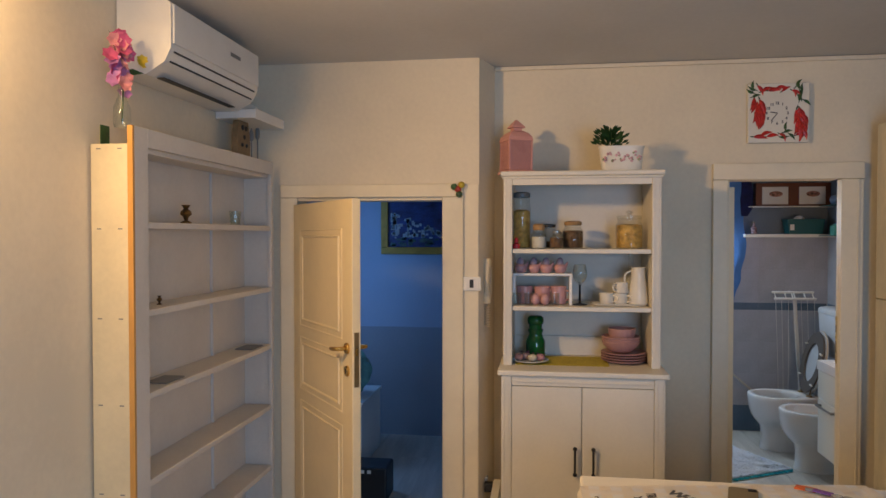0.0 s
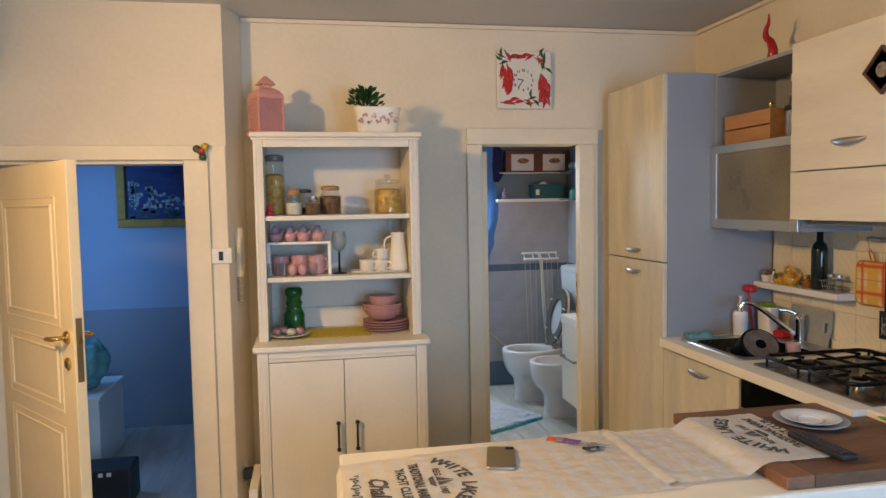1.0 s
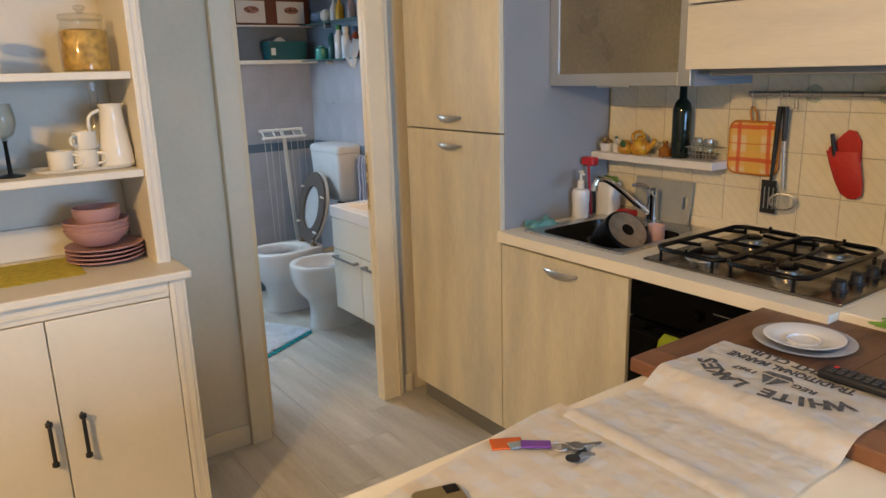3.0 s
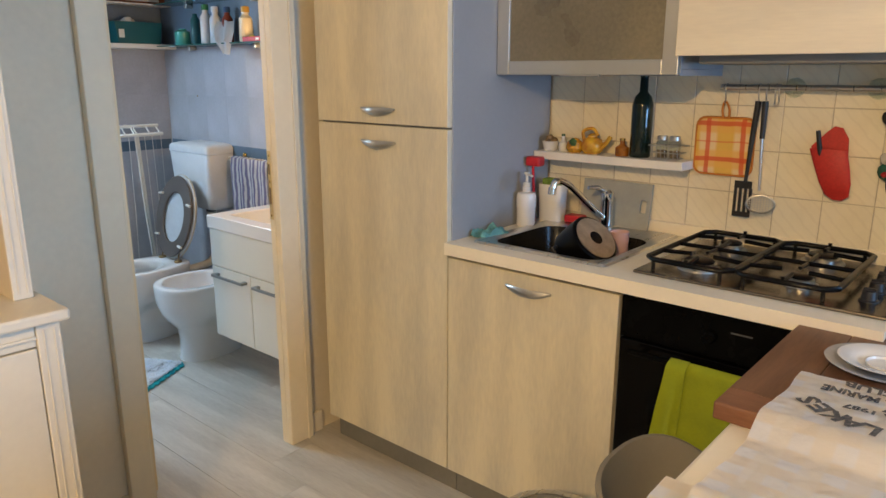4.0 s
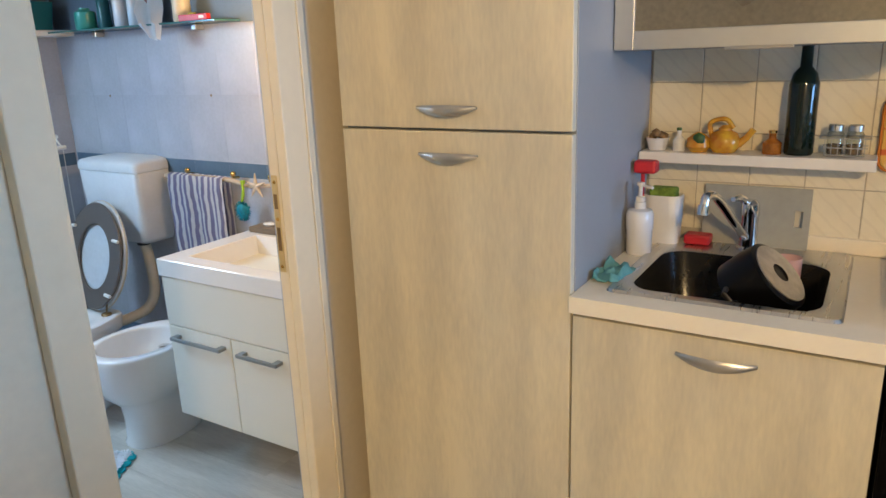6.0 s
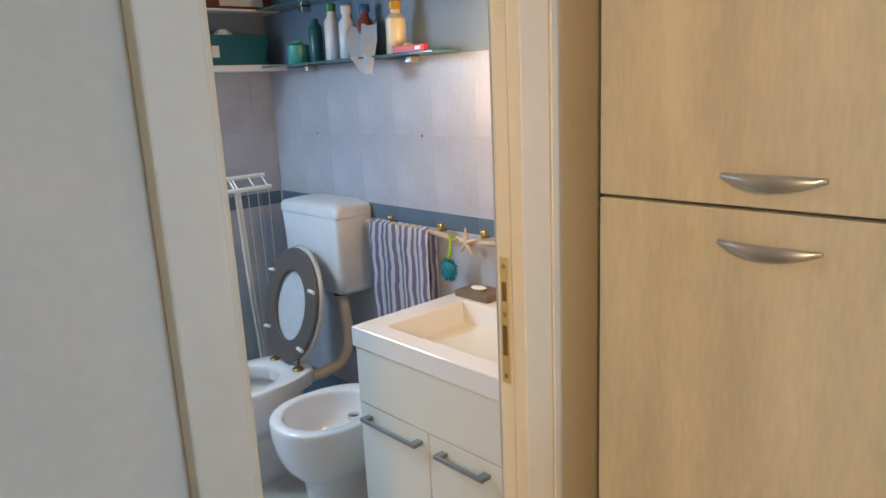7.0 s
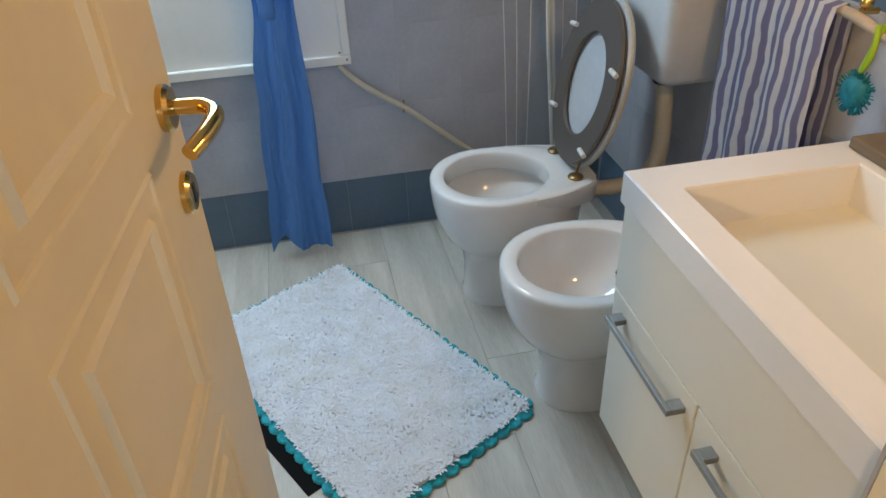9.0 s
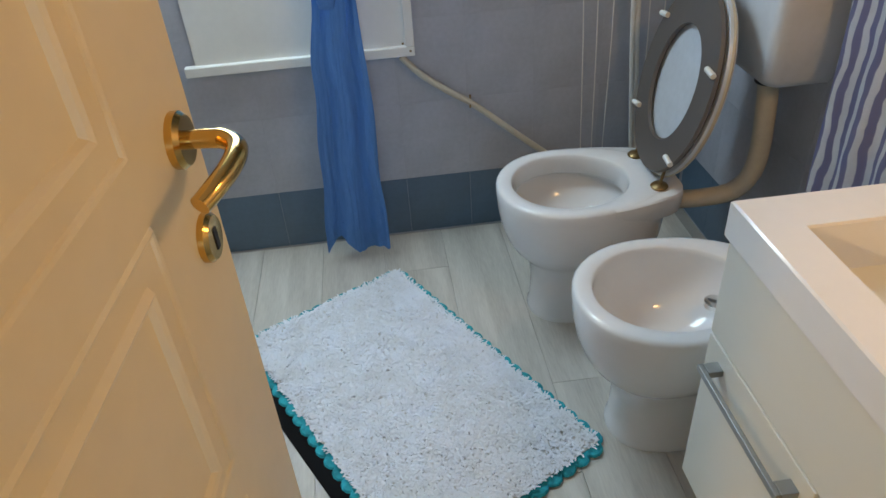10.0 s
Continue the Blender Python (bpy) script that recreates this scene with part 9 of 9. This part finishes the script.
brushed_diagonal(TILE)
wall_east, wall_bn, wall_be, floor_ob = bpy.data.objects["wall_east"], bpy.data.objects["wall_bath_north"], bpy.data.objects["wall_bath_east"], bpy.data.objects["floor"]
ROOM[0] = Vector((0, 0, 0))
slab("grout_kitchen", EAST - 0.003, EAST + 0.001, 2.134, 3.298, 0.893, 1.45, GROUT, "grout between the kitchen tiles", "wall")
_s = 0.1293
_me = piece_mesh("tile", _s - 0.0028, _s - 0.0028, 0.0018, TILE, "x", 0.0008)
_grid = []
for _i in range(9):
    for _j in range(4):
        _grid.append((EAST - 0.0032, 2.1345 + 0.0 + _i * _s + 0.001, 0.9225 + _j * _s + 0.001))
lay("tile", _me, wall_east, _grid)
_h = 0.26
for _k, (_z0, _n, _hh, _m) in enumerate(((0.002, 1, 0.203, BATHBLUE), (0.207, 3, 0.2505, BATHTILE), (0.962, 1, 0.058, BATHBLUE), (1.0235, 2, 0.2585, BATHTILE))):
    _w = 0.204
    _me = piece_mesh("tile", _w - 0.0007, _hh - 0.0007, 0.0006, _m, "y", 0.0004)
    lay("tile", _me, wall_bn, [(0.765 + _i * _w, 6.05, _z0 + _j * _hh) for _i in range(8) for _j in range(_n) if not (_k == 3 and 1.02 - _w < 0.765 + _i * _w < 1.60)])
    _edge = piece_mesh("tile", 2.4935 - 2.397, _hh - 0.0012, 0.0016, _m, "y", 0.0006)
    lay("tile", _edge, wall_bn, [(2.397, 6.05, _z0 + _j * _hh) for _j in range(_n)])
    _me = piece_mesh("tile", _w - 0.0007, _hh - 0.0007, 0.0006, _m, "x", 0.0004)
    lay("tile", _me, wall_be, [(2.50, 6.043 - _w * (_i + 1), _z0 + _j * _hh) for _i in range(9) for _j in range(_n)])
ROOM[0] = BATHROOM
UPPERBLUE = material("grey-blue bathroom paint", (0.185, 0.245, 0.325), 0.6, vary=0.08, scale=3, bump=0.15)
slab("wall_paint_east", 2.4955, 2.4995, 4.1, 6.05, 1.542, HIGH, UPPERBLUE, "grey-blue painted upper wall", "wall")
slab("wall_paint_north", 1.602, 2.495, 6.0455, 6.0495, 1.542, HIGH, UPPERBLUE, "grey-blue painted upper wall", "wall")
ROOM[0] = Vector((0, 0, 0))
slab("wall_lining_south", 1.835, 2.4545, 4.101, 4.105, 0, HIGH, BATHTILE, "pale tiled wall beside the bathroom door", "wall")

_w, _len = 0.196, 1.02
_made = {}
for _i in range(21):
    _x = -1.70 + _i * _w
    _y = -1.40 - (0.27 * (_i * 7 % 4)) + 0.02
    while _y < 5.95:
        _a, _b = max(_y, -1.40), min(_y + _len, 5.97)
        _size = round(_b - _a, 3)
        if _size > 0.02:
            if _size not in _made:
                _made[_size] = piece_mesh("plank", _w - 0.0010, _size - 0.0010, 0.0042, PLANK, "z", 0.0005)
            lay("plank", _made[_size], floor_ob, [(_x, _a, -0.0042)])
        _y += _len
